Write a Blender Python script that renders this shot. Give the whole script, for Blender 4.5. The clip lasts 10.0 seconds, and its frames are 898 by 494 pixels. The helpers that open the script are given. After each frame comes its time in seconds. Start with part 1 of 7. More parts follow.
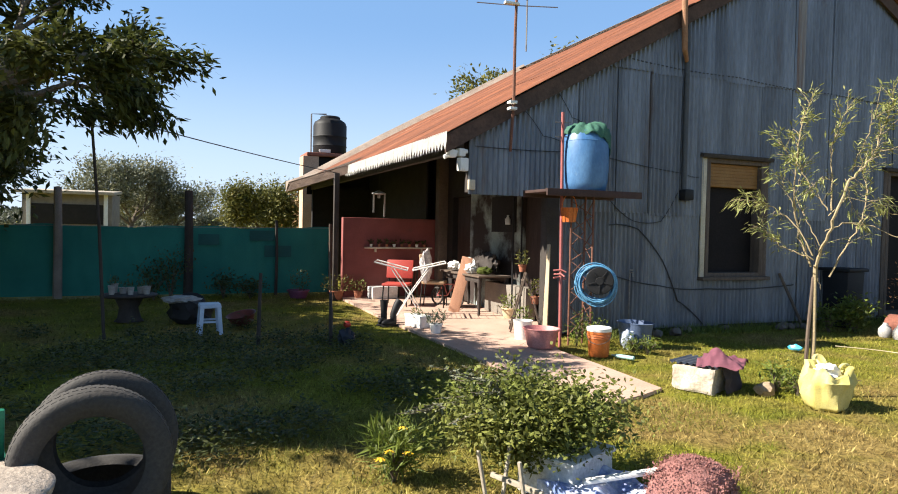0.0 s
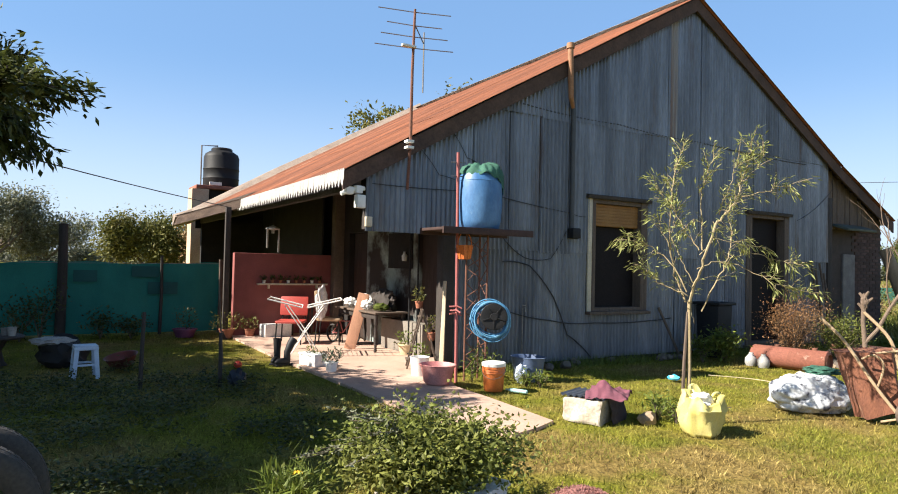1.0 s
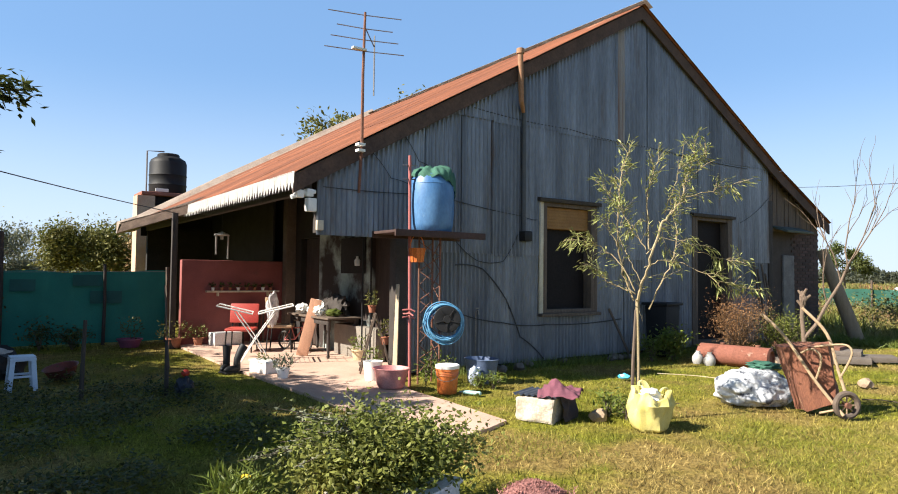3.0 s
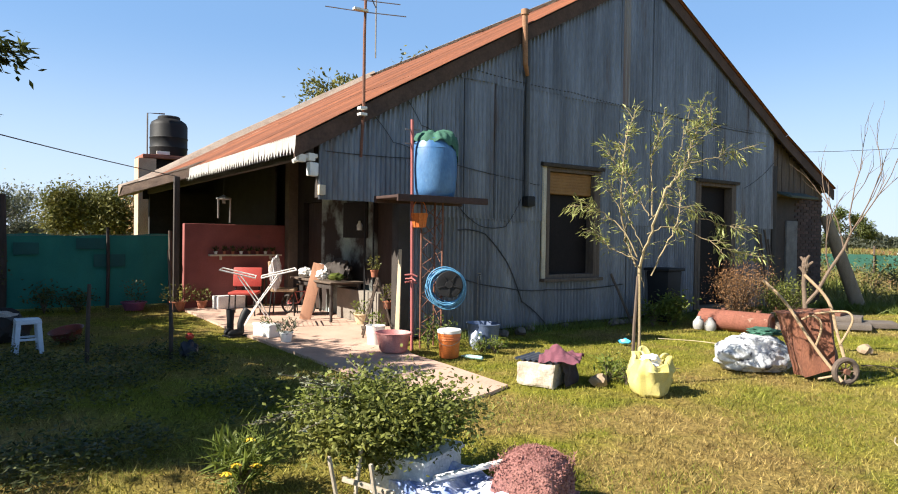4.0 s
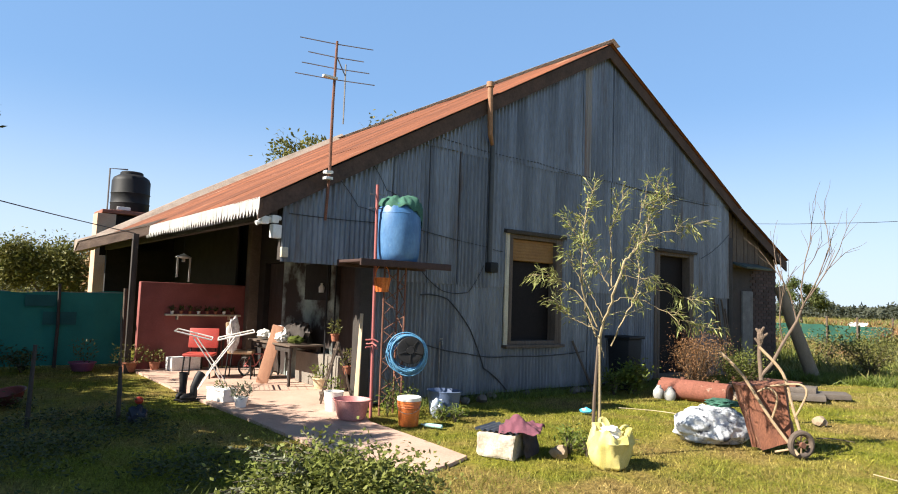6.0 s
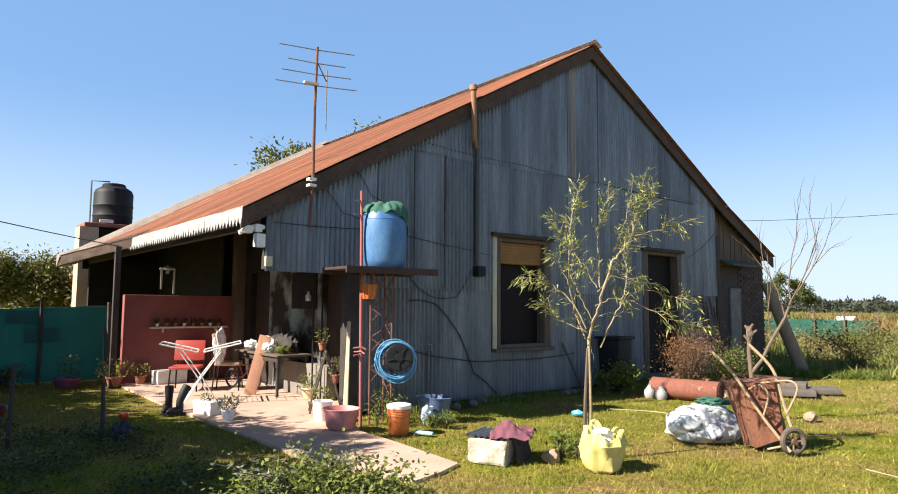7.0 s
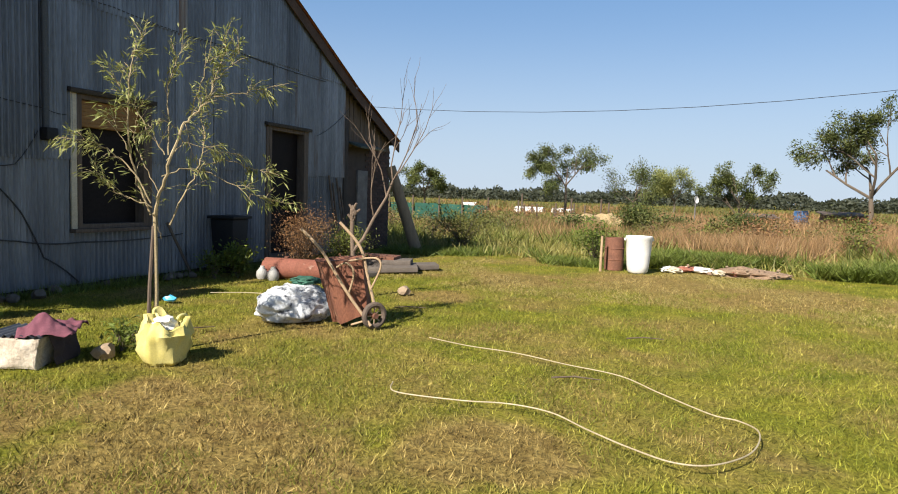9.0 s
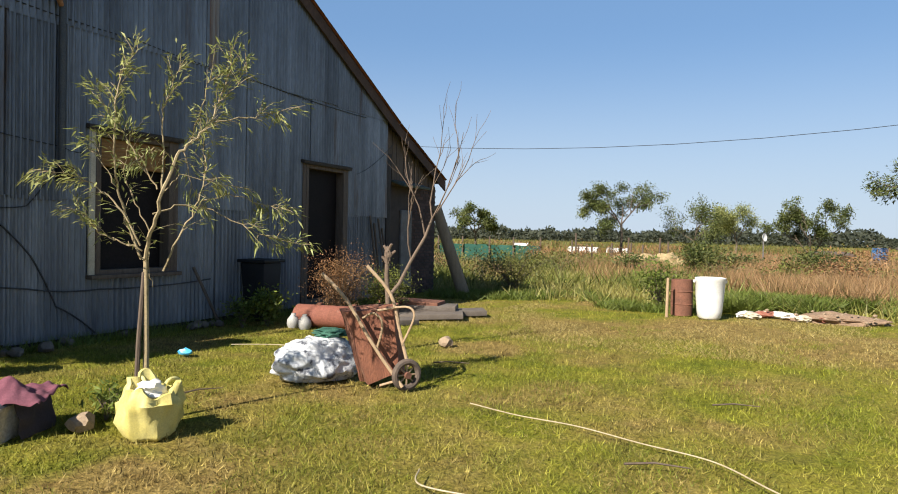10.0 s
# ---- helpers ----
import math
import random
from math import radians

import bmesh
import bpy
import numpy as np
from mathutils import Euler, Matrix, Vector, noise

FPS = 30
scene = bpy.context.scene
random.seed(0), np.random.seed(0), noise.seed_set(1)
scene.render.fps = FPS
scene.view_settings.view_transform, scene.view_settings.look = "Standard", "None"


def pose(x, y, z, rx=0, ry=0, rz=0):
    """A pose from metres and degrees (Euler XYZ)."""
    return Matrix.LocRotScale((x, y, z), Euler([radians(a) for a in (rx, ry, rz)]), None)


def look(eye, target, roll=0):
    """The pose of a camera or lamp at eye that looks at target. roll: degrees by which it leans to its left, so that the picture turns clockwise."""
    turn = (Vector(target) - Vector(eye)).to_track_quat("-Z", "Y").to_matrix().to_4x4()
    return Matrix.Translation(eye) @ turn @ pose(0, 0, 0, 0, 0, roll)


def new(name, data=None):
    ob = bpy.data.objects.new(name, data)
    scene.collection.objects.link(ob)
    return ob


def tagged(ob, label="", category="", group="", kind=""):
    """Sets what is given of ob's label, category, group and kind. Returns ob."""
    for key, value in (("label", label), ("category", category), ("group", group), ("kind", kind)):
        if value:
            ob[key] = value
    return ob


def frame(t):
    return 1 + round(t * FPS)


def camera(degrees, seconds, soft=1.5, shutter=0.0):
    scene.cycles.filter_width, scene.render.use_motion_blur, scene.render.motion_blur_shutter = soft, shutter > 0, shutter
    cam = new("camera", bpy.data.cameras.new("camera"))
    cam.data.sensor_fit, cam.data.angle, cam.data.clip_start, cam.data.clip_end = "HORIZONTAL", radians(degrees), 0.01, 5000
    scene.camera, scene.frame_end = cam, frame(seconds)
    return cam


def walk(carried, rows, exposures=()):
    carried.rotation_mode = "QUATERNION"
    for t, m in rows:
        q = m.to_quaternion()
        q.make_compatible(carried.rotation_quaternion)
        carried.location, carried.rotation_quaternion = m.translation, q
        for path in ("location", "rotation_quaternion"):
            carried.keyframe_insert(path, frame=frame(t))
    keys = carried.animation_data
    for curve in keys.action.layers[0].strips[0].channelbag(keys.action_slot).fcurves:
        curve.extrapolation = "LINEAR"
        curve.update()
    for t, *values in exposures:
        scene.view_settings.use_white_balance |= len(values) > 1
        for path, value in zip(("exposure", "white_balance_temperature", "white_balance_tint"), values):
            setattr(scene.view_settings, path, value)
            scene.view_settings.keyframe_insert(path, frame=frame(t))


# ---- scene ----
cam = camera(68.0, 10.0, soft=1.0)
PATH = [
    (0, (0.608, 0.362, 1.439), (-1.243, 1.117, 1.386), 1.2),
    (0.5, (0.556, 0.314, 1.466), (-1.228, 1.218, 1.451), 2.6),
    (1, (0.652, 0.328, 1.466), (-1.061, 1.359, 1.524), 1.3),
    (1.5, (0.674, 0.321, 1.403), (-1.008, 1.396, 1.526), 1.3),
    (2, (0.69, 0.331, 1.468), (-0.911, 1.524, 1.596), 1.0),
    (2.5, (0.695, 0.344, 1.461), (-0.885, 1.563, 1.59), 1.2),
    (3, (0.663, 0.355, 1.406), (-0.975, 1.499, 1.489), 0.6),
    (3.2, (0.689, 0.356, 1.446), (-0.964, 1.482, 1.488), 1.5),
    (4.3, (0.645, 0.369, 1.426), (-0.995, 1.514, 1.393), 0.6),
    (4.5, (0.649, 0.374, 1.451), (-0.986, 1.525, 1.461), 0.8),
    (5, (0.667, 0.37, 1.491), (-0.96, 1.532, 1.558), 2.1),
    (5.5, (0.701, 0.371, 1.499), (-0.848, 1.62, 1.702), 1.3),
    (5.7, (0.69, 0.371, 1.487), (-0.885, 1.594, 1.647), 2.1),
    (6.8, (0.64, 0.41, 1.484), (-0.938, 1.626, 1.658), 0.9),
    (7, (0.633, 0.437, 1.495), (-0.923, 1.682, 1.668), 0.4),
    (7.5, (0.762, 0.609, 1.478), (-0.624, 2.046, 1.61), -1.4),
    (8, (0.903, 0.887, 1.419), (-0.102, 2.616, 1.441), 1.2),
    (8.5, (0.794, 1.173, 1.352), (-0.083, 2.967, 1.242), 2.8),
    (9, (0.777, 1.436, 1.424), (0.01, 3.276, 1.267), 1.9),
    (9.5, (0.728, 1.911, 1.399), (-0.095, 3.732, 1.328), 1.9),
    (10, (0.452, 2.395, 1.394), (-0.463, 4.173, 1.357), 1.2),
]
walk(cam, [(t, look(eye, target, roll)) for t, eye, target, roll in PATH],
     exposures=[(0.0, 1.36), (6.8, 1.36), (8.5, 0.92), (10.0, 0.90)])

# ---- world and sun ----
SUN_TO = Vector((-0.178, -0.765, 0.62)).normalized()
world = bpy.data.worlds.new("sky")
scene.world = world
world.use_nodes = True
wn = world.node_tree
sky = wn.nodes.new("ShaderNodeTexSky")
sky.sky_type = "NISHITA"
sky.sun_disc = False
sky.sun_elevation = math.asin(SUN_TO.z)
sky.sun_rotation = math.atan2(SUN_TO.x, SUN_TO.y)
sky.air_density, sky.dust_density, sky.ozone_density = 1.0, 0.1, 2.6
wn.nodes["Background"].inputs["Strength"].default_value = 0.067
haze = wn.nodes.new("ShaderNodeMix")
haze.data_type = "RGBA"
haze.inputs["Factor"].default_value = 0.6
haze.inputs["B"].default_value = (1.65, 3.2, 5.8, 1)
wn.links.new(sky.outputs[0], haze.inputs["A"])
# pale air along the horizon
tcw = wn.nodes.new("ShaderNodeTexCoord")
sep = wn.nodes.new("ShaderNodeSeparateXYZ")
wn.links.new(tcw.outputs["Generated"], sep.inputs[0])
low = wn.nodes.new("ShaderNodeMapRange")
low.interpolation_type = "SMOOTHSTEP"
low.inputs["From Min"].default_value, low.inputs["From Max"].default_value = 0.30, -0.02
low.inputs["To Min"].default_value, low.inputs["To Max"].default_value = 0.0, 0.85
wn.links.new(sep.outputs["Z"], low.inputs["Value"])
pale = wn.nodes.new("ShaderNodeMix")
pale.data_type = "RGBA"
pale.inputs["B"].default_value = (4.7, 5.6, 6.7, 1)
wn.links.new(low.outputs[0], pale.inputs["Factor"])
wn.links.new(haze.outputs["Result"], pale.inputs["A"])
# deeper blue towards the zenith
high = wn.nodes.new("ShaderNodeMapRange")
high.interpolation_type = "SMOOTHSTEP"
high.inputs["From Min"].default_value, high.inputs["From Max"].default_value = 0.40, 0.95
high.inputs["To Min"].default_value, high.inputs["To Max"].default_value = 1.0, 0.20
wn.links.new(sep.outputs["Z"], high.inputs["Value"])
deep = wn.nodes.new("ShaderNodeVectorMath")
deep.operation = "SCALE"
wn.links.new(pale.outputs["Result"], deep.inputs[0])
wn.links.new(high.outputs[0], deep.inputs["Scale"])
wn.links.new(deep.outputs[0], wn.nodes["Background"].inputs["Color"])

sun_data = bpy.data.lights.new("sun", "SUN")
sun_data.energy, sun_data.angle, sun_data.color = 5.0, radians(0.5), (1.0, 0.93, 0.82)
sun = new("sun", sun_data)
sun.matrix_world = look(SUN_TO * 50, (0, 0, 0))

# ---- material tools ----
def material(name, base, rough=0.7, metal=0.0, second=None, scale=6.0, amount=0.5, fine=60.0, fine_amount=0.25, bump=0.2,
             stretch=(1, 1, 1), island=0.0, per_object=0.0, third=None, third_scale=2.0, third_at=0.58, spec=0.5):
    """Paint of two colours mixed by a coarse noise, with a fine grain, relief and an uneven gloss."""
    m = bpy.data.materials.new(name)
    m.use_nodes = True
    nt = m.node_tree
    nd, ln = nt.nodes, nt.links
    p = nd["Principled BSDF"]
    tc = nd.new("ShaderNodeTexCoord")
    mp = nd.new("ShaderNodeMapping")
    mp.inputs["Scale"].default_value = stretch
    ln.new(tc.outputs["Object"], mp.inputs["Vector"])

    def noise_of(sc, detail=4.0):
        n = nd.new("ShaderNodeTexNoise")
        n.inputs["Scale"].default_value = sc
        n.inputs["Detail"].default_value = detail
        n.inputs["Roughness"].default_value = 0.6
        ln.new(mp.outputs[0], n.inputs["Vector"])
        return n.outputs["Fac"]

    def ramp(src, lo, hi):
        r = nd.new("ShaderNodeMapRange")
        r.inputs["From Min"].default_value, r.inputs["From Max"].default_value = lo, hi
        ln.new(src, r.inputs["Value"])
        return r.outputs[0]

    def mix(fac, a, b, mode="MIX"):
        x = nd.new("ShaderNodeMix")
        x.data_type, x.blend_type = "RGBA", mode
        for sock, val in ((x.inputs["Factor"], fac), (x.inputs["A"], a), (x.inputs["B"], b)):
            if isinstance(val, (tuple, float, int)):
                sock.default_value = (*val, 1) if isinstance(val, tuple) else val
            else:
                ln.new(val, sock)
        return x.outputs["Result"]

    coarse, grain = noise_of(scale), noise_of(fine, 3.0)
    col = base
    if second:
        col = mix(ramp(coarse, 0.5 - amount / 2, 0.5 + amount / 2), base, second)
    if third:
        col = mix(ramp(noise_of(third_scale, 6.0), third_at, third_at + 0.12), col, third)
    lum = nd.new("ShaderNodeMapRange")
    lum.inputs["To Min"].default_value, lum.inputs["To Max"].default_value = 1 - fine_amount, 1 + fine_amount
    ln.new(grain, lum.inputs["Value"])
    lum.inputs["From Min"].default_value, lum.inputs["From Max"].default_value = 0.25, 0.75
    val = lum.outputs[0]
    for src, amt in (("island", island), ("object", per_object)):
        if amt:
            rnd = nd.new("ShaderNodeNewGeometry").outputs["Random Per Island"] if src == "island" else nd.new("ShaderNodeObjectInfo").outputs["Random"]
            rr = nd.new("ShaderNodeMapRange")
            rr.inputs["To Min"].default_value, rr.inputs["To Max"].default_value = 1 - amt, 1 + amt
            ln.new(rnd, rr.inputs["Value"])
            mu = nd.new("ShaderNodeMath")
            mu.operation = "MULTIPLY"
            ln.new(val, mu.inputs[0])
            ln.new(rr.outputs[0], mu.inputs[1])
            val = mu.outputs[0]
    sc = nd.new("ShaderNodeVectorMath")
    sc.operation = "SCALE"
    if isinstance(col, tuple):
        sc.inputs[0].default_value = col
    else:
        ln.new(col, sc.inputs[0])
    ln.new(val, sc.inputs["Scale"])
    ln.new(sc.outputs[0], p.inputs["Base Color"])
    rg = nd.new("ShaderNodeMapRange")
    rg.inputs["To Min"].default_value, rg.inputs["To Max"].default_value = max(0.02, rough - 0.12), min(1, rough + 0.12)
    ln.new(coarse, rg.inputs["Value"])
    ln.new(rg.outputs[0], p.inputs["Roughness"])
    p.inputs["Metallic"].default_value = metal
    p.inputs["Specular IOR Level"].default_value = spec
    if bump:
        b = nd.new("ShaderNodeBump")
        b.inputs["Strength"].default_value = bump
        b.inputs["Distance"].default_value = 0.01
        ln.new(grain, b.inputs["Height"])
        ln.new(b.outputs[0], p.inputs["Normal"])
    return m


def leaf_material(name, base, second, amount=0.45, glow=0.3):
    """Leaves: varied leaf by leaf, and letting some light through."""
    m = material(name, base, 0.55, second=second, scale=1.3, amount=0.4, fine=30, fine_amount=0.15, bump=0.0, island=amount, spec=0.35)
    nt = m.node_tree
    p, out = nt.nodes["Principled BSDF"], nt.nodes["Material Output"]
    tr = nt.nodes.new("ShaderNodeBsdfTranslucent")
    mx = nt.nodes.new("ShaderNodeMixShader")
    mx.inputs[0].default_value = glow
    nt.links.new(p.inputs["Base Color"].links[0].from_socket, tr.inputs["Color"])
    nt.links.new(p.outputs[0], mx.inputs[1])
    nt.links.new(tr.outputs[0], mx.inputs[2])
    nt.links.new(mx.outputs[0], out.inputs["Surface"])
    return m


# ---- mesh tools ----
def thing(name, loc, label, category, rz=0.0, group="", kind=""):
    ob = new(name)
    ob.matrix_world = pose(*loc, 0, 0, rz)
    ob.empty_display_size = 0.1
    return tagged(ob, label, category, group, kind)


def finish(bm, name, smooth=None):
    me = bpy.data.meshes.new(name)
    bmesh.ops.recalc_face_normals(bm, faces=bm.faces)
    bm.to_mesh(me)
    bm.free()
    if smooth is not None:
        for p in me.polygons:
            p.use_smooth = True
        me.set_sharp_from_angle(angle=radians(smooth))
    return me


def part(name, bm, mat, parent=None, label="", smooth=40, m=None):
    """One bmesh (or finished mesh) as one object under a thing or part; m: its pose in the parent's space."""
    me = bm if isinstance(bm, bpy.types.Mesh) else finish(bm, name, smooth)
    if mat and not me.materials:
        me.materials.append(mat)
    ob = new(name, me)
    if parent:
        ob.parent = parent
    if m is not None:
        ob.matrix_basis = m
    if label:
        ob["label"] = label
    return ob


def B():
    return bmesh.new()


def box(bm, c, size, rot=(0, 0, 0), bevel=0.0, taper=None):
    """A box about its centre; taper: the scale of its upper end."""
    r = bmesh.ops.create_cube(bm, size=1.0)
    vs = r["verts"]
    for v in vs:
        k = taper if taper and v.co.z > 0 else 1.0
        v.co = Vector((v.co.x * size[0] * k, v.co.y * size[1] * k, v.co.z * size[2]))
    if bevel:
        es = list({e for v in vs for e in v.link_edges})
        g = bmesh.ops.bevel(bm, geom=vs + es, offset=bevel, segments=2, affect="EDGES", profile=0.6)
        vs = list({v for f in g["faces"] for v in f.verts} | {v for v in vs if v.is_valid})
    mt = pose(*c, *rot)
    for v in vs:
        v.co = mt @ v.co
    return bm


def tube(bm, pts, radii, seg=8, caps=True):
    """A round bar along points; radii: one number or one for each point."""
    pts = [Vector(p) for p in pts]
    rr = radii if isinstance(radii, (list, tuple)) else [radii] * len(pts)
    rings, side = [], None
    for i, p in enumerate(pts):
        d = (pts[min(i + 1, len(pts) - 1)] - pts[max(i - 1, 0)])
        d = d.normalized() if d.length > 1e-9 else Vector((0, 0, 1))
        if side is None:
            side = d.orthogonal().normalized()
        else:
            side = side - d * side.dot(d)
            side = side.normalized() if side.length > 1e-6 else d.orthogonal().normalized()
        up = d.cross(side)
        rings.append([bm.verts.new(p + (side * math.cos(2 * math.pi * k / seg) + up * math.sin(2 * math.pi * k / seg)) * rr[i]) for k in range(seg)])
    for a, b in zip(rings, rings[1:]):
        for k in range(seg):
            bm.faces.new((a[k], a[(k + 1) % seg], b[(k + 1) % seg], b[k]))
    if caps:
        bm.faces.new(rings[0][::-1])
        bm.faces.new(rings[-1])
    return bm


def lathe(bm, profile, seg=28, m=None, wobble=0.0, seed=0):
    """A turned form about z from (radius, height) pairs."""
    rings = []
    for i, (r, z) in enumerate(profile):
        ring = []
        for k in range(seg):
            a = 2 * math.pi * k / seg
            q = r * (1 + wobble * noise.noise((math.cos(a) * 1.5 + seed, math.sin(a) * 1.5, z * 6 + seed)))
            v = Vector((q * math.cos(a), q * math.sin(a), z))
            ring.append(bm.verts.new(m @ v if m else v))
        rings.append(ring)
    for a, b in zip(rings, rings[1:]):
        for k in range(seg):
            bm.faces.new((a[k], a[(k + 1) % seg], b[(k + 1) % seg], b[k]))
    for ring in (rings[0], rings[-1]):
        if (ring[0].co - ring[seg // 2].co).length > 1e-4:
            bm.faces.new(ring)
    return bm


def blob(bm, c, size, sub=3, rough=0.15, freq=2.0, seed=0, flat=None):
    """A lumpy closed form; flat: height below which it is cut level."""
    r = bmesh.ops.create_icosphere(bm, subdivisions=sub, radius=1.0)
    for v in r["verts"]:
        n = v.co.normalized()
        k = 1 + rough * noise.noise(n * freq + Vector((seed * 3.1, seed, 0))) + rough * 0.5 * noise.noise(n * freq * 2.7 + Vector((0, seed * 2.3, 5)))
        v.co = Vector((n.x * size[0] * k + c[0], n.y * size[1] * k + c[1], n.z * size[2] * k + c[2]))
        if flat is not None and v.co.z < flat:
            v.co.z = flat
    return bm


def raw_mesh(name, verts, faces, mat, smooth=False):
    me = bpy.data.meshes.new(name)
    me.from_pydata(verts, [], faces)
    me.materials.append(mat)
    if smooth:
        for p in me.polygons:
            p.use_smooth = True
    return me


def leaves(name, centres, ways, length, width, mat, rng, droop=0.2):
    """Many single leaves as one mesh: each a folded blade of four faces' outline."""
    verts, faces = [], []
    for c, w in zip(centres, ways):
        L, wd = length * rng.uniform(0.65, 1.25), width * rng.uniform(0.7, 1.2)
        d = Vector(w) + Vector((rng.gauss(0, 0.35), rng.gauss(0, 0.35), rng.gauss(0, 0.3) - droop))
        d = d.normalized() if d.length > 1e-6 else Vector((1, 0, 0))
        s = d.cross(Vector((rng.gauss(0, 0.5), rng.gauss(0, 0.5), 1))).normalized()
        n = d.cross(s)
        c = Vector(c)
        i = len(verts)
        verts += [c, c + d * L * 0.45 + s * wd / 2 + n * wd * 0.15, c + d * L - Vector((0, 0, droop * L * 0.35)), c + d * L * 0.45 - s * wd / 2 + n * wd * 0.15]
        faces += [(i, i + 1, i + 2), (i, i + 2, i + 3)]
    return raw_mesh(name, verts, faces, mat)

# ---- materials ----
M_zinc = material("weathered_zinc_sheet", (0.228, 0.243, 0.27), 0.44, 0.40, second=(0.098, 0.106, 0.123), scale=2.2, amount=0.42, fine=45,
                  fine_amount=0.22, bump=0.12, stretch=(1, 1.6, 0.16), per_object=0.20, third=(0.105, 0.068, 0.05), third_scale=2.0, third_at=0.615)
M_rust_roof = material("rusty_roof_sheet", (0.25, 0.082, 0.034), 0.9, 0.0, second=(0.12, 0.042, 0.022), scale=1.1, amount=0.4, fine=30, fine_amount=0.25,
                       bump=0.25, stretch=(1.2, 0.5, 0.5), per_object=0.22, third=(0.42, 0.27, 0.19), third_scale=1.3, third_at=0.64)
M_old_wood = material("old_grey_wood", (0.15, 0.11, 0.08), 0.85, second=(0.08, 0.055, 0.04), scale=5, fine=40, fine_amount=0.35, bump=0.4, stretch=(4, 4, 0.5))
M_barge = material("brown_barge_wood", (0.10, 0.055, 0.038), 0.85, second=(0.05, 0.032, 0.025), scale=5, fine=40, fine_amount=0.35, bump=0.4, stretch=(4, 0.6, 0.6))
M_dark_wood = material("dark_tarred_wood", (0.055, 0.042, 0.035), 0.8, second=(0.03, 0.024, 0.02), scale=6, fine=45, fine_amount=0.3, bump=0.35, stretch=(3, 3, 0.6))
M_pale_wood = material("pale_bare_wood", (0.46, 0.33, 0.20), 0.75, second=(0.33, 0.22, 0.13), scale=6, fine=40, fine_amount=0.25, bump=0.3, stretch=(4, 4, 0.4))
M_trunk = material("bark", (0.16, 0.12, 0.085), 0.9, second=(0.09, 0.07, 0.05), scale=9, fine=50, fine_amount=0.4, bump=0.6, stretch=(2, 2, 0.5))
M_pink_wall = material("pink_limewash", (0.27, 0.08, 0.068), 0.9, second=(0.20, 0.058, 0.05), scale=2.5, fine=50, fine_amount=0.15, bump=0.3, third=(0.19, 0.07, 0.06), third_scale=2.2, third_at=0.62)
# real brown stains, spread further so the colour also holds the porch shade
M_plaster = material("stained_shaded_mint_plaster", (0.42, 0.50, 0.47), 0.9, second=(0.22, 0.26, 0.24), scale=2.0, fine=40, fine_amount=0.12, bump=0.25, third=(0.035, 0.024, 0.02), third_scale=1.1, third_at=0.43)
M_concrete = material("grey_concrete", (0.25, 0.22, 0.18), 0.9, second=(0.16, 0.14, 0.12), scale=4, fine=70, fine_amount=0.25, bump=0.35)
M_patio = material("worn_pink_screed", (0.55, 0.375, 0.29), 0.9, second=(0.42, 0.275, 0.205), scale=1.5, fine=60, fine_amount=0.18, bump=0.25, third=(0.34, 0.26, 0.2), third_scale=2.4, third_at=0.6)
M_brick = material("dark_old_brick", (0.12, 0.065, 0.05), 0.9, second=(0.075, 0.048, 0.04), scale=8, fine=60, fine_amount=0.3, bump=0.4, per_object=0.3)
M_mortar = material("grey_mortar", (0.075, 0.055, 0.045), 0.95, second=(0.05, 0.04, 0.035), scale=6, bump=0.3)
# near-black: porch and interior shade put into the colour, also plain dark panels
M_void = material("near_black_shade", (0.02, 0.016, 0.014), 0.95, second=(0.012, 0.01, 0.009), scale=3, fine=30, fine_amount=0.3, bump=0.2)
M_white = material("white_paint", (0.80, 0.79, 0.76), 0.6, second=(0.68, 0.66, 0.61), scale=7, fine=60, fine_amount=0.08, bump=0.1)
M_cream = material("cream_paint", (0.62, 0.54, 0.40), 0.7, second=(0.45, 0.38, 0.28), scale=6, fine=50, fine_amount=0.15, bump=0.15)
M_ochre = material("ochre_blind", (0.31, 0.155, 0.042), 0.7, second=(0.23, 0.11, 0.03), scale=4, fine=40, fine_amount=0.15, bump=0.2)
M_net = material("green_shade_net", (0.012, 0.20, 0.155), 0.75, second=(0.008, 0.14, 0.115), scale=1.4, fine=220, fine_amount=0.35, bump=0.3)
M_net_dark = material("doubled_green_net", (0.008, 0.10, 0.09), 0.75, second=(0.006, 0.07, 0.065), scale=2.4, fine=200, fine_amount=0.35, bump=0.3)
M_black = material("black_plastic", (0.012, 0.012, 0.013), 0.6, second=(0.022, 0.022, 0.023), scale=4, fine=50, fine_amount=0.2, bump=0.08, spec=0.25)
M_rubber = material("dusty_rubber", (0.026, 0.024, 0.022), 0.8, second=(0.060, 0.052, 0.045), scale=3, fine=60, fine_amount=0.3, bump=0.3)
M_steel = material("dull_steel", (0.30, 0.29, 0.28), 0.5, 0.7, second=(0.2, 0.17, 0.14), scale=9, fine=80, bump=0.1)
M_rust = material("rusty_iron", (0.24, 0.10, 0.06), 0.85, 0.1, second=(0.13, 0.06, 0.04), scale=7, fine=70, fine_amount=0.35, bump=0.35)
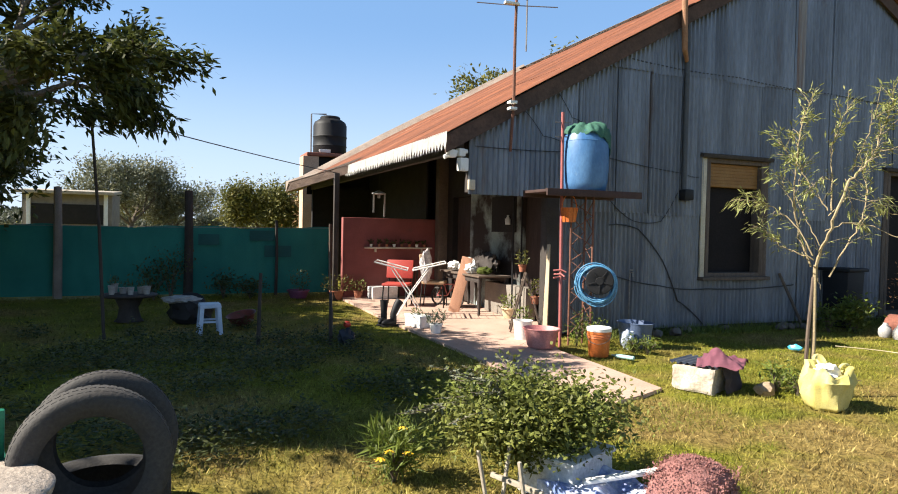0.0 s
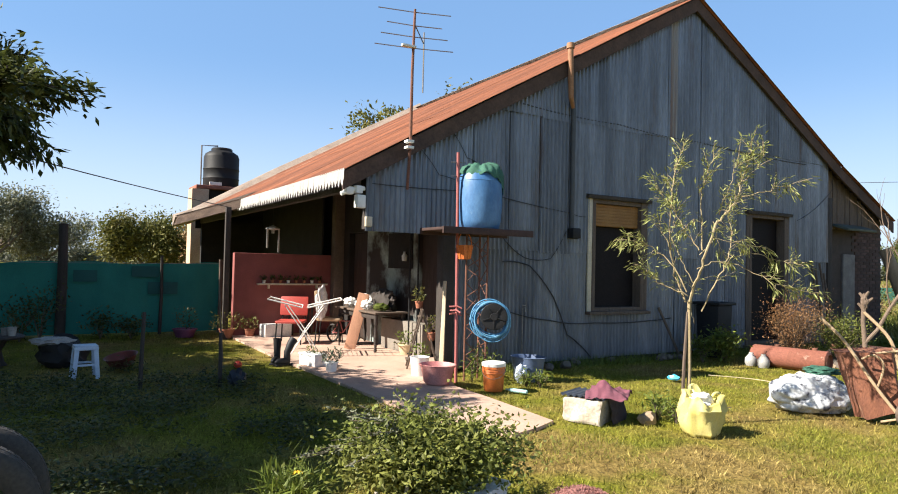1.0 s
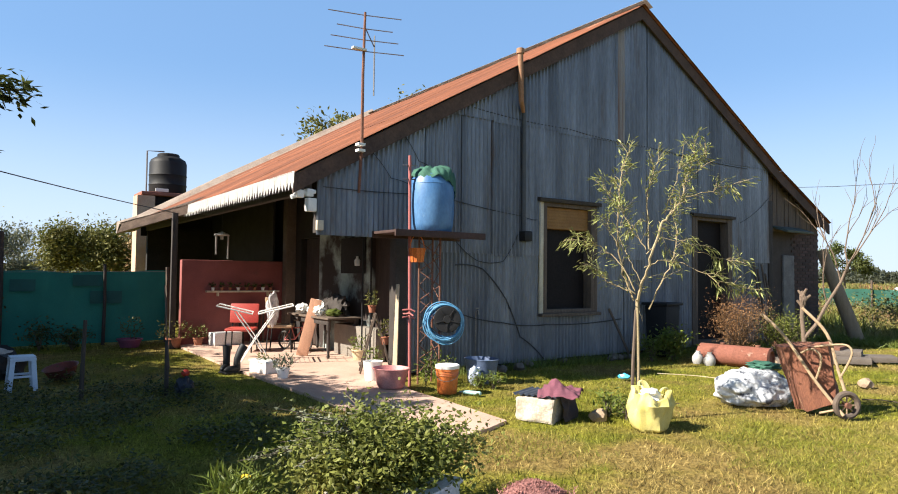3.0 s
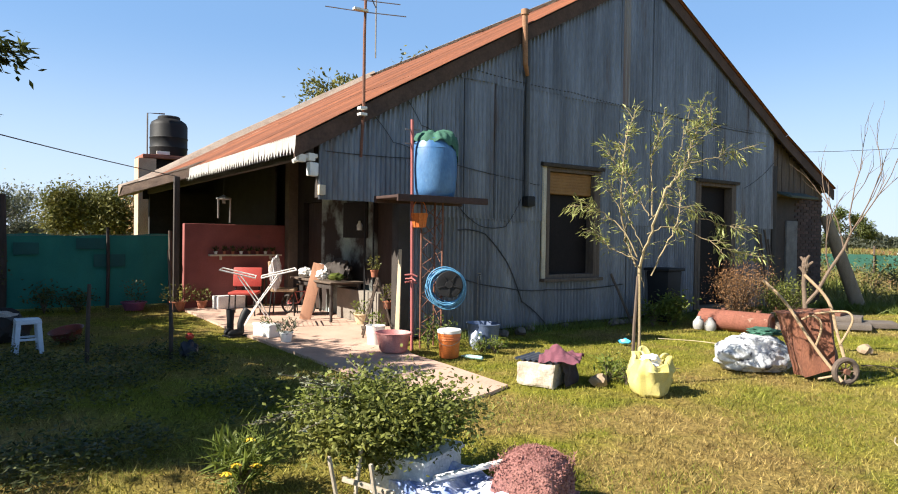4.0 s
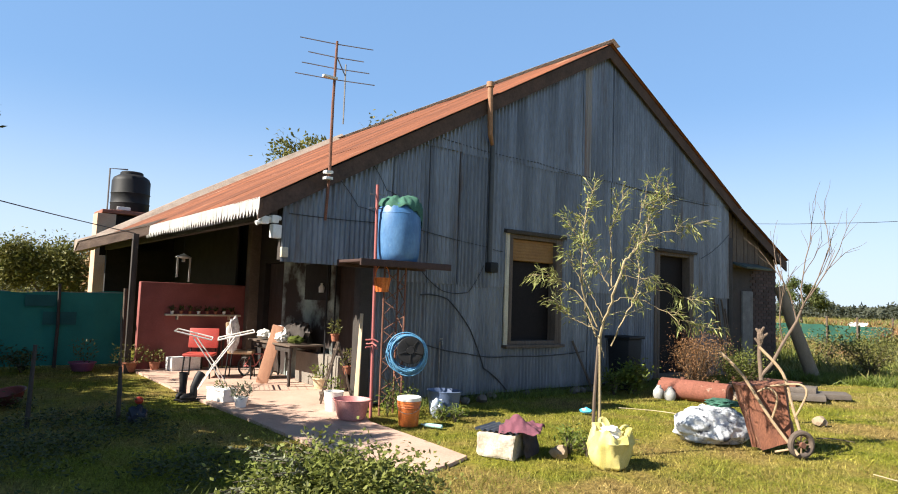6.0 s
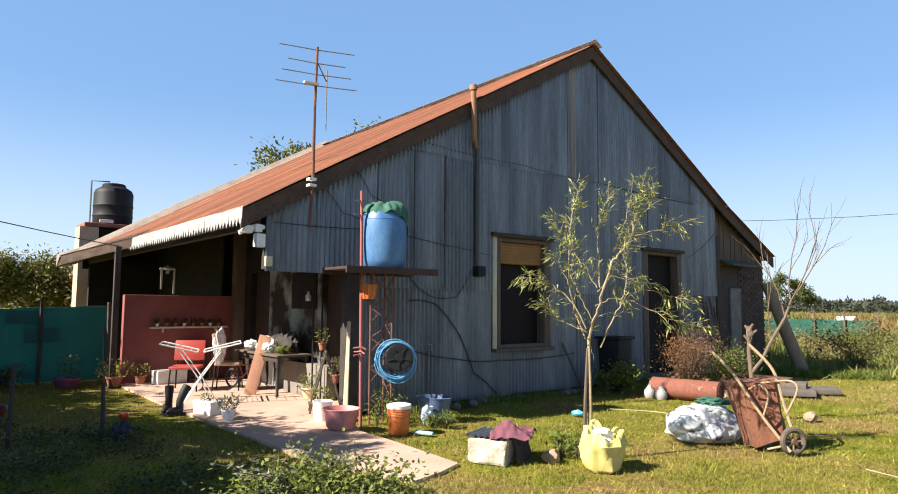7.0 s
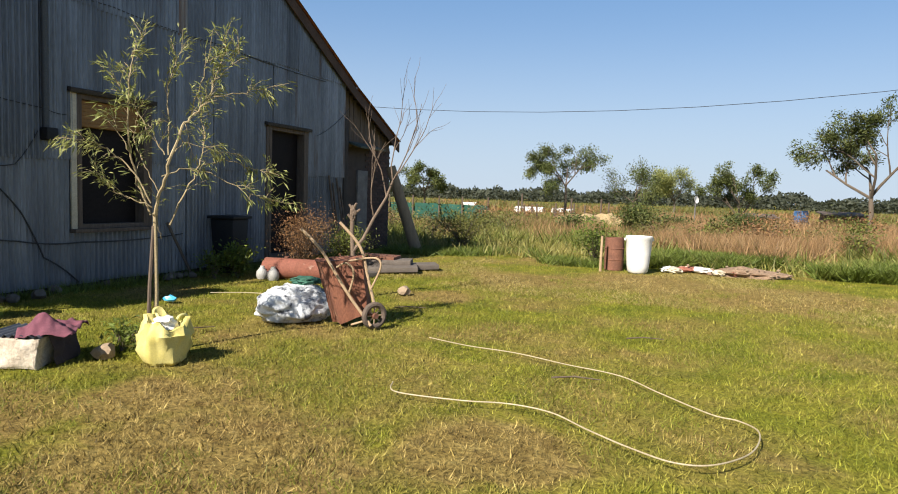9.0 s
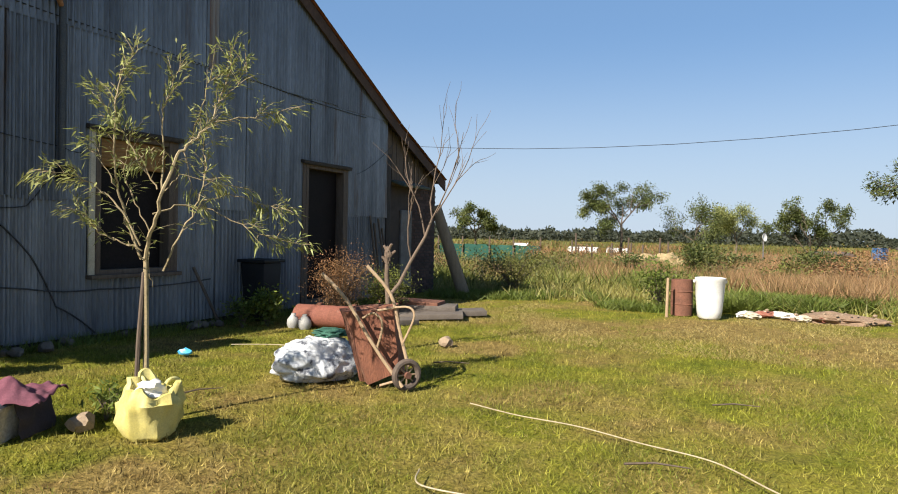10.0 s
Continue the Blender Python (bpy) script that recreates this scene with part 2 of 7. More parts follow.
M_rust_red = material("red_brown_iron", (0.34, 0.13, 0.085), 0.75, 0.0, second=(0.24, 0.085, 0.055), scale=4, fine=60, fine_amount=0.25, bump=0.25)
M_red_pole = material("faded_red_paint", (0.42, 0.12, 0.11), 0.65, second=(0.28, 0.09, 0.08), scale=8, fine=70, bump=0.15)
M_cable = material("black_cable", (0.015, 0.015, 0.016), 0.5, second=(0.03, 0.03, 0.03), scale=10, bump=0.0)

# ---- ground ----
def ground_z(x, y):
    """Gentle swells, level near the house and the walk."""
    far = max(0.0, min(1.0, (math.hypot(x + 3, y - 6) - 14) / 25))
    return 0.018 * noise.noise((x * 0.6, y * 0.6, 3)) + far * 0.25 * noise.noise((x * 0.05, y * 0.05, 8)) - 0.012


def ground_material(name="short_dry_grass_ground", blade=0.0):
    m = bpy.data.materials.new(name)
    m.use_nodes = True
    nt = m.node_tree
    nd, ln = nt.nodes, nt.links
    p = nd["Principled BSDF"]
    tc = nd.new("ShaderNodeTexCoord")

    def nz(sc, detail=5.0, dist=0.0):
        n = nd.new("ShaderNodeTexNoise")
        n.inputs["Scale"].default_value, n.inputs["Detail"].default_value, n.inputs["Distortion"].default_value = sc, detail, dist
        n.inputs["Roughness"].default_value = 0.65
        ln.new(tc.outputs["Object"], n.inputs["Vector"])
        return n.outputs["Fac"]

    def ramp(src, stops):
        r = nd.new("ShaderNodeValToRGB")
        while len(r.color_ramp.elements) < len(stops):
            r.color_ramp.elements.new(0.5)
        for e, (at, c) in zip(r.color_ramp.elements, stops):
            e.position, e.color = at, (*c, 1)
        ln.new(src, r.inputs[0])
        return r.outputs[0]

    def mix(f, a, b):
        x = nd.new("ShaderNodeMix")
        x.data_type = "RGBA"
        ln.new(f, x.inputs["Factor"]) if not isinstance(f, float) else None
        if isinstance(f, float):
            x.inputs["Factor"].default_value = f
        ln.new(a, x.inputs["A"])
        ln.new(b, x.inputs["B"])
        return x.outputs["Result"]

    green = ramp(nz(1.7, 7.0), [(0.25, (0.094, 0.122, 0.013)), (0.5, (0.188, 0.192, 0.023)), (0.75, (0.292, 0.255, 0.050))])
    dry = ramp(nz(7.0), [(0.3, (0.155, 0.10, 0.038)), (0.6, (0.305, 0.22, 0.083)), (0.8, (0.45, 0.36, 0.155))])
    patch = ramp(nz(0.5, 8.0, 0.3), [(0.44, (0, 0, 0)), (0.63, (0.9, 0.9, 0.9))])
    # worn places where people walk and rubbish was burnt
    worn = None
    for cx, cy, rad in ((-1.7, 4.0, 1.3), (-0.4, 4.9, 0.8), (-3.5, 3.9, 0.9), (-2.8, 4.7, 0.7), (-0.4, 13.4, 1.9), (-2.4, 12.6, 1.5), (1.8, 12.9, 1.8), (-2.9, 9.9, 0.8), (0.3, 11.6, 1.0), (3.8, 12.6, 1.7), (-6.2, 8.2, 0.8)):
        dv = nd.new("ShaderNodeVectorMath")
        dv.operation = "DISTANCE"
        dv.inputs[1].default_value = (cx, cy, 0)
        ln.new(tc.outputs["Object"], dv.inputs[0])
        q = nd.new("ShaderNodeMath")
        q.operation = "MULTIPLY_ADD"
        q.inputs[1].default_value = -1 / rad
        q.inputs[2].default_value = 1.0
        ln.new(dv.outputs["Value"], q.inputs[0])
        if worn is None:
            worn = q.outputs[0]
        else:
            mxn = nd.new("ShaderNodeMath")
            mxn.operation = "MAXIMUM"
            ln.new(worn, mxn.inputs[0])
            ln.new(q.outputs[0], mxn.inputs[1])
            worn = mxn.outputs[0]
    ragged = nd.new("ShaderNodeMath")
    ragged.operation = "ADD"
    ln.new(worn, ragged.inputs[0])
    ln.new(nz(2.6, 8.0, 0.5), ragged.inputs[1])
    wornc = ramp(ragged.outputs[0], [(0.62, (0, 0, 0)), (0.95, (0.85, 0.85, 0.85))])
    fine = ramp(nz(38.0, 4.0), [(0.3, (0.55, 0.55, 0.53)), (0.7, (1.35, 1.35, 1.27))] if blade else [(0.3, (0.36, 0.36, 0.33)), (0.7, (1.32, 1.28, 1.14))])
    mul = nd.new("ShaderNodeMix")
    mul.data_type, mul.blend_type = "RGBA", "MULTIPLY"
    mul.inputs["Factor"].default_value = 1.0
    ln.new(mix(wornc, mix(patch, green, dry), dry), mul.inputs["A"])
    ln.new(fine, mul.inputs["B"])
    col = mul.outputs["Result"]
    if blade:
        rr = nd.new("ShaderNodeMapRange")
        rr.inputs["To Min"].default_value, rr.inputs["To Max"].default_value = 1 - blade, 1 + blade
        ln.new(nd.new("ShaderNodeNewGeometry").outputs["Random Per Island"], rr.inputs["Value"])
        sc = nd.new("ShaderNodeVectorMath")
        sc.operation = "SCALE"
        ln.new(col, sc.inputs[0])
        ln.new(rr.outputs[0], sc.inputs["Scale"])
        ln.new(sc.outputs[0], p.inputs["Base Color"])
        p.inputs["Roughness"].default_value = 0.7
        p.inputs["Specular IOR Level"].default_value = 0.2
        return m
    ln.new(col, p.inputs["Base Color"])
    p.inputs["Roughness"].default_value = 0.95
    p.inputs["Specular IOR Level"].default_value = 0.1
    b = nd.new("ShaderNodeBump")
    b.inputs["Strength"].default_value, b.inputs["Distance"].default_value = 0.8, 0.03
    ln.new(nz(24.0), b.inputs["Height"])
    ln.new(b.outputs[0], p.inputs["Normal"])
    return m


M_ground = ground_material()
M_blade = ground_material("grass_blade", 0.68)


def axis_steps(lo, hi, near_lo, near_hi, step):
    near = list(np.arange(near_lo, near_hi + 1e-6, step))
    left, right, d = [], [], step
    v = near_lo
    while v > lo:
        d *= 1.22
        v = max(lo, v - d)
        left.append(v)
    v, d = near_hi, step
    while v < hi:
        d *= 1.22
        v = min(hi, v + d)
        right.append(v)
    return left[::-1] + near + right


gx, gy = axis_steps(-1500, 1500, -18, 8, 0.3), axis_steps(-1500, 1500, -8, 22, 0.3)
gv = [(x, y, ground_z(x, y)) for y in gy for x in gx]
nx = len(gx)
gf = [(j * nx + i, j * nx + i + 1, (j + 1) * nx + i + 1, (j + 1) * nx + i) for j in range(len(gy) - 1) for i in range(nx - 1)]
ground = new("ground", raw_mesh("ground", gv, gf, M_ground, True))
tagged(ground, "short yellow-green grass with dry straw patches, open flat land", "grass ground", kind="structure")

# ---- patio path ----
bm = B()
outline = [(-4.02, 3.82), (-4.12, 4.16), (-4.28, 4.50), (-5.4, 4.58), (-6.2, 4.60), (-6.75, 4.80), (-7.30, 5.0), (-7.4, 5.6), (-12.6, 5.6), (-12.65, 3.40), (-10.7, 3.38), (-9.2, 3.37), (-7.2, 3.43), (-5.6, 3.46), (-4.75, 3.52)]
top = [bm.verts.new((x, y, 0.022)) for x, y in outline]
low = [bm.verts.new((x * 1.0, y, -0.08)) for x, y in outline]
bm.faces.new(top)
for i in range(len(top)):
    k = (i + 1) % len(top)
    bm.faces.new((low[i], low[k], top[k], top[i]))
patio = part("patio", bm, M_patio, smooth=None)
tagged(patio, "worn pinkish cement path running under the porch", "patio path", kind="structure")

# ---- house ----
WALL = -7.30
FAR = -17.6
ROOF = [(3.46, 2.67), (5.6, 3.87), (10.08, 6.38), (14.75, 3.78), (16.92, 2.74)]
RIDGE_Y, RIDGE_Z = ROOF[2]
WAVE = 0.076


def roof_z(y):
    for (a, za), (b, zb) in zip(ROOF, ROOF[1:]):
        if y <= b:
            return za + (zb - za) * (y - a) / (b - a)
    return ROOF[-1][1]


house = thing("house", (WALL, 9.0, 0.0), "old farmhouse clad in grey corrugated zinc with a rusty gabled roof", "house")
INV = Matrix.Translation((-WALL, -9.0, 0))


def hpart(name, bm, mat, label="", smooth=40, parent=None):
    """A part of the house, built in world metres."""
    return part(name, bm, mat, parent or house, label, smooth, INV if parent in (None, house) else None)


# timber and plaster core of the gable, cut round the openings: (y0, y1, z0, z1)
OPENINGS = [(7.74, 8.90, 0.80, 2.60), (11.76, 12.93, 0.10, 2.60)]
bm = B()


def slab(bm, y0, y1, z0, z1, x0=WALL - 0.14, x1=WALL - 0.03):
    top0, top1 = (min(z1, roof_z(y) - 0.16) for y in (y0, y1))
    vs = [bm.verts.new(c) for c in ((x0, y0, z0), (x1, y0, z0), (x1, y1, z0), (x0, y1, z0), (x0, y0, top0), (x1, y0, top0), (x1, y1, top1), (x0, y1, top1))]
    for f in ((0, 3, 2, 1), (4, 5, 6, 7), (0, 1, 5, 4), (1, 2, 6, 5), (2, 3, 7, 6), (3, 0, 4, 7)):
        bm.faces.new([vs[i] for i in f])


cuts = [5.18, 5.6, 7.74, 8.90, RIDGE_Y, 11.76, 12.93, 14.40]
for a, b in zip(cuts, cuts[1:]):
    hole = [o for o in OPENINGS if o[0] <= a and b <= o[1]]
    if hole:
        slab(bm, a, b, 0, hole[0][2])
        slab(bm, a, b, hole[0][3], 9)
    else:
        slab(bm, a, b, 0, 9)
slab(bm, 3.85, 5.18, 1.93, 9)
wall_core = hpart("gable_wall", bm, M_dark_wood, "gable wall frame behind the zinc", None)


def zinc_sheet(y0, y1, z0, z1, rng):
    """One corrugated sheet; it stops under the rake and round the openings."""
    verts, faces = [], []
    n = max(8, int((y1 - y0) / WAVE * 8))
    tilt, out = rng.uniform(-0.004, 0.004), rng.uniform(0.0, 0.008) + (0.0 if z0 < 1 else 0.016 if z0 < 3 else 0.032)
    phase, wave = rng.uniform(0, 6), rng.choice((0.011, 0.014, 0.017, 0.019)) + (0.004 if z0 < 1 else 0.0)
    cols = []
    for i in range(n + 1):
        y = y0 + (y1 - y0) * i / n
        hi = min(z1, roof_z(y) - 0.15)
        x = WALL + 0.014 + out + wave * math.sin(2 * math.pi * y / WAVE + phase)
        spans = [(z0, hi)]
        for (a, b, c, d) in OPENINGS:
            if a < y < b:
                spans = [s for lo, up in spans for s in ((lo, min(up, c)), (max(lo, d), up)) if s[1] - s[0] > 0.01]
        row = []
        for lo, up in spans:
            if up - lo < 0.01:
                continue
            k = len(verts)
            zs = [lo, (lo + up) / 2, up]
            for z in zs:
                bend = 0.006 * noise.noise((y * 1.3, z * 1.7, phase))
                verts.append((x + tilt * (z - z0) + bend, y, z))
            row.append((k, lo, up))
        cols.append(row)
    for ra, rb in zip(cols, cols[1:]):
        for ka, la, ua in ra:
            for kb, lb, ub in rb:
                if min(ua, ub) - max(la, lb) > 0.3 * min(ua - la, ub - lb):
                    for q in (0, 1):
                        faces.append((ka + q, kb + q, kb + q + 1, ka + q + 1))
                    break
    return verts, faces


M_zinc_rusty = material("rust_streaked_zinc", (0.15, 0.075, 0.05), 0.75, 0.05, second=(0.30, 0.30, 0.31), scale=2.2, amount=0.26, fine=45, fine_amount=0.2, bump=0.12, stretch=(1, 5.0, 0.12))
rng = random.Random(5)
edges = [3.85, 4.50, 5.18, 5.50, 6.14, 6.72, 7.30, 8.06, 8.84, 9.50, 9.74, 10.34, 11.10, 11.90, 12.66, 13.42, 14.42]
for a, b in zip(edges, edges[1:]):
    for z0, z1 in ((0.05, 1.74), (1.71, 3.80), (3.77, 7.0)):
        lo = z0 + rng.uniform(-0.02, 0.02)
        if z0 < 1 and b <= 5.2:
            continue
        if b <= 5.2 and z0 < 3:
            lo = 1.90
        y0 = max(a - 0.03, 5.18) if z0 < 1 else a - 0.03
        if min(z1, max(roof_z(y0), roof_z(b)) - 0.15) - lo < 0.1:
            continue
        v, f = zinc_sheet(y0, b + 0.01, lo, z1, rng)
        if f:
            rusty = z0 > 3 and 9.4 < a < 9.6
            part("zinc_sheet", raw_mesh("zinc_sheet", v, f, M_zinc_rusty if rusty else M_zinc, True), None, wall_core, "rust-streaked sheet" if rusty else "")

# roof: sheets run down each slope, waves along the ridge
bm = B()
for (a, za), (b, zb) in zip(ROOF, ROOF[1:]):
    vs = []
    for x in (FAR + 0.05, WALL + 0.13):
        for y, z in ((a, za), (b, zb)):
            vs += [bm.verts.new((x, y, z - 0.035)), bm.verts.new((x, y, z - 0.10))]
    t0, l0, t1, l1, t2, l2, t3, l3 = vs
    for f in ((t0, t1, t3, t2), (l0, l2, l3, l1), (t0, l0, l1, t1), (t2, t3, l3, l2), (t0, t2, l2, l0), (t1, l1, l3, t3)):
        bm.faces.new(f)
roof = hpart("roof", bm, M_dark_wood, "rusty corrugated gable roof", None)
rng = random.Random(8)
for (a, za), (b, zb) in zip(ROOF, ROOF[1:]):
    d = Vector((0, b - a, zb - za)).normalized()
    up = Vector((0, -d.z, d.y))
    x = WALL + 0.20
    while x > FAR:
        w = min(0.80, x - FAR)
        n = int(w / WAVE * 6)
        lift, verts, faces = rng.uniform(0, 0.012), [], []
        over = rng.uniform(0.0, 0.02)
        low_end, high_end = (a - (over + 0.02 if a < 4 else 0), b + (over if b > 16 else 0))
        for i in range(n + 1):
            xx = x - (w + 0.02) * i / n
            h = 0.011 * math.sin(2 * math.pi * xx / WAVE) + lift
            for k in range(4):
                y = low_end + (high_end - low_end) * k / 3
                z = za + (zb - za) * (y - a) / (b - a)
                q = Vector((xx, y, z)) + up * (h - 0.012 + 0.012 * noise.noise((xx * 1.5, y * 0.8, 2)))
                verts.append(q)
        for i in range(n):
            for k in range(3):
                j = i * 4 + k
                faces.append((j, j + 4, j + 5, j + 1))
        part("roof_sheet", raw_mesh("roof_sheet", verts, faces, M_rust_roof, True), None, roof)
        x -= 0.80
# ridge cap
bm = B()
for s in (-1, 1):
    vs = [bm.verts.new((x, RIDGE_Y + s * dy, RIDGE_Z + 0.075 - dy * 0.55)) for x in (WALL + 0.22, FAR - 0.05) for dy in (0.0, 0.2)]
    bm.faces.new((vs[0], vs[1], vs[3], vs[2]))
M_cap = material("bare_zinc_cap", (0.45, 0.43, 0.40), 0.6, 0.3, second=(0.38, 0.28, 0.22), scale=2, bump=0.1)
bmesh.ops.solidify(bm, geom=list(bm.faces), thickness=0.02)
ridge = part("ridge_cap", bm, M_cap, roof)
# pale flashing along the far rake
for (a, za), (b, zb) in list(zip(ROOF, ROOF[1:]))[:2]:
    bm = B()
    vs = [bm.verts.new((x, y, z + 0.03)) for x in (FAR - 0.06, FAR + 0.16) for y, z in ((a, za), (b, zb))]
    bm.faces.new((vs[0], vs[1], vs[3], vs[2]))
    bmesh.ops.solidify(bm, geom=list(bm.faces), thickness=0.01)
    part("flashing", bm, M_cap, roof, "pale zinc flashing", None)
# raised pale rake wall at the far end, and the sagging eave end beside it
bm = B()
RAKE = [(3.05, 2.58, 0.06), (3.46, 2.67, 0.13), (5.6, 3.87, 0.18), (RIDGE_Y, RIDGE_Z, 0.14)]
rows_ = [[bm.verts.new((x, y, z + dz)) for x, dz in ((FAR + 0.1, up_), (FAR - 0.14, up_), (FAR - 0.14, -0.25), (FAR + 0.28, -0.02))] for y, z, up_ in RAKE]
for a, b in zip(rows_, rows_[1:]):
    for k in range(4):
        bm.faces.new((a[k], a[(k + 1) % 4], b[(k + 1) % 4], b[k]))
bm.faces.new(rows_[0])
bm.faces.new(rows_[-1])
part("rake_wall", bm, material("pale_rake_render", (0.34, 0.28, 0.23), 0.85, second=(0.22, 0.16, 0.125), scale=3, fine=30, bump=0.3), roof, "pale weathered rake wall", None)
bm = B()
vs = [bm.verts.new(c) for c in ((-12.15, 3.42, 2.655), (FAR + 0.1, 3.05, 2.595), (FAR + 0.1, 3.72, 2.83), (-12.15, 3.72, 2.83))]
bm.faces.new(vs)
bmesh.ops.solidify(bm, geom=list(bm.faces), thickness=0.015)
part("eave_sheet", bm, M_old_wood, roof, "grey weathered sheet at the sagging eave end", None)
bm = B()
vs = [bm.verts.new(c) for c in ((-12.15, 3.43, 2.65), (FAR - 0.1, 3.06, 2.58), (FAR - 0.1, 3.06, 2.36), (-12.15, 3.43, 2.49))]
bm.faces.new(vs)
bmesh.ops.solidify(bm, geom=list(bm.faces), thickness=0.03)
hpart("eave_end_board", bm, material("weathered_grey_board", (0.20, 0.135, 0.10), 0.9, second=(0.08, 0.055, 0.045), scale=3, fine=30, fine_amount=0.35, bump=0.4, stretch=(0.5, 3, 3)), "weathered board under the eave end", None)
# barge boards along the front rake and a pale strip on the far one
for x, mat, hgt in ((WALL + 0.11, M_barge, 0.23), (FAR + 0.0, M_old_wood, 0.12)):
    for (a, za), (b, zb) in zip(ROOF, ROOF[1:]):
        bm = B()
        vs = [bm.verts.new((x + dx, y, z + dz)) for dx in (0, 0.035) for y, z in ((a, za), (b, zb)) for dz in (-0.045, -0.045 - hgt)]
        for f in ((0, 1, 3, 2), (4, 6, 7, 5), (0, 2, 6, 4), (1, 5, 7, 3), (0, 4, 5, 1), (2, 3, 7, 6)):
            bm.faces.new([vs[i] for i in f])
        hpart("barge_board", bm, mat, "weathered barge board", None)
# eave board, posts and beam of the porch
bm = B()
box(bm, ((WALL + FAR) / 2 - 0.0, 3.53, 2.565), (WALL - FAR + 0.3, 0.04, 0.13), bevel=0.006)
hpart("eave_board", bm, M_barge, "grey weathered eave board", 30)
bm = B()
box(bm, ((WALL + FAR) / 2, 3.72, 2.50), (WALL - FAR, 0.10, 0.14), bevel=0.01)
hpart("porch_beam", bm, M_dark_wood, "", 30)
for x, y in ((-12.40, 3.25),):
    bm = B()
    box(bm, (x, y, 1.24), (0.10, 0.10, 2.52), bevel=0.012)
    hpart("porch_post", bm, M_dark_wood, "rough grey wooden porch post", 30)
bm = B()
box(bm, (WALL - 0.04, 5.09, 0.95), (0.18, 0.19, 1.9), bevel=0.02)
hpart("corner_column", bm, material("dark_cement", (0.06, 0.048, 0.04), 0.9, second=(0.035, 0.03, 0.026), scale=4, bump=0.4), "grey cement corner column", 30)
bm = B()
box(bm, (-12.5, 5.53, 1.6), (0.22, 0.22, 3.2), bevel=0.02)
hpart("porch_pillar", bm, material("brown_cement", (0.15, 0.115, 0.085), 0.9, second=(0.09, 0.07, 0.055), scale=4, bump=0.35), "brown cement pillar under the porch roof", 30)
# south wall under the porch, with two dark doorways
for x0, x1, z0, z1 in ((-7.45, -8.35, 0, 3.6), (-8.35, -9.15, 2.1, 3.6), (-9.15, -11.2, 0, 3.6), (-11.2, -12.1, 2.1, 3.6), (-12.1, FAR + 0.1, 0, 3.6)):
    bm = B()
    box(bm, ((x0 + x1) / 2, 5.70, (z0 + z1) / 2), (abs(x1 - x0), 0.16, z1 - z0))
    # the near-black pieces carry the porch shade in their colour
    hpart("porch_wall", bm, M_plaster if x1 > -12 and x0 < -8 else M_void, "mint plaster wall with brown stains and painted porch shade" if x1 > -12 and x0 < -8 else "", None)
for x0, x1 in ((-8.35, -9.15), (-11.2, -12.1)):
    bm = B()
    box(bm, ((x0 + x1) / 2, 5.74, 1.05), (0.8, 0.05, 2.08), bevel=0.01)
    hpart("porch_door", bm, material("brown_door", (0.05, 0.028, 0.02), 0.8, second=(0.03, 0.018, 0.014), scale=5, bump=0.25, stretch=(4, 4, 0.5)), "dark closed wooden door", 30)
# end wall: pink parapet
bm = B()
box(bm, (-12.72, 4.48, 0.83), (0.16, 2.06, 1.62), bevel=0.012)
pink = hpart("pink_parapet", bm, M_pink_wall, "pink limewashed parapet wall closing the porch", 30)
# near-black sheet between the porch and the rear, standing in for shaded depth
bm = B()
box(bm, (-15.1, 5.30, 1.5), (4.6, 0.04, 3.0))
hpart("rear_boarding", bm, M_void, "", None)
# closing walls behind, near-black so the shade is in their colour
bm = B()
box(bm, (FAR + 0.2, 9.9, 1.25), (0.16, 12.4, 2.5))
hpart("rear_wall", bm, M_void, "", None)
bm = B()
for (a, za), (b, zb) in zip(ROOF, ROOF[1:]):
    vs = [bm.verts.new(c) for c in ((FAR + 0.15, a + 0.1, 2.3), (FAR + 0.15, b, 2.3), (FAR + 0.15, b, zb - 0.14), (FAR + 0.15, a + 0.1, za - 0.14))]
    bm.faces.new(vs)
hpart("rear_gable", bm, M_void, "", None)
bm = B()
box(bm, ((FAR + WALL) / 2 - 0.3, 16.75, 1.2), (WALL - FAR - 0.4, 0.16, 2.4))
hpart("north_wall", bm, M_brick, "", None)


# brick front of the lean-to, set back behind the gable, and its parts
bm = B()
box(bm, (WALL - 0.17, 15.66, 1.28), (0.14, 2.36, 2.56))
brick_wall = hpart("lean_to_wall", bm, M_mortar, "dark old brick wall of the lean-to", None)
lean_boards = hpart("lean_to_rail", box(B(), (WALL - 0.12, 15.5, 2.50), (0.05, 2.2, 0.08), bevel=0.006), M_dark_wood, "", 30)
for k in range(13):
    y = 14.66 + 0.165 * k
    hi = roof_z(y) - 0.13
    if hi - 2.5 > 0.05:
        part("board", box(B(), (WALL - 0.06 + 0.008 * (k % 3), y, (hi + 2.45) / 2), (0.022, 0.152, hi - 2.45), (0, 0, 0), bevel=0.004), M_old_wood, lean_boards, "", 30)
bm = B()
box(bm, (WALL - 0.06, 14.50, 1.55), (0.22, 0.16, 3.1), bevel=0.01)
hpart("corner_board", bm, M_dark_wood, "", 30)
bm = B()
box(bm, (WALL - 0.07, 15.42, 1.05), (0.05, 0.46, 1.75), bevel=0.01)
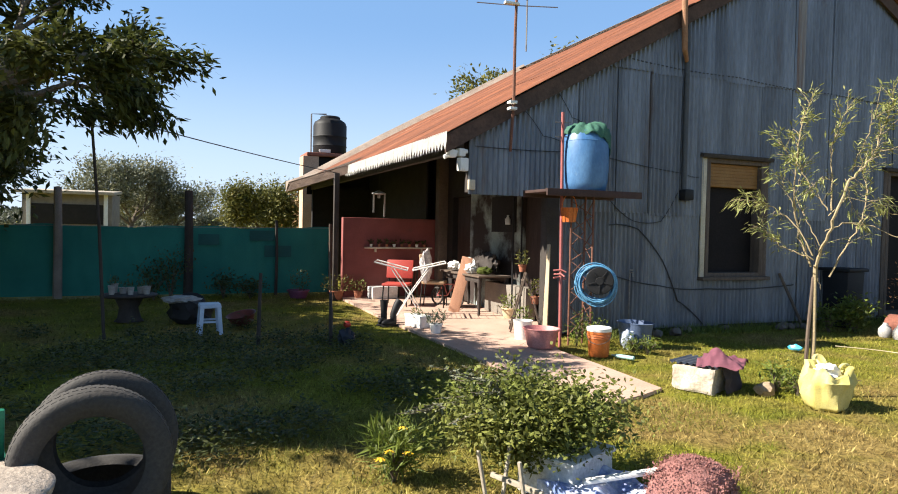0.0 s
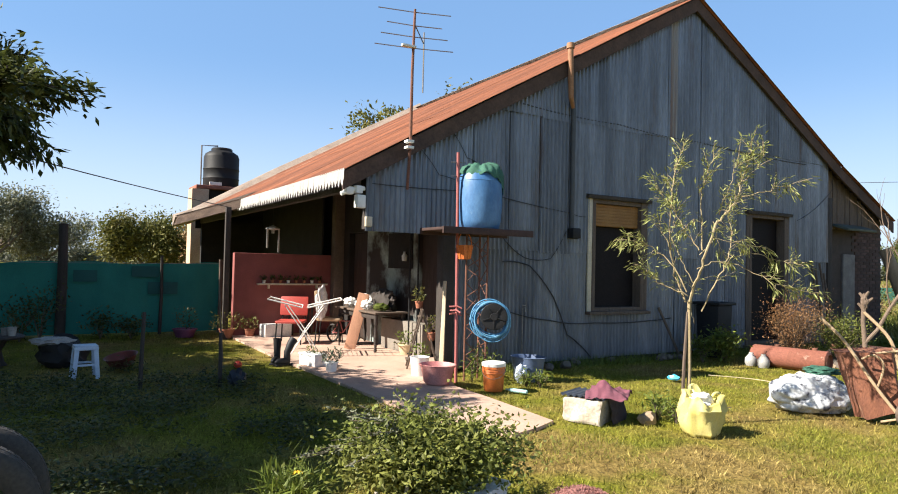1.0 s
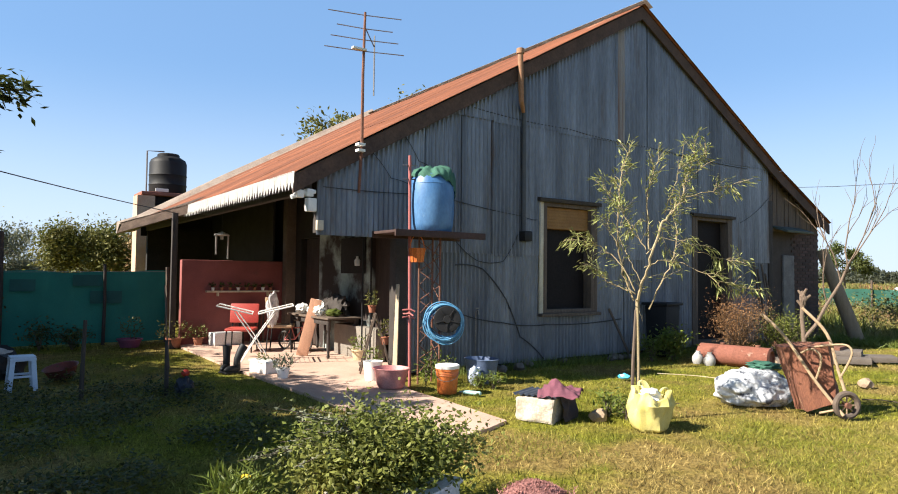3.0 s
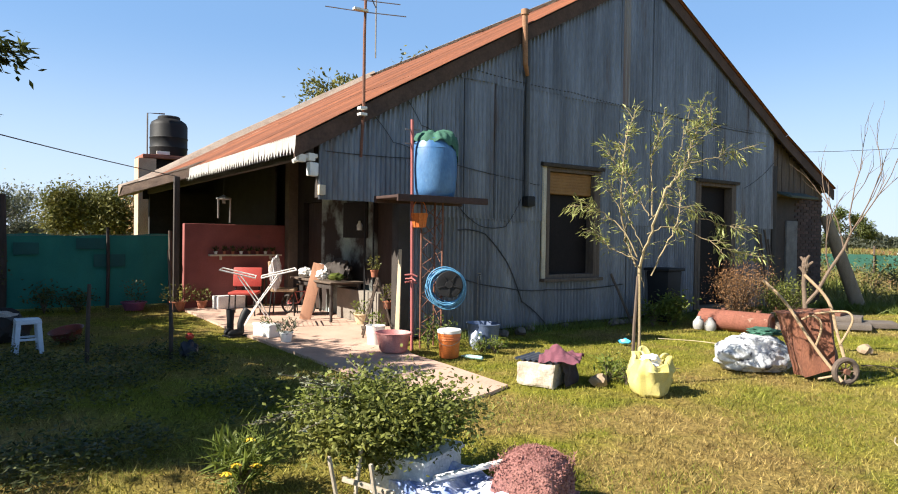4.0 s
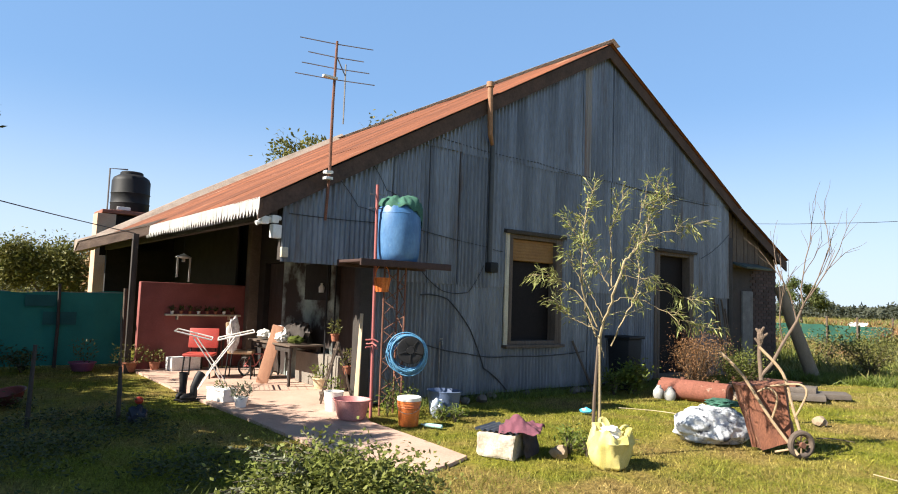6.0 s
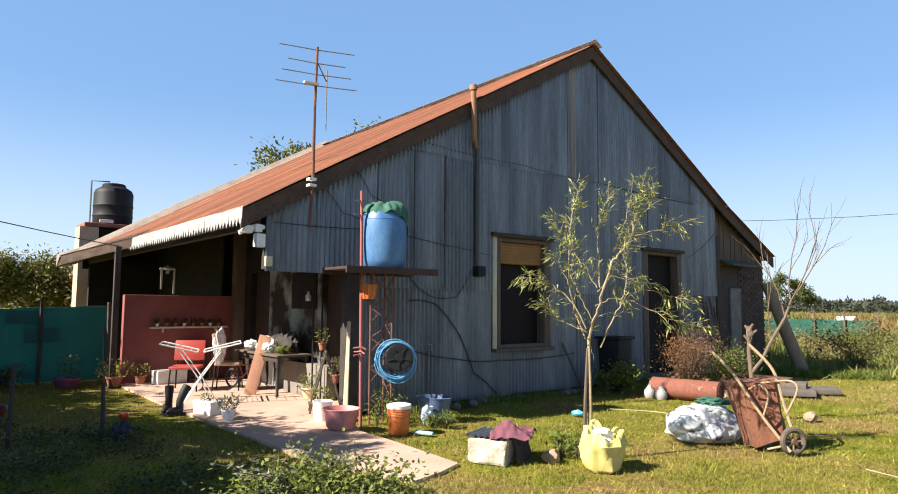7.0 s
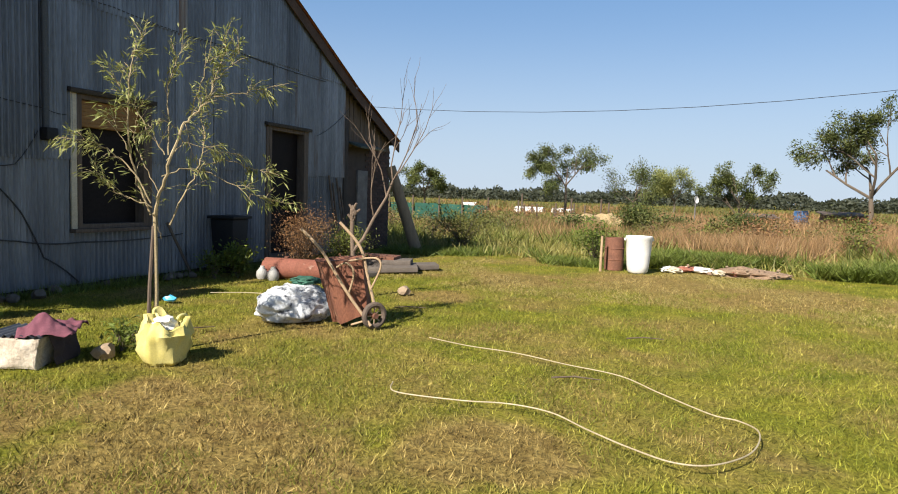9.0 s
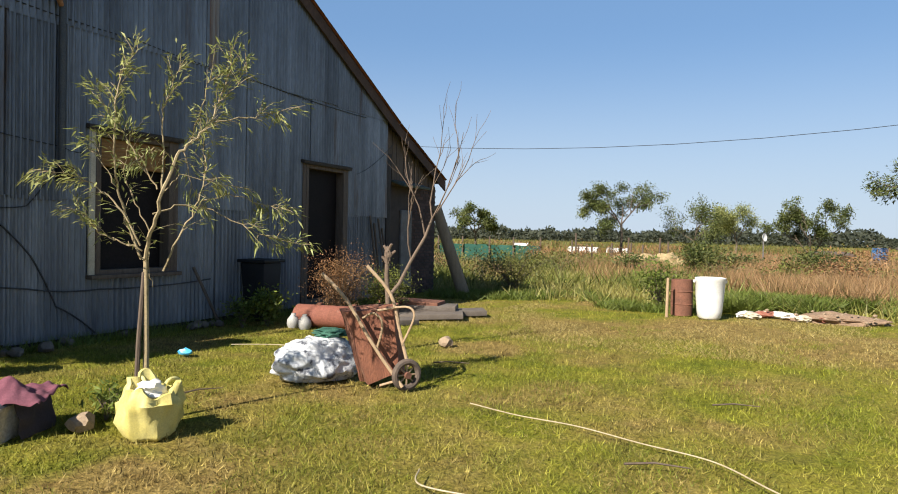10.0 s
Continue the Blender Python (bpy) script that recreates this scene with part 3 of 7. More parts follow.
hpart("lean_to_shutter", bm, material("grey_board", (0.24, 0.22, 0.2), 0.85, second=(0.15, 0.13, 0.12), scale=5, bump=0.3), "grey weathered board over a doorway", 30)
bm = B()
box(bm, (WALL + 0.10, 15.30, 2.50), (0.42, 1.15, 0.05), (0, 18, 0), bevel=0.008)
hpart("small_awning", bm, material("green_grey_tin", (0.09, 0.12, 0.11), 0.7, 0.2, second=(0.06, 0.07, 0.06), scale=5), "greenish tin awning", 30)

# windows
def window(o, label, blind):
    y0, y1, z0, z1 = o
    yc, zc, w, h = (y0 + y1) / 2, (z0 + z1) / 2, y1 - y0, z1 - z0
    bm = B()
    for dy in (-w / 2 + 0.035, w / 2 - 0.035):
        box(bm, (WALL - 0.05, yc + dy, zc), (0.22, 0.07, h - 0.004), bevel=0.006)
    box(bm, (WALL - 0.05, yc, z1 - 0.035), (0.21, w - 0.144, 0.07), bevel=0.006)
    box(bm, (WALL - 0.05, yc, z0 + 0.03), (0.21, w - 0.144, 0.06), bevel=0.006)
    win = hpart("window", bm, M_old_wood, label, 30)
    bm = B()
    box(bm, (WALL + 0.05, yc, z1 + 0.04), (0.14, w + 0.26, 0.06), (0, 12, 0), bevel=0.008)
    part("lintel_board", bm, M_dark_wood, win, "dark weathered drip board", 30)
    for dy in (-w / 2 - 0.045, w / 2 + 0.045):
        bm = B()
        box(bm, (WALL + 0.04, yc + dy, zc), (0.03, 0.085, h), bevel=0.006)
        part("casing", bm, M_cream if blind and dy < 0 else M_old_wood, win, "cream painted casing" if blind and dy < 0 else "", 30)
    bm = B()
    box(bm, (WALL + 0.06, yc, z0 - 0.025), (0.16, w + 0.2, 0.05), bevel=0.008)
    part("sill", bm, M_old_wood, win, "worn wooden sill", 30)
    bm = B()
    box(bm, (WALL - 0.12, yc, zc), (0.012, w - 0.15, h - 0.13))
    part("pane", bm, M_glass, win, "near-black opaque window pane", None)
    if blind:
        bm = B()
        box(bm, (WALL - 0.06, yc, z1 - 0.25), (0.08, w - 0.15, 0.36), bevel=0.02)
        part("blind_box", bm, M_ochre, win, "ochre wooden blind box")
        for k in range(7):
            bm = B()
            box(bm, (WALL - 0.016, yc, z1 - 0.10 - 0.05 * k), (0.008, w - 0.16, 0.044), bevel=0.003)
            part("slat", bm, M_ochre, win)
    return win


# opaque near-black panes with very little gloss
M_glass = material("near_black_pane", (0.010, 0.008, 0.008), 0.6, second=(0.02, 0.015, 0.014), scale=3, fine=40, fine_amount=0.3, bump=0.03, spec=0.12)
window(OPENINGS[0], "tall window with cream jambs and an ochre blind box", True)
window(OPENINGS[1], "dark tall window in a weathered frame", False)
# unseen near-black sheet added behind the openings to keep them dark
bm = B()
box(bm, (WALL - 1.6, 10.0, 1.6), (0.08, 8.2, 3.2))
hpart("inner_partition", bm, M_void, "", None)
# ---- growing things ----
def grow(bm, p, d, length, r, depth, rng, tips, spread=0.7, rise=0.15, kids=(2, 3), seg=6, shrink=0.68):
    """One limb with its side limbs; tips collects places and ways along the outer twigs."""
    pts, q, w = [p.copy()], p.copy(), d.normalized()
    for _ in range(4):
        w = (w + Vector((rng.gauss(0, 0.12), rng.gauss(0, 0.12), rng.gauss(0, 0.08) + rise * 0.25))).normalized()
        q = q + w * length / 4
        pts.append(q.copy())
    tube(bm, pts, [r * (1 - 0.11 * i) for i in range(5)], seg if depth > 1 else 5)
    if depth <= 1:
        tips += [(a.lerp(b, t), (b - a).normalized()) for a, b in zip(pts[1:], pts[2:]) for t in (0.0, 0.5)] + [(pts[-1], w)]
    if depth == 0:
        return
    for k in range(rng.randint(*kids)):
        at = pts[2 + k % 3]
        turn = Vector((rng.gauss(0, 1), rng.gauss(0, 1), rng.gauss(0, 0.5)))
        turn = (turn - w * turn.dot(w)).normalized()
        grow(bm, at, w + turn * spread * rng.uniform(0.6, 1.3), length * shrink * rng.uniform(0.75, 1.15), r * 0.55, depth - 1, rng, tips, spread, rise, kids, seg, shrink)


def tree(name, loc, label, height, mat_leaf, seed, trunk_h=0.3, depth=4, per_tip=8, leaf=(0.09, 0.045), scatter=0.22, spread=0.75, r=None, lean=(0, 0), mat=None, kids=(2, 3), category="tree", rise=0.15):
    rng = random.Random(seed)
    t = thing(name, loc, label, category)
    bm, tips = B(), []
    r = r or height * 0.022
    base, top = Vector((0, 0, -0.05)), Vector((lean[0] * height * trunk_h, lean[1] * height * trunk_h, height * trunk_h))
    tube(bm, [base, base.lerp(top, 0.15), base.lerp(top, 0.6) + Vector((r * 0.5, -r * 0.4, 0)), top], [r * 1.5, r * 1.1, r * 0.95, r * 0.85], 10)
    for k in range(4):
        a = k * 1.57 + rng.uniform(-0.5, 0.5)
        grow(bm, top - Vector((0, 0, 0.04 * k)), Vector((math.cos(a) * 0.8 + lean[0], math.sin(a) * 0.8 + lean[1], rng.uniform(0.5, 1.2))), height * 0.3, r * 0.6, depth - 1, rng, tips, spread, rise, kids)
    part("trunk", bm, mat or M_trunk, t)
    cs, ws = [], []
    for p, w in tips:
        for _ in range(per_tip):
            cs.append(p + Vector((rng.gauss(0, scatter), rng.gauss(0, scatter), rng.gauss(0, scatter * 0.8))))
            ws.append(w + Vector((rng.gauss(0, 0.5), rng.gauss(0, 0.5), rng.gauss(0, 0.4))))
    if cs:
        part("crown", leaves("crown", cs, ws, leaf[0], leaf[1], mat_leaf, rng), None, t)
    return t


def clump(name, loc, label, size, n, leaf, mat, seed, stems=9, category="plant", stem_mat=None, kind="", up=0.5):
    """A bushy plant: thin stems from its foot and leaves through its volume, thinner at the rim."""
    rng = random.Random(seed)
    t = thing(name, loc, label, category, kind=kind)
    bm, cs, ws = B(), [], []
    for _ in range(stems):
        a, k = rng.uniform(0, 6.28), rng.uniform(0.2, 0.95)
        tip = Vector((math.cos(a) * size[0] * k, math.sin(a) * size[1] * k, size[2] * rng.uniform(0.6, 1.05)))
        mid = Vector((tip.x * 0.35, tip.y * 0.35, tip.z * 0.55))
        tube(bm, [(0, 0, -0.02), mid, tip], [0.008, 0.006, 0.003], 5)
        m = max(2, n // stems)
        for i in range(m):
            s = rng.random() ** 0.6
            p = Vector((0, 0, 0)).lerp(mid, s * 2) if s < 0.5 else mid.lerp(tip, s * 2 - 1)
            sp = 0.12 + 0.26 * (1 - abs(s - 0.6))
            cs.append(p + Vector((rng.gauss(0, sp * size[0]), rng.gauss(0, sp * size[1]), abs(rng.gauss(0, sp * size[2])) * 0.7)))
            ws.append(Vector((p.x, p.y, up * size[2])) + Vector((rng.gauss(0, 0.3), rng.gauss(0, 0.3), rng.gauss(0, 0.2))))
    part("stem", bm, stem_mat or M_trunk, t)["kind"] = "stuff"
    part("foliage", leaves("foliage", cs, ws, leaf[0], leaf[1], mat, rng), None, t)
    return t


M_leaf_dark = leaf_material("dark_leaf", (0.04, 0.058, 0.014), (0.10, 0.105, 0.026), 0.5, 0.3)
M_leaf_olive = leaf_material("olive_leaf", (0.11, 0.13, 0.03), (0.18, 0.155, 0.045), 0.4, 0.25)
M_leaf_willow = leaf_material("willow_leaf", (0.25, 0.28, 0.085), (0.36, 0.36, 0.14), 0.4, 0.35)
M_leaf_bush = leaf_material("bush_leaf", (0.115, 0.145, 0.026), (0.19, 0.19, 0.043), 0.5, 0.3)
M_leaf_weed = leaf_material("weed_leaf", (0.105, 0.15, 0.022), (0.17, 0.195, 0.04), 0.4, 0.3)
M_leaf_brown = leaf_material("dry_weed_leaf", (0.23, 0.13, 0.06), (0.30, 0.21, 0.095), 0.4, 0.2)
M_leaf_grey = leaf_material("grey_leaf", (0.15, 0.16, 0.09), (0.24, 0.24, 0.16), 0.4, 0.2)
M_straw = leaf_material("straw", (0.36, 0.26, 0.12), (0.24, 0.20, 0.07), 0.4, 0.2)

# broad-leaved trees whose boughs hang into the yard and shade it
tree("broadleaf_tree", (-6.3, -2.6, 0), "dark broad-leaved tree with low spreading boughs", 5.0, M_leaf_dark, 21, 0.40, 4, 34, (0.10, 0.038), 0.085, 0.85, 0.12, (0.10, 0.46), rise=0.03)
tree("broadleaf_tree", (-9.3, -4.1, 0), "dark broad-leaved tree with low spreading boughs", 4.8, M_leaf_dark, 24, 0.32, 4, 60, (0.13, 0.07), 0.32, 0.85, 0.14, (0.0, 0.2), rise=0.0)
# these stand out of view, placed so their shadows fill the yard
tree("broadleaf_tree", (-11.0, -5.2, 0), "dark broad-leaved tree shading the yard", 5.2, M_leaf_dark, 33, 0.32, 4, 50, (0.18, 0.10), 0.36, 0.85, 0.16, (0, 0.15), rise=0.0)
tree("broadleaf_tree", (-13.6, -5.0, 0), "dark broad-leaved tree shading the yard", 5.8, M_leaf_dark, 47, 0.32, 4, 44, (0.18, 0.10), 0.36, 0.85, 0.16, (0, 0.1), rise=0.0)
tree("broadleaf_tree", (-8.3, -6.0, 0), "dark broad-leaved tree shading the yard", 6.6, M_leaf_dark, 52, 0.34, 4, 54, (0.18, 0.10), 0.40, 0.85, 0.16, (0, 0.1), rise=0.05)
tree("broadleaf_tree", (-10.2, -6.6, 0), "tall dark broad-leaved tree added out of view to shade the yard", 7.1, M_leaf_dark, 58, 0.3, 4, 60, (0.2, 0.11), 0.5, 0.85, 0.2, (0, 0.1), rise=0.02)
tree("broadleaf_tree", (-7.4, -7.0, 0), "tall dark broad-leaved tree added out of view to shade the yard", 7.6, M_leaf_dark, 59, 0.3, 4, 60, (0.2, 0.11), 0.5, 0.85, 0.2, (0, 0.1), rise=0.02)
tree("broadleaf_tree", (-13.4, -7.8, 0), "tall dark broad-leaved tree added out of view to shade the yard", 8.0, M_leaf_dark, 60, 0.3, 4, 60, (0.2, 0.11), 0.5, 0.85, 0.2, (0, 0.1), rise=0.02)

tree("broadleaf_tree", (-7.75, -4.35, 0), "tall dark broad-leaved tree added out of view to shade the yard", 6.2, M_leaf_dark, 63, 0.42, 4, 60, (0.18, 0.10), 0.36, 0.85, 0.17, (0.05, 0.02), rise=0.05)

# two more unseen trees, added only to cut southern sky light
tree("broadleaf_tree", (-10.6, -10.0, 0), "very tall dark tree added out of view to block sky light", 10.0, M_leaf_dark, 64, 0.3, 4, 40, (0.3, 0.17), 0.6, 0.85, 0.25, (0, 0.05), rise=0.02)
tree("broadleaf_tree", (-16.0, -10.6, 0), "very tall dark tree added out of view to block sky light", 11.0, M_leaf_dark, 65, 0.3, 4, 40, (0.3, 0.17), 0.6, 0.85, 0.25, (0, 0.05), rise=0.02)

# ---- green net fence ----
fence = thing("net_fence", (-13.8, 0, 0), "green shade-net fence with rough wooden posts", "fence")
bm, verts, faces = None, [], []
ny, nzz = 190, 14
for i in range(ny + 1):
    y = -6.0 + 9.45 * i / ny
    sag = 0.03 * math.sin(y * 2.4) + 0.02 * math.sin(y * 6.1 + 1)
    for k in range(nzz + 1):
        z = 0.02 + (1.36 + 0.008 * y + sag * 0.6) * k / nzz
        verts.append((0.03 * noise.noise((y * 1.6, z * 1.2, 4)) + 0.012 * noise.noise((y * 7, z * 3, 1)), y, z))
for i in range(ny):
    for k in range(nzz):
        j = i * (nzz + 1) + k
        faces.append((j, j + nzz + 1, j + nzz + 2, j + 1))
part("net", raw_mesh("net", verts, faces, M_net, True), None, fence, "sagging green shade net")
rng = random.Random(3)
for y0, y1, z0, z1 in ((0.75, 1.15, 1.02, 1.24), (1.75, 2.25, 1.12, 1.33), (2.05, 2.6, 0.78, 1.02)):
    bm = B()
    box(bm, (0.045, (y0 + y1) / 2, (z0 + z1) / 2), (0.006, y1 - y0, z1 - z0), (0, 0, rng.uniform(-1, 1)))
    part("patch", bm, M_net_dark, fence, "darker doubled patch of net", None)
for y, h, rr, mat in ((-4.6, 1.6, 0.05, M_old_wood), (-1.72, 2.08, 0.075, M_concrete), (0.56, 2.1, 0.085, M_dark_wood), (2.28, 1.55, 0.03, M_dark_wood), (3.42, 1.5, 0.04, M_old_wood)):
    bm = B()
    tube(bm, [(0.10, y, -0.1), (0.10 + 0.02, y + 0.01, h * 0.5), (0.10, y, h)], [rr * 1.1, rr, rr * 0.9], 9)
    part("post", bm, mat, fence)
bm = B()
tube(bm, [(0.06, -6, 1.33), (0.05, -1.7, 1.36), (0.05, 0.56, 1.37), (0.05, 3.42, 1.41)], 0.004, 5)
part("top_wire", bm, M_steel, fence)

# poles and stakes in the yard
for nm, (x, y), h, rr, lean, lab in (("thin_pole", (-8.6, -0.47), 2.75, 0.022, (-0.02, -0.16), "thin dark wooden pole standing in the grass"), ("stake", (-7.72, 1.28), 0.86, 0.026, (0, 0.02), "short dark wooden stake in the grass"),
                                ("stake", (-7.5, 2.12), 0.62, 0.026, (0, -0.01), "short dark wooden stake with a thin cane"), ):
    st = thing(nm, (x, y, 0), lab, "stake")
    bm = B()
    tube(bm, [(0, 0, -0.1), (lean[0] * 0.4 + 0.01, lean[1] * 0.4, h * 0.5), (lean[0], lean[1], h)], [rr, rr * 0.9, rr * 0.75], 7)
    part("shaft", bm, M_dark_wood, st)
    if h < 0.8:
        bm = B()
        tube(bm, [(0.01, 0.02, 0.3), (0.0, -0.02, 0.8), (0.01, -0.05, 1.25)], [0.009, 0.008, 0.006], 5)
        part("cane", bm, M_old_wood, st)

db = thing("dark_sack", (-7.35, 2.28, 0), "dark blue plastic sack at the foot of a stake", "sack")
db.scale = (0.75, 0.75, 0.7)
bm = B()
blob(bm, (0, 0, 0.12), (0.12, 0.14, 0.16), 3, 0.35, 2.4, 41, 0.0)
part("skin", bm, material("dark_blue_film", (0.010, 0.014, 0.024), 0.5, second=(0.012, 0.016, 0.03), scale=6, bump=0.2), db)
rb = thing("red_ball", (-8.72, 2.62, 0), "small red ball lying on the grass", "ball")
bm = B()
blob(bm, (0, 0, 0.05), (0.055, 0.055, 0.05), 3, 0.05, 2, 1)
part("skin", bm, material("red_rubber", (0.55, 0.05, 0.025), 0.5, bump=0.05), rb)

# ---- plastic stool ----
M_stool = material("pale_blue_plastic", (0.50, 0.60, 0.72), 0.4, second=(0.42, 0.50, 0.62), scale=4, fine=50, fine_amount=0.08, bump=0.03)
stool = thing("plastic_stool", (-8.65, 0.76, 0), "pale blue moulded plastic stool standing on the grass", "stool", 4)
stool.scale = (0.86, 0.86, 0.86)
bm = B()
box(bm, (0, 0, 0.455), (0.30, 0.30, 0.03), bevel=0.012)
box(bm, (0, 0, 0.425), (0.31, 0.31, 0.04), bevel=0.01)
part("seat", bm, M_stool, stool)
for sx in (-1, 1):
    for sy in (-1, 1):
        bm = B()
        vs = []
        for z, o, w in ((0.0, 0.178, 0.055), (0.41, 0.15, 0.06)):
            for dx, dy in ((0, 0), (-w, 0), (-w, -0.012), (-0.012, -0.012), (-0.012, -w), (0, -w)):
                vs.append(bm.verts.new((sx * (o + dx), sy * (o + dy), z)))
        for i in range(6):
            k = (i + 1) % 6
            bm.faces.new((vs[i], vs[k], vs[k + 6], vs[i + 6]))
        bm.faces.new(vs[:6])
        bm.faces.new(vs[6:])
        part("leg", bm, M_stool, stool, smooth=20)
for k in range(4):
    bm = B()
    box(bm, (0, 0.158, 0.20), (0.27, 0.008, 0.03))
    part("brace", bm, M_stool, stool, smooth=20, m=pose(0, 0, 0, 0, 0, 90 * k))

# ---- round table with pots in the shade ----
M_pot_grey = material("grey_white_pot", (0.42, 0.41, 0.39), 0.7, second=(0.28, 0.27, 0.25), scale=8, bump=0.15)
tab = thing("round_table", (-10.15, -0.29, 0), "low dark round wooden table in the grass", "table")
bm = B()
lathe(bm, [(0.0, 0.36), (0.37, 0.36), (0.39, 0.375), (0.39, 0.39), (0.37, 0.40), (0.0, 0.40)], 26)
part("tabletop", bm, M_dark_wood, tab)
bm = B()
lathe(bm, [(0.20, 0.0), (0.16, 0.05), (0.13, 0.2), (0.20, 0.36)], 16, wobble=0.06)
part("pedestal", bm, M_dark_wood, tab)
rng = random.Random(12)
for x, y, r, h in ((0.1, -0.22, 0.05, 0.13), (-0.05, -0.08, 0.06, 0.09), (0.15, 0.03, 0.05, 0.11), (0.0, 0.16, 0.055, 0.10), (0.12, 0.24, 0.06, 0.12), (-0.15, -0.2, 0.05, 0.14)):
    p = thing("plant_pot", (-10.15 + x, -0.29 + y, 0.40), "small grey-white pot on the round table", "pot", group="pots on the round table")
    bm = B()
    lathe(bm, [(r * 0.7, 0), (r, h * 0.92), (r * 1.08, h), (r * 0.95, h), (r * 0.85, h * 0.8), (0, h * 0.8)], 14)
    part("pot", bm, M_pot_grey, p)
    cs = [Vector((rng.gauss(0, r * 0.6), rng.gauss(0, r * 0.6), h + abs(rng.gauss(0, 0.05)))) for _ in range(26)]
    part("sprig", leaves("sprig", cs, [Vector((c.x * 4, c.y * 4, 0.6)) for c in cs], 0.06, 0.018, M_leaf_dark, rng), None, p)["kind"] = "stuff"

# covered heap and a red basin beyond the stool
heap = thing("covered_heap", (-9.85, 0.55, 0), "heap under dark plastic with a pale sheet", "heap")
bm = B()
blob(bm, (0, 0, 0.15), (0.34, 0.30, 0.24), 3, 0.35, 2.2, 4, 0.0)
part("cover", bm, M_black, heap)
bm = B()
blob(bm, (0.06, -0.12, 0.34), (0.22, 0.26, 0.06), 3, 0.4, 3, 9)
part("sheet", bm, M_pot_grey, heap, "pale crumpled sheet")
bas = thing("red_basin", (-9.3, 1.24, 0), "dull red plastic basin lying in the shade", "basin", 30)
bm = B()
lathe(bm, [(0.12, 0.0), (0.15, 0.02), (0.20, 0.14), (0.215, 0.145), (0.19, 0.13), (0.14, 0.03), (0, 0.03)], 22, pose(0, 0, 0.03, 14, 0, 0))
part("bowl", bm, material("dull_red_plastic", (0.22, 0.035, 0.02), 0.5, second=(0.05, 0.02, 0.018), scale=5, bump=0.03), bas)

# ---- tyres, stone table and green chair beside the walk ----
def tyre(loc, rot, label, R=0.325, w=0.105):
    t = thing("tyre", loc, label, "tyre", group="old tyres")
    t.matrix_world = pose(*loc, *rot)
    prof = [(R * 0.63, -w * 0.72), (R * 0.66, -w * 0.80), (R * 0.78, -w * 0.98), (R * 0.90, -w * 0.96), (R * 0.965, -w * 0.80), (R * 0.99, -w * 0.4), (R, 0), (R * 0.99, w * 0.4), (R * 0.965, w * 0.80),
            (R * 0.90, w * 0.96), (R * 0.78, w * 0.98), (R * 0.66, w * 0.80), (R * 0.63, w * 0.72), (R * 0.70, w * 0.70), (R * 0.90, w * 0.72), (R * 0.93, 0), (R * 0.90, -w * 0.72), (R * 0.70, -w * 0.70)]
    bm = B()
    seg, rings = 56, []
    for r, z in prof + prof[:1]:
        rings.append([(r * math.cos(2 * math.pi * k / seg), r * math.sin(2 * math.pi * k / seg), z) for k in range(seg)])
    vv = [[bm.verts.new(c) for c in ring] for ring in rings[:-1]]
    vv.append(vv[0])
    for a, b in zip(vv, vv[1:]):
        for k in range(seg):
            bm.faces.new((a[k], a[(k + 1) % seg], b[(k + 1) % seg], b[k]))
    part("casing", bm, M_rubber, t, smooth=50)
    bm = B()
    for row, z in enumerate((-w * 0.62, -w * 0.22, w * 0.22, w * 0.62)):
        for k in range(60):
            a = 2 * math.pi * (k + 0.5 * (row % 2)) / 60
            rr = R * (0.966 if abs(z) > w * 0.5 else 0.991)
            box(bm, (rr * math.cos(a), rr * math.sin(a), z), (0.004, 0.022, w * 0.30), (0, 0, math.degrees(a)))
    tr = part("tread", bm, M_rubber, t, smooth=None)
    tr["kind"] = "stuff"
    return t


tyre((-3.02, 0.02, 0.105), (0, 0, 20), "worn black tyre lying flat on the grass")
tyre((-2.62, 0.03, 0.40), (6, 86, 12), "worn dusty tyre standing upright")
tyre((-2.90, 0.05, 0.41), (4, 80, 8), "worn dusty tyre leaning behind another tyre")
cloth = thing("folded_cloth", (-2.50, 0.12, 0.0), "dark blue and red folded cloth by the tyres", "cloth")
bm = B()
blob(bm, (0, 0, 0.07), (0.12, 0.22, 0.09), 3, 0.35, 3, 5, 0.0)
part("fold", bm, material("navy_cloth", (0.012, 0.014, 0.03), 0.9, second=(0.10, 0.01, 0.01), scale=4, amount=0.15, bump=0.3), cloth)
st = thing("stone_table", (-2.30, -0.42, 0), "low round cement table with a rough worn top", "table")
bm = B()
lathe(bm, [(0, 0.37), (0.28, 0.37), (0.345, 0.395), (0.35, 0.425), (0.32, 0.45), (0, 0.455)], 36, wobble=0.04, seed=3)
part("tabletop", bm, material("rough_cement", (0.48, 0.40, 0.33), 0.9, second=(0.34, 0.28, 0.23), scale=7, fine=40, fine_amount=0.3, bump=0.6), st)
bm = B()
lathe(bm, [(0.20, 0), (0.17, 0.05), (0.14, 0.2), (0.18, 0.37)], 20, wobble=0.05)
part("foot", bm, M_concrete, st)
gc = thing("green_chair", (-2.86, -0.56, 0), "green moulded plastic chair beside the stone table", "chair", -75)
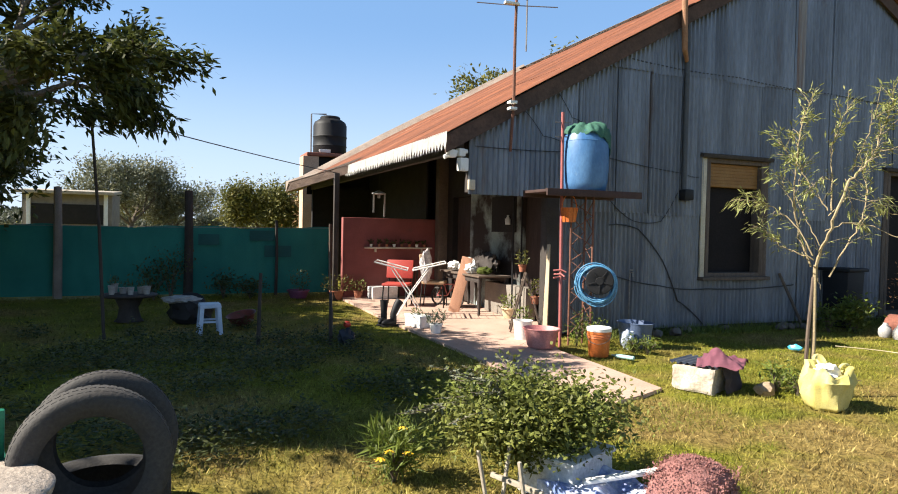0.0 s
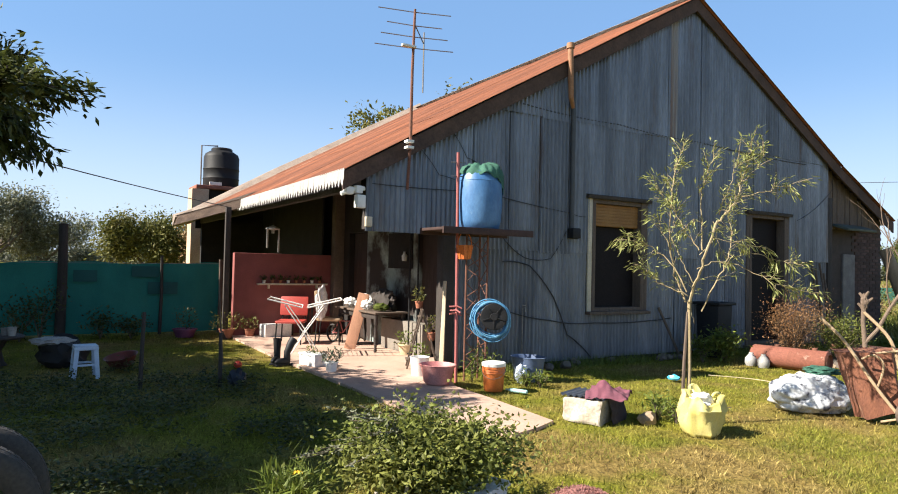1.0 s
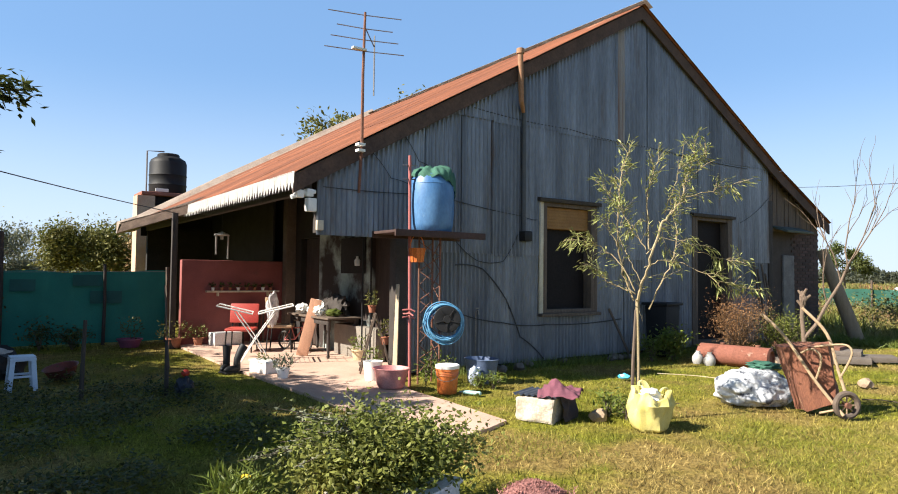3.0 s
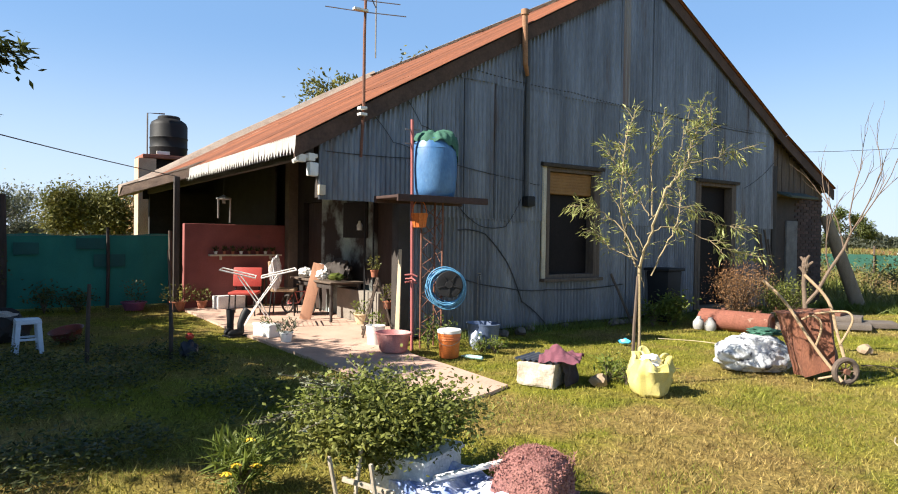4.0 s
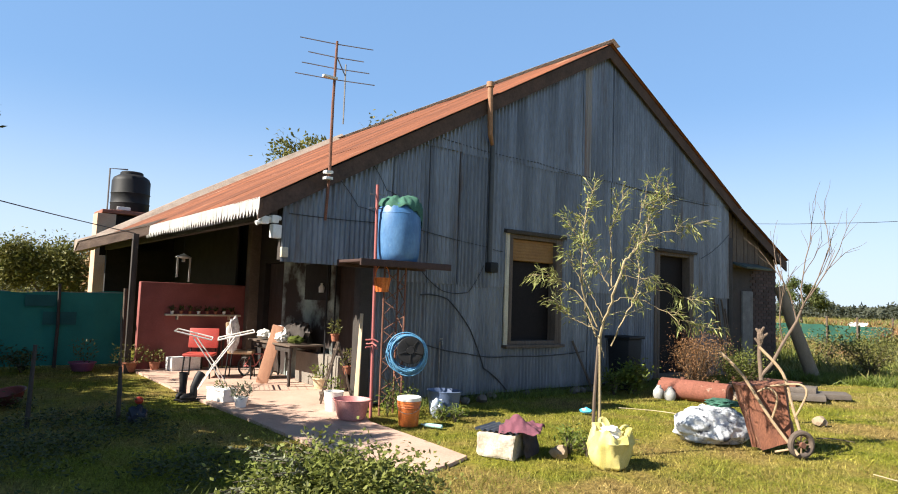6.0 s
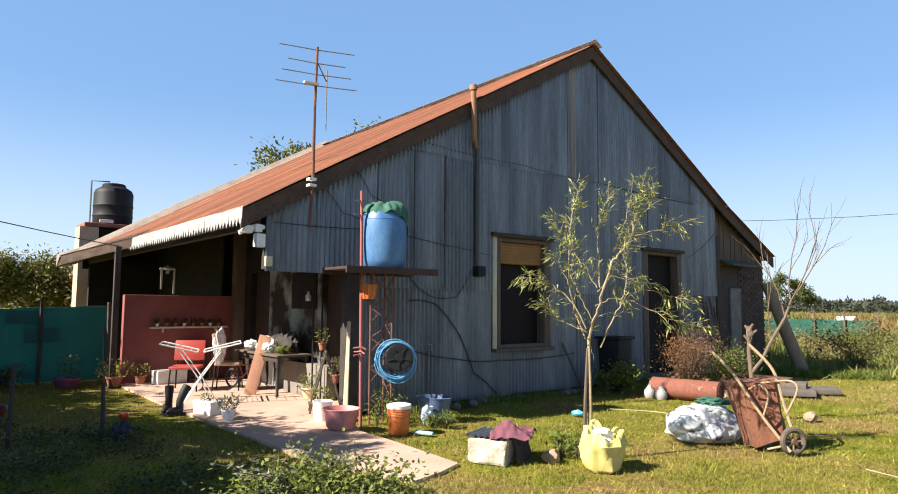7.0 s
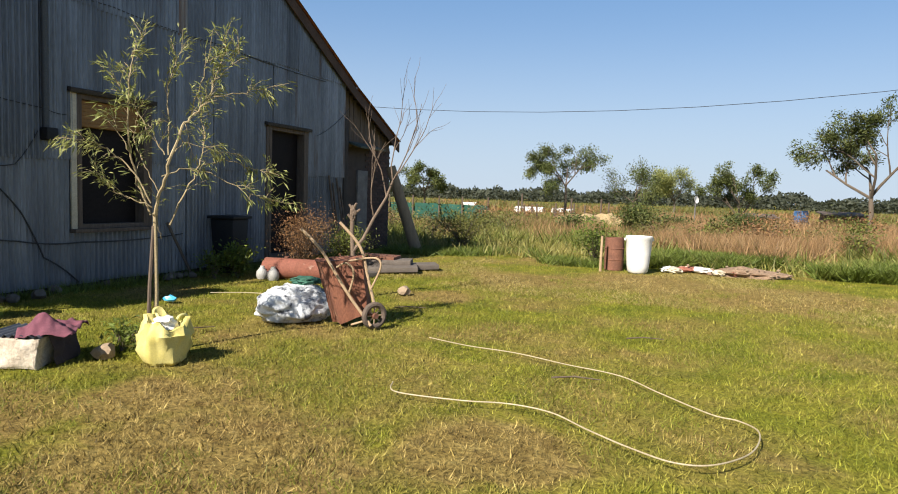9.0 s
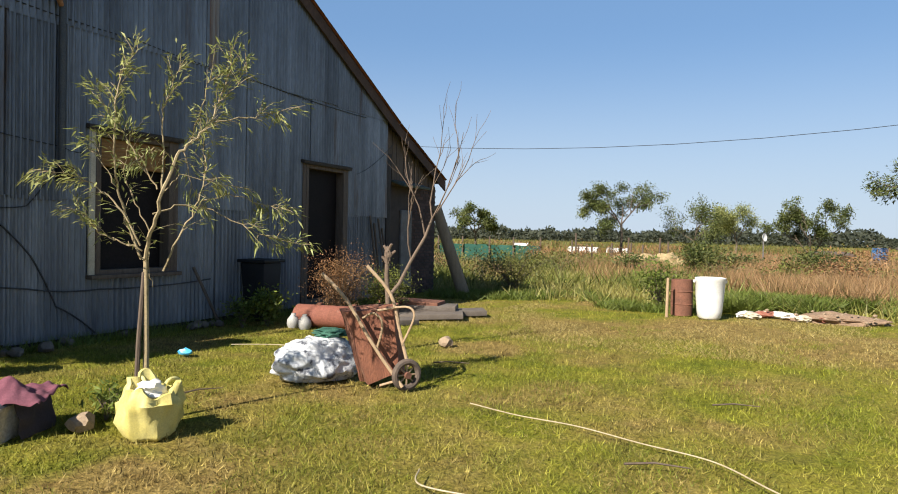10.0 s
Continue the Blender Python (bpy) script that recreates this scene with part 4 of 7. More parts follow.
M_green_pl = material("green_plastic", (0.03, 0.26, 0.14), 0.4, second=(0.025, 0.2, 0.11), scale=4, bump=0.03)
bm = B()
box(bm, (0, 0, 0.40), (0.42, 0.42, 0.03), bevel=0.012)
part("seat", bm, M_green_pl, gc)
bm = B()
box(bm, (0, 0.20, 0.52), (0.40, 0.03, 0.24), (-10, 0, 0), bevel=0.012)
part("backrest", bm, M_green_pl, gc)
for sx in (-0.18, 0.18):
    for sy in (-0.18, 0.18):
        bm = B()
        box(bm, (sx, sy, 0.195), (0.045, 0.045, 0.39), bevel=0.008)
        part("leg", bm, M_green_pl, gc)

# ---- bush in a white tub, rug seat and cloth by the walk ----
M_crate = material("white_plastic", (0.74, 0.74, 0.72), 0.45, second=(0.6, 0.6, 0.58), scale=5, bump=0.05)
tubp = thing("white_planter", (-2.55, 2.38, 0), "white plastic tub planter with slotted sides", "planter", 25)
bm = B()
box(bm, (0, 0, 0.11), (0.36, 0.42, 0.22), bevel=0.02)
part("tub", bm, M_crate, tubp)
bm = B()
box(bm, (0, 0, 0.225), (0.39, 0.45, 0.03), bevel=0.012)
part("rim", bm, M_crate, tubp)
clump("leafy_bush", (-2.65, 2.22, 0.10), "dense green leafy bush with long trailing shoots", (0.42, 0.50, 0.42), 16500, (0.037, 0.024), M_leaf_bush, 61, 70, "bush")
rng = random.Random(77)
sh = thing("bush_shoots", (-2.65, 2.22, 0.30), "long thin leafy shoots arching out of the bush", "shoots")
bm, cs, ws = B(), [], []
for k in range(26):
    a = rng.uniform(2.2, 5.4)
    tip = Vector((math.cos(a) * rng.uniform(0.3, 0.75), math.sin(a) * rng.uniform(0.4, 0.8), rng.uniform(0.12, 0.42)))
    mid = tip * 0.5 + Vector((0, 0, 0.12))
    tube(bm, [(0, 0, 0), mid, tip], [0.005, 0.004, 0.002], 4)
    for i in range(26):
        s = rng.uniform(0.35, 1)
        cs.append(mid.lerp(tip, s * 2 - 1) if s > 0.5 else (mid * (s * 2)))
        ws.append(Vector((rng.gauss(0, 1), rng.gauss(0, 1), 0.4)))
part("stem", bm, M_trunk, sh)
part("foliage", leaves("foliage", cs, ws, 0.035, 0.015, M_leaf_grey, rng), None, sh)
fl = clump("daffodil_clump", (-3.0, 1.52, 0), "clump of thin leaves with yellow flowers", (0.17, 0.17, 0.24), 620, (0.14, 0.013), M_leaf_weed, 18, 18, up=2.0)
M_petal = material("yellow_petal", (0.75, 0.50, 0.03), 0.6, second=(0.7, 0.4, 0.02), scale=20, bump=0)
for x, y, z in ((0.02, 0.04, 0.30), (0.10, -0.06, 0.20), (0.13, 0.04, 0.19), (0.12, -0.12, 0.17)):
    bm = B()
    for k in range(6):
        box(bm, (x + 0.018 * math.cos(k * 1.05), y + 0.018 * math.sin(k * 1.05), z), (0.028, 0.014, 0.004), (15, 20, k * 60))
    part("flower", bm, M_petal, fl, "yellow flower", None)

M_old_cream = material("worn_cream_paint", (0.42, 0.37, 0.29), 0.8, second=(0.28, 0.23, 0.17), scale=9, bump=0.3)
tr = thing("folding_trestle", (-2.35, 1.78, 0), "white-painted wooden trestle beside the bush", "trestle", 20)
for dx, dy, lean in ((0, 0, 14), (0.0, 0.16, -10), (0.24, 0.03, 12)):
    bm = B()
    box(bm, (dx, dy, 0.18), (0.018, 0.016, 0.36), (lean, 0, 0), bevel=0.004)
    part("leg", bm, M_old_cream, tr)
bm = B()
box(bm, (0.14, 0.085, 0.20), (0.34, 0.02, 0.025), bevel=0.004)
part("rail", bm, M_old_cream, tr)

M_rug = material("pink_shaggy_rug", (0.36, 0.17, 0.145), 0.95, second=(0.24, 0.10, 0.09), scale=14, fine=90, fine_amount=0.5, bump=0.9)
seat = thing("rug_seat", (-1.96, 2.74, 0), "low seat draped with a shaggy pink-brown rug", "seat", 28)
seat.scale = (0.85, 0.74, 1.04)
bm = B()
box(bm, (0, 0, 0.135), (0.26, 0.40, 0.27), bevel=0.05)
part("frame", bm, M_old_wood, seat)
bm = B()
g = bmesh.ops.create_grid(bm, x_segments=46, y_segments=56, size=0.5)
for v in g["verts"]:
    x, y = v.co.x * 0.86, v.co.y * 0.98
    ex, ey = max(0, abs(x) - 0.16), max(0, abs(y) - 0.215)
    d = math.hypot(ex, ey)
    z = 0.315 - 1.6 * x * x - 0.9 * y * y - max(0, d) * 0.95 + 0.012 * noise.noise((x * 14, y * 14, 1)) + 0.008 * noise.noise((x * 40, y * 40, 5))
    v.co = Vector((math.copysign(min(abs(x), 0.16 + 0.16 * ex + 0.03), x), math.copysign(min(abs(y), 0.215 + 0.14 * ey + 0.03), y), max(z, 0.06)))
part("rug", bm, M_rug, seat, "shaggy pink-brown rug")
rng = random.Random(6)
cs = [Vector((rng.uniform(-0.17, 0.17), rng.uniform(-0.23, 0.23), 0.30)) for _ in range(2600)]
for c in cs:
    c.z = 0.312 - 1.6 * c.x * c.x - 0.9 * c.y * c.y
for _ in range(1900):
    edge, along, h = rng.choice((-1, 1)), rng.uniform(-1, 1), rng.uniform(0.08, 0.27)
    cs.append(Vector((0.205 * edge, 0.24 * along, h)) if rng.random() < 0.6 else Vector((0.19 * along, 0.262 * edge, h)))
part("nap", leaves("nap", cs, [Vector((rng.gauss(0, 1), rng.gauss(0, 1), 0.9)) for _ in cs], 0.02, 0.008, M_rug, rng), None, seat)["kind"] = "stuff"
bl = thing("blue_white_cloth", (-2.20, 2.42, 0), "crumpled pale blue and white cloth on the grass", "cloth", 20)
bm = B()
g = bmesh.ops.create_grid(bm, x_segments=30, y_segments=30, size=0.5)
for v in g["verts"]:
    x, y = v.co.x * 0.6, v.co.y * 0.42
    v.co = Vector((x, y, 0.13 + 0.06 * noise.noise((x * 6, y * 6, 2)) + 0.03 * noise.noise((x * 15, y * 15, 7))))
bmesh.ops.solidify(bm, geom=list(bm.faces), thickness=0.10)
part("folds", bm, material("striped_cotton", (0.62, 0.64, 0.72), 0.9, second=(0.18, 0.26, 0.55), scale=9, amount=0.25, bump=0.2), bl)
slat = thing("wooden_lath", (-2.12, 2.50, 0.22), "pale worn wooden lath lying across the cloth", "lath", 68)
bm = B()
box(bm, (0, 0, 0), (0.50, 0.045, 0.02), (0, -10, 0), bevel=0.004)
part("board", bm, M_white, slat)

# dark low weeds, one loose patch spread wide to deepen the yard shade
rng = random.Random(90)
cs, ws = [], []
while len(cs) < 15000:
    x, y = rng.uniform(-9.2, -3.4), rng.uniform(-2.6, 2.9)
    n = noise.noise((x * 1.1, y * 1.1, 2)) + 0.6 * noise.noise((x * 3.5, y * 3.5, 7))
    edge = ((x + 6.6) / 2.2) ** 2 + ((y - 0.3) / 2.0) ** 2
    if n - 0.45 * edge < -0.40 or rng.random() > 0.5 + n:
        continue
    tall = 0.03 + 0.05 * max(0, n + 0.3)
    cs.append(Vector((x, y, 0.01 + abs(rng.gauss(0, tall)))))
    ws.append(Vector((rng.gauss(0, 1), rng.gauss(0, 1), 0.5)))
tagged(new("shade_weeds", leaves("shade_weeds", cs, ws, 0.05, 0.024, M_leaf_dark, rng)), "patch of low dark leafy weeds in the shade", "weeds", kind="stuff")
for x, y, h in ((-13.2, 0.25, 0.8), (-13.1, 1.2, 0.4), (-13.0, 1.7, 0.35), (-13.1, -0.05, 0.6)):
    clump("garden_plant", (x, y, 0), "dark leafy plant by the net fence", (0.32, 0.34, h), 420, (0.07, 0.035), M_leaf_dark, int(h * 100), 10)

# ---- water barrel on its stand, with pole, mast and hose ----
M_blue = material("faded_blue_plastic", (0.035, 0.125, 0.30), 0.45, second=(0.09, 0.21, 0.40), scale=4, amount=0.3, fine=40, fine_amount=0.15, bump=0.05, stretch=(1, 1, 0.5), third=(0.26, 0.38, 0.52), third_scale=3.0, third_at=0.63)
M_orange = material("orange_plastic", (0.62, 0.17, 0.035), 0.45, second=(0.5, 0.13, 0.03), scale=5, bump=0.03)
M_tarp = material("green_cloth", (0.02, 0.085, 0.055), 0.85, second=(0.05, 0.15, 0.105), scale=6, fine=60, bump=0.3)
stand = thing("barrel_stand", (-6.62, 5.15, 0), "dark steel platform on a lattice mast section", "stand")
bm = B()
box(bm, (0.0, -0.02, 1.935), (0.58, 1.36, 0.035), bevel=0.004)
for dx in (-0.29, 0.29):
    box(bm, (dx, -0.02, 1.915), (0.035, 1.38, 0.085), bevel=0.004)
part("platform", bm, material("dark_rusty_plate", (0.07, 0.035, 0.03), 0.8, 0.1, second=(0.045, 0.025, 0.02), scale=6, bump=0.25), stand)
legs = [Vector((0.16 * math.cos(a), 0.16 * math.sin(a), 0)) for a in (0.3, 2.4, 4.5)]
for p in legs:
    bm = B()
    tube(bm, [p + Vector((0, 0, -0.05)), p + Vector((0, 0, 1.9))], 0.013, 7)
    part("leg", bm, M_rust, stand)
for a, b in zip(legs, legs[1:] + legs[:1]):
    for k in range(9):
        bm = B()
        z0, z1 = 0.12 + 0.19 * k, 0.12 + 0.19 * (k + 1)
        tube(bm, [a + Vector((0, 0, z0)), b + Vector((0, 0, z1))] if k % 2 else [b + Vector((0, 0, z0)), a + Vector((0, 0, z1))], 0.006, 5)
        part("lacing_rod", bm, M_rust, stand)
barrel = thing("water_barrel", (-6.62, 5.15, 1.955), "faded blue plastic water barrel on a raised platform", "barrel")
barrel.scale = (1.10, 1.10, 1.04)
bm = B()
lathe(bm, [(0, 0), (0.22, 0.0), (0.245, 0.02), (0.262, 0.10), (0.272, 0.24), (0.276, 0.34), (0.274, 0.46), (0.266, 0.58), (0.25, 0.66), (0.228, 0.70), (0.226, 0.72), (0, 0.725)], 40)
part("body", bm, M_blue, barrel)
for z in (0.60,):
    bm = B()
    tube(bm, [(0.258 * math.cos(k * 0.1745), 0.258 * math.sin(k * 0.1745), z) for k in range(37)], 0.008, 6, False)
    part("hoop_ridge", bm, M_blue, barrel)
tarp = thing("green_cover", (-6.62, 5.17, 2.675), "crumpled green cloth cover tied over the barrel", "cover")
bm = B()
seg, rings = 72, []
for j, (r, z) in enumerate(((0.0, 0.125), (0.08, 0.13), (0.15, 0.125), (0.20, 0.105), (0.235, 0.085), (0.262, 0.06), (0.28, 0.03), (0.287, 0.0), (0.29, -0.03))):
    ring = []
    for k in range(seg):
        a = 2 * math.pi * k / seg
        hang = 0.05 * max(0, math.cos(a - 1.2)) * (j > 5) + 0.22 * (j > 7) * max(0, math.cos(a - 1.4)) ** 4 + 0.02 * (j > 6) * math.sin(a * 5)
        n = noise.noise((math.cos(a) * 2.4, math.sin(a) * 2.4, z * 5)) + 0.7 * noise.noise((math.cos(a) * 6, math.sin(a) * 6, r * 14))
        n += 0.6 * noise.noise((math.cos(a) * 13, math.sin(a) * 13, r * 22))
        ring.append(bm.verts.new(((r + 0.026 * n) * math.cos(a), (r + 0.026 * n) * math.sin(a), z - hang + 0.032 * n)))
    rings.append(ring)
for a, b in zip(rings, rings[1:]):
    for k in range(seg):
        bm.faces.new((a[k], a[(k + 1) % seg], b[(k + 1) % seg], b[k]))
bmesh.ops.remove_doubles(bm, verts=bm.verts, dist=0.0005)
part("cloth", bm, M_tarp, tarp, smooth=70)
pole = thing("red_pole", (-6.60, 4.80, 0), "tall faded red steel pole with a pipe clamp", "pole")
bm = B()
tube(bm, [(0, 0.04, -0.1), (0, 0.02, 1.4), (0, 0, 2.93)], 0.021, 10)
part("tube", bm, M_red_pole, pole)
for z, rot in ((0.86, 40), (0.90, -20), (0.95, 10)):
    bm = B()
    tube(bm, [(-0.05, -0.05, z), (0.02, 0.02, z + 0.01), (0.07, 0.06, z - 0.02)], 0.011, 7)
    part("clamp", bm, M_red_pole, pole, m=pose(0, 0, 0, 0, 0, rot))
for z in (2.80, 2.62):
    bm = B()
    tube(bm, [(0, -0.10, z), (0, 0.12, z + 0.01)], 0.008, 6)
    part("peg", bm, M_steel, pole)
bask = thing("orange_basket", (-6.54, 4.89, 1.56), "small orange plastic basket hung from the platform", "basket")
bask.scale = (1.35, 1.35, 1.2)
bm = B()
lathe(bm, [(0, 0), (0.055, 0.0), (0.075, 0.14), (0.08, 0.15), (0.068, 0.14), (0.05, 0.01), (0, 0.01)], 20)
part("bowl", bm, M_orange, bask)
bm = B()
for k in range(10):
    a = k * 0.628
    tube(bm, [(0.057 * math.cos(a), 0.057 * math.sin(a), 0.005), (0.079 * math.cos(a), 0.079 * math.sin(a), 0.145)], 0.005, 5)
part("ribs", bm, M_orange, bask)
bm = B()
tube(bm, [(0.0, 0.078 * math.cos(a), 0.15 + 0.14 * math.sin(a)) for a in np.linspace(0, math.pi, 12)], 0.005, 5)
part("handle", bm, M_orange, bask)
reel = thing("hose_reel", (-6.40, 5.33, 0.83), "black hose reel wound with bright blue hose", "hose reel")
reel.matrix_world = pose(-6.38, 5.25, 0.84, 0, 90, -32)
bm = B()
lathe(bm, [(0, -0.09), (0.155, -0.09), (0.16, -0.08), (0.155, -0.07), (0.10, -0.065), (0.10, 0.105), (0.165, 0.11), (0.172, 0.12), (0.165, 0.13), (0.12, 0.135), (0.05, 0.125), (0.045, 0.145), (0, 0.145)], 30)
part("drum", bm, M_black, reel)
for k in range(5):
    bm = B()
    box(bm, (0.10, 0, 0.138), (0.10, 0.014, 0.010), bevel=0.003)
    part("spoke", bm, M_black, reel, m=pose(0, 0, 0, 0, 0, 72 * k))
bm = B()
rng = random.Random(2)
pts = []
for k in range(17 * 36):
    a, turn = 2 * math.pi * k / 36, k / 36
    w1, w2 = noise.noise((turn * 0.9, 0, 3)), noise.noise((turn * 0.9, 5, 3))
    r = 0.225 + 0.05 * noise.noise((turn * 1.3, 2, 8))
    pts.append((r * math.cos(a) + 0.05 + 0.09 * w1, r * math.sin(a) - 0.03 + 0.09 * w2, -0.05 + 0.009 * turn + 0.012 * noise.noise((a, turn, 3))))
tube(bm, pts, 0.0085, 6)
part("hose", bm, material("dull_blue_hose", (0.05, 0.22, 0.42), 0.4, second=(0.16, 0.36, 0.52), scale=8, bump=0.0), reel, "blue garden hose in loose coils")
bm = B()
tube(bm, [(0, 0, -0.2), (0, 0, 0.02)], 0.02, 8)
part("axle", bm, M_steel, reel)

# ---- vessels round the column ----
def vessel(name, loc, prof, mat, label, category, seg=28, rz=0, squash=1.0, wobble=0.0):
    t = thing(name, loc, label, category, rz)
    bm = B()
    lathe(bm, prof, seg, Matrix.Diagonal((1, squash, 1, 1)), wobble)
    part("body", bm, mat, t)
    return t


bk = vessel("bucket", (-5.88, 4.92, 0), [(0, 0), (0.125, 0), (0.13, 0.01), (0.148, 0.24), (0.156, 0.245), (0.15, 0.265), (0.158, 0.27), (0.152, 0.30), (0.16, 0.305), (0.158, 0.335), (0.145, 0.335), (0.13, 0.06), (0, 0.05)], M_orange, "orange plastic bucket with a white rim on the ground", "bucket")
bm = B()
lathe(bm, [(0.147, 0.335), (0.162, 0.335), (0.166, 0.375), (0.155, 0.385), (0.146, 0.38)], 28)
part("rim", bm, M_white, bk, "white rim")
bk.scale = (0.88, 0.88, 0.88)
bm = B()
tube(bm, [(0.16 * math.cos(a), 0.16 * math.sin(a), 0.29 - 0.11 * math.sin((a - 4.0) / 3.14 * math.pi)) for a in np.linspace(4.0, 7.14, 14)], 0.004, 5)
part("handle", bm, M_steel, bk)
vessel("pink_tub", (-6.42, 4.46, 0.03), [(0, 0), (0.15, 0), (0.175, 0.03), (0.215, 0.20), (0.24, 0.235), (0.225, 0.24), (0.195, 0.19), (0.155, 0.04), (0, 0.035)], material("faded_pink_plastic", (0.40, 0.13, 0.125), 0.55, second=(0.50, 0.27, 0.25), scale=4, amount=0.4, bump=0.05), "faded pink plastic tub on the cement path", "tub", 32, 20, 0.92)
vessel("white_pail", (-7.10, 4.58, 0.022), [(0, 0), (0.12, 0), (0.15, 0.27), (0.158, 0.29), (0.145, 0.29), (0.118, 0.03), (0, 0.03)], M_white, "white plastic pail by the column", "pail").scale = (0.84, 0.84, 0.84)
vessel("blue_tub", (-6.30, 5.76, 0), [(0, 0), (0.19, 0), (0.20, 0.02), (0.235, 0.28), (0.255, 0.31), (0.24, 0.315), (0.195, 0.05), (0, 0.04)], material("grey_blue_plastic", (0.075, 0.11, 0.20), 0.5, second=(0.14, 0.18, 0.27), scale=4, bump=0.05), "grey-blue plastic tub on the ground", "tub", 30, 10, 0.8)
sack = thing("pale_bag", (-6.16, 5.55, 0), "pale crumpled plastic bag leaning on the blue tub", "bag")
bm = B()
blob(bm, (0, 0, 0.10), (0.06, 0.09, 0.14), 3, 0.35, 2.4, 8, 0.0)
part("skin", bm, material("pale_blue_film", (0.50, 0.55, 0.62), 0.4, second=(0.40, 0.45, 0.55), scale=6, bump=0.2), sack)
for k, (x, y, h) in enumerate(((-6.55, 5.05, 0.35), (-6.0, 5.5, 0.18), (-5.85, 5.6, 0.16), (-6.7, 5.4, 0.3), (-6.3, 5.2, 0.25))):
    clump("weed", (x, y, 0), "green weed at the foot of the barrel stand", (0.16, 0.16, h), 170, (0.07, 0.018), M_leaf_weed, 200 + k, 8)
bot = thing("turquoise_bottle", (-5.66, 5.10, 0.022), "pale turquoise plastic bottle lying on the grass", "bottle", -65)
bm = B()
lathe(bm, [(0, -0.17), (0.035, -0.17), (0.04, -0.15), (0.04, 0.08), (0.03, 0.12), (0.014, 0.15), (0.014, 0.18), (0, 0.18)], 16, pose(0, 0, 0, 90, 0, 0))
bot.scale = (0.7, 0.8, 0.6)
part("body", bm, material("turquoise_film", (0.30, 0.55, 0.55), 0.35, second=(0.4, 0.6, 0.6), scale=8, bump=0.05), bot)

# slat, ladder and pots at the column
sl = thing("wooden_plank", (-7.02, 4.88, 0.03), "bare pale wooden plank leaning on the column", "plank", -62)
bm = B()
box(bm, (0, 0, 0.62), (0.025, 0.075, 1.24), (0, -2.5, 0), bevel=0.006, taper=0.6)
part("board", bm, material("sunbleached_plank", (0.62, 0.50, 0.33), 0.8, second=(0.46, 0.35, 0.22), scale=5, bump=0.3, stretch=(4, 4, 0.4)), sl)
lad = thing("step_ladder", (-7.66, 4.92, 0.022), "small old wooden step ladder with pots", "ladder", -25)
for dx, lean in ((-0.14, 14), (0.14, 14), (-0.12, -16), (0.12, -16)):
    bm = B()
    box(bm, (dx, 0.11 if lean < 0 else -0.11, 0.42), (0.03, 0.025, 0.86), (-lean, 0, 0), bevel=0.004)
    part("rail", bm, M_old_wood, lad)
for k in range(4):
    bm = B()
    box(bm, (0, -0.20 + 0.055 * k, 0.12 + 0.2 * k), (0.28, 0.06, 0.02), bevel=0.004)
    part("tread", bm, M_old_wood, lad)


def potted(loc, r, h, mat, label, seed, leaf=M_leaf_weed, n=150, size=0.18, tall=0.22, square=False, rz=0, length=0.4):
    t = thing("potted_plant", loc, label, "potted plant", rz)
    bm = B()
    if square:
        box(bm, (0, 0, h / 2), (r * 2, length, h), bevel=0.012)
        box(bm, (0, 0, h - 0.012), (r * 2 + 0.02, length + 0.02, 0.03), bevel=0.006)
    else:
        lathe(bm, [(0, 0), (r * 0.72, 0), (r * 0.95, h * 0.85), (r * 1.05, h * 0.86), (r * 1.05, h), (r * 0.92, h), (r * 0.85, h * 0.88), (0, h * 0.88)], 20)
    part("pot", bm, mat, t)
    rng = random.Random(seed)
    cs, ws = [], []
    for _ in range(n):
        a, q = rng.uniform(0, 6.28), rng.random() ** 0.5
        c = Vector((math.cos(a) * q * size, math.sin(a) * q * (length * 0.5 if square else size), h + tall * rng.random() ** 1.3))
        cs.append(c)
        ws.append(Vector((c.x * 2, c.y * 2, 0.5)))
    part("foliage", leaves("foliage", cs, ws, 0.07, 0.026, leaf, rng), None, t)
    return t


M_terra = material("terracotta", (0.40, 0.15, 0.08), 0.85, second=(0.3, 0.11, 0.06), scale=6, bump=0.2)
M_yellow_pot = material("cream_bowl", (0.62, 0.50, 0.30), 0.7, second=(0.5, 0.4, 0.25), scale=6, bump=0.1)
potted((-9.0, 5.38, 0.022), 0.15, 0.17, M_yellow_pot, "cream bowl with a green plant under the porch", 5)
potted((-7.53, 5.00, 0.42), 0.07, 0.11, M_terra, "small terracotta pot on the step ladder", 6, size=0.10, n=80, leaf=M_leaf_olive)
potted((-7.70, 4.88, 0.86), 0.06, 0.10, M_terra, "small terracotta pot on top of the step ladder", 7, size=0.09, n=70, tall=0.18, leaf=M_leaf_olive)
potted((-7.38, 4.74, 0.022), 0.09, 0.15, M_terra, "terracotta pot beside the step ladder", 8, size=0.12, n=90)
potted((-8.46, 3.60, 0.022), 0.10, 0.17, M_white, "white rectangular planter on the path edge", 9, size=0.08, n=34, tall=0.08, square=True, rz=-76, leaf=M_leaf_olive)
potted((-7.84, 3.64, 0.022), 0.09, 0.13, M_white, "white pot with a grey succulent on the path edge", 10, size=0.13, n=130, tall=0.16, leaf=M_leaf_grey)
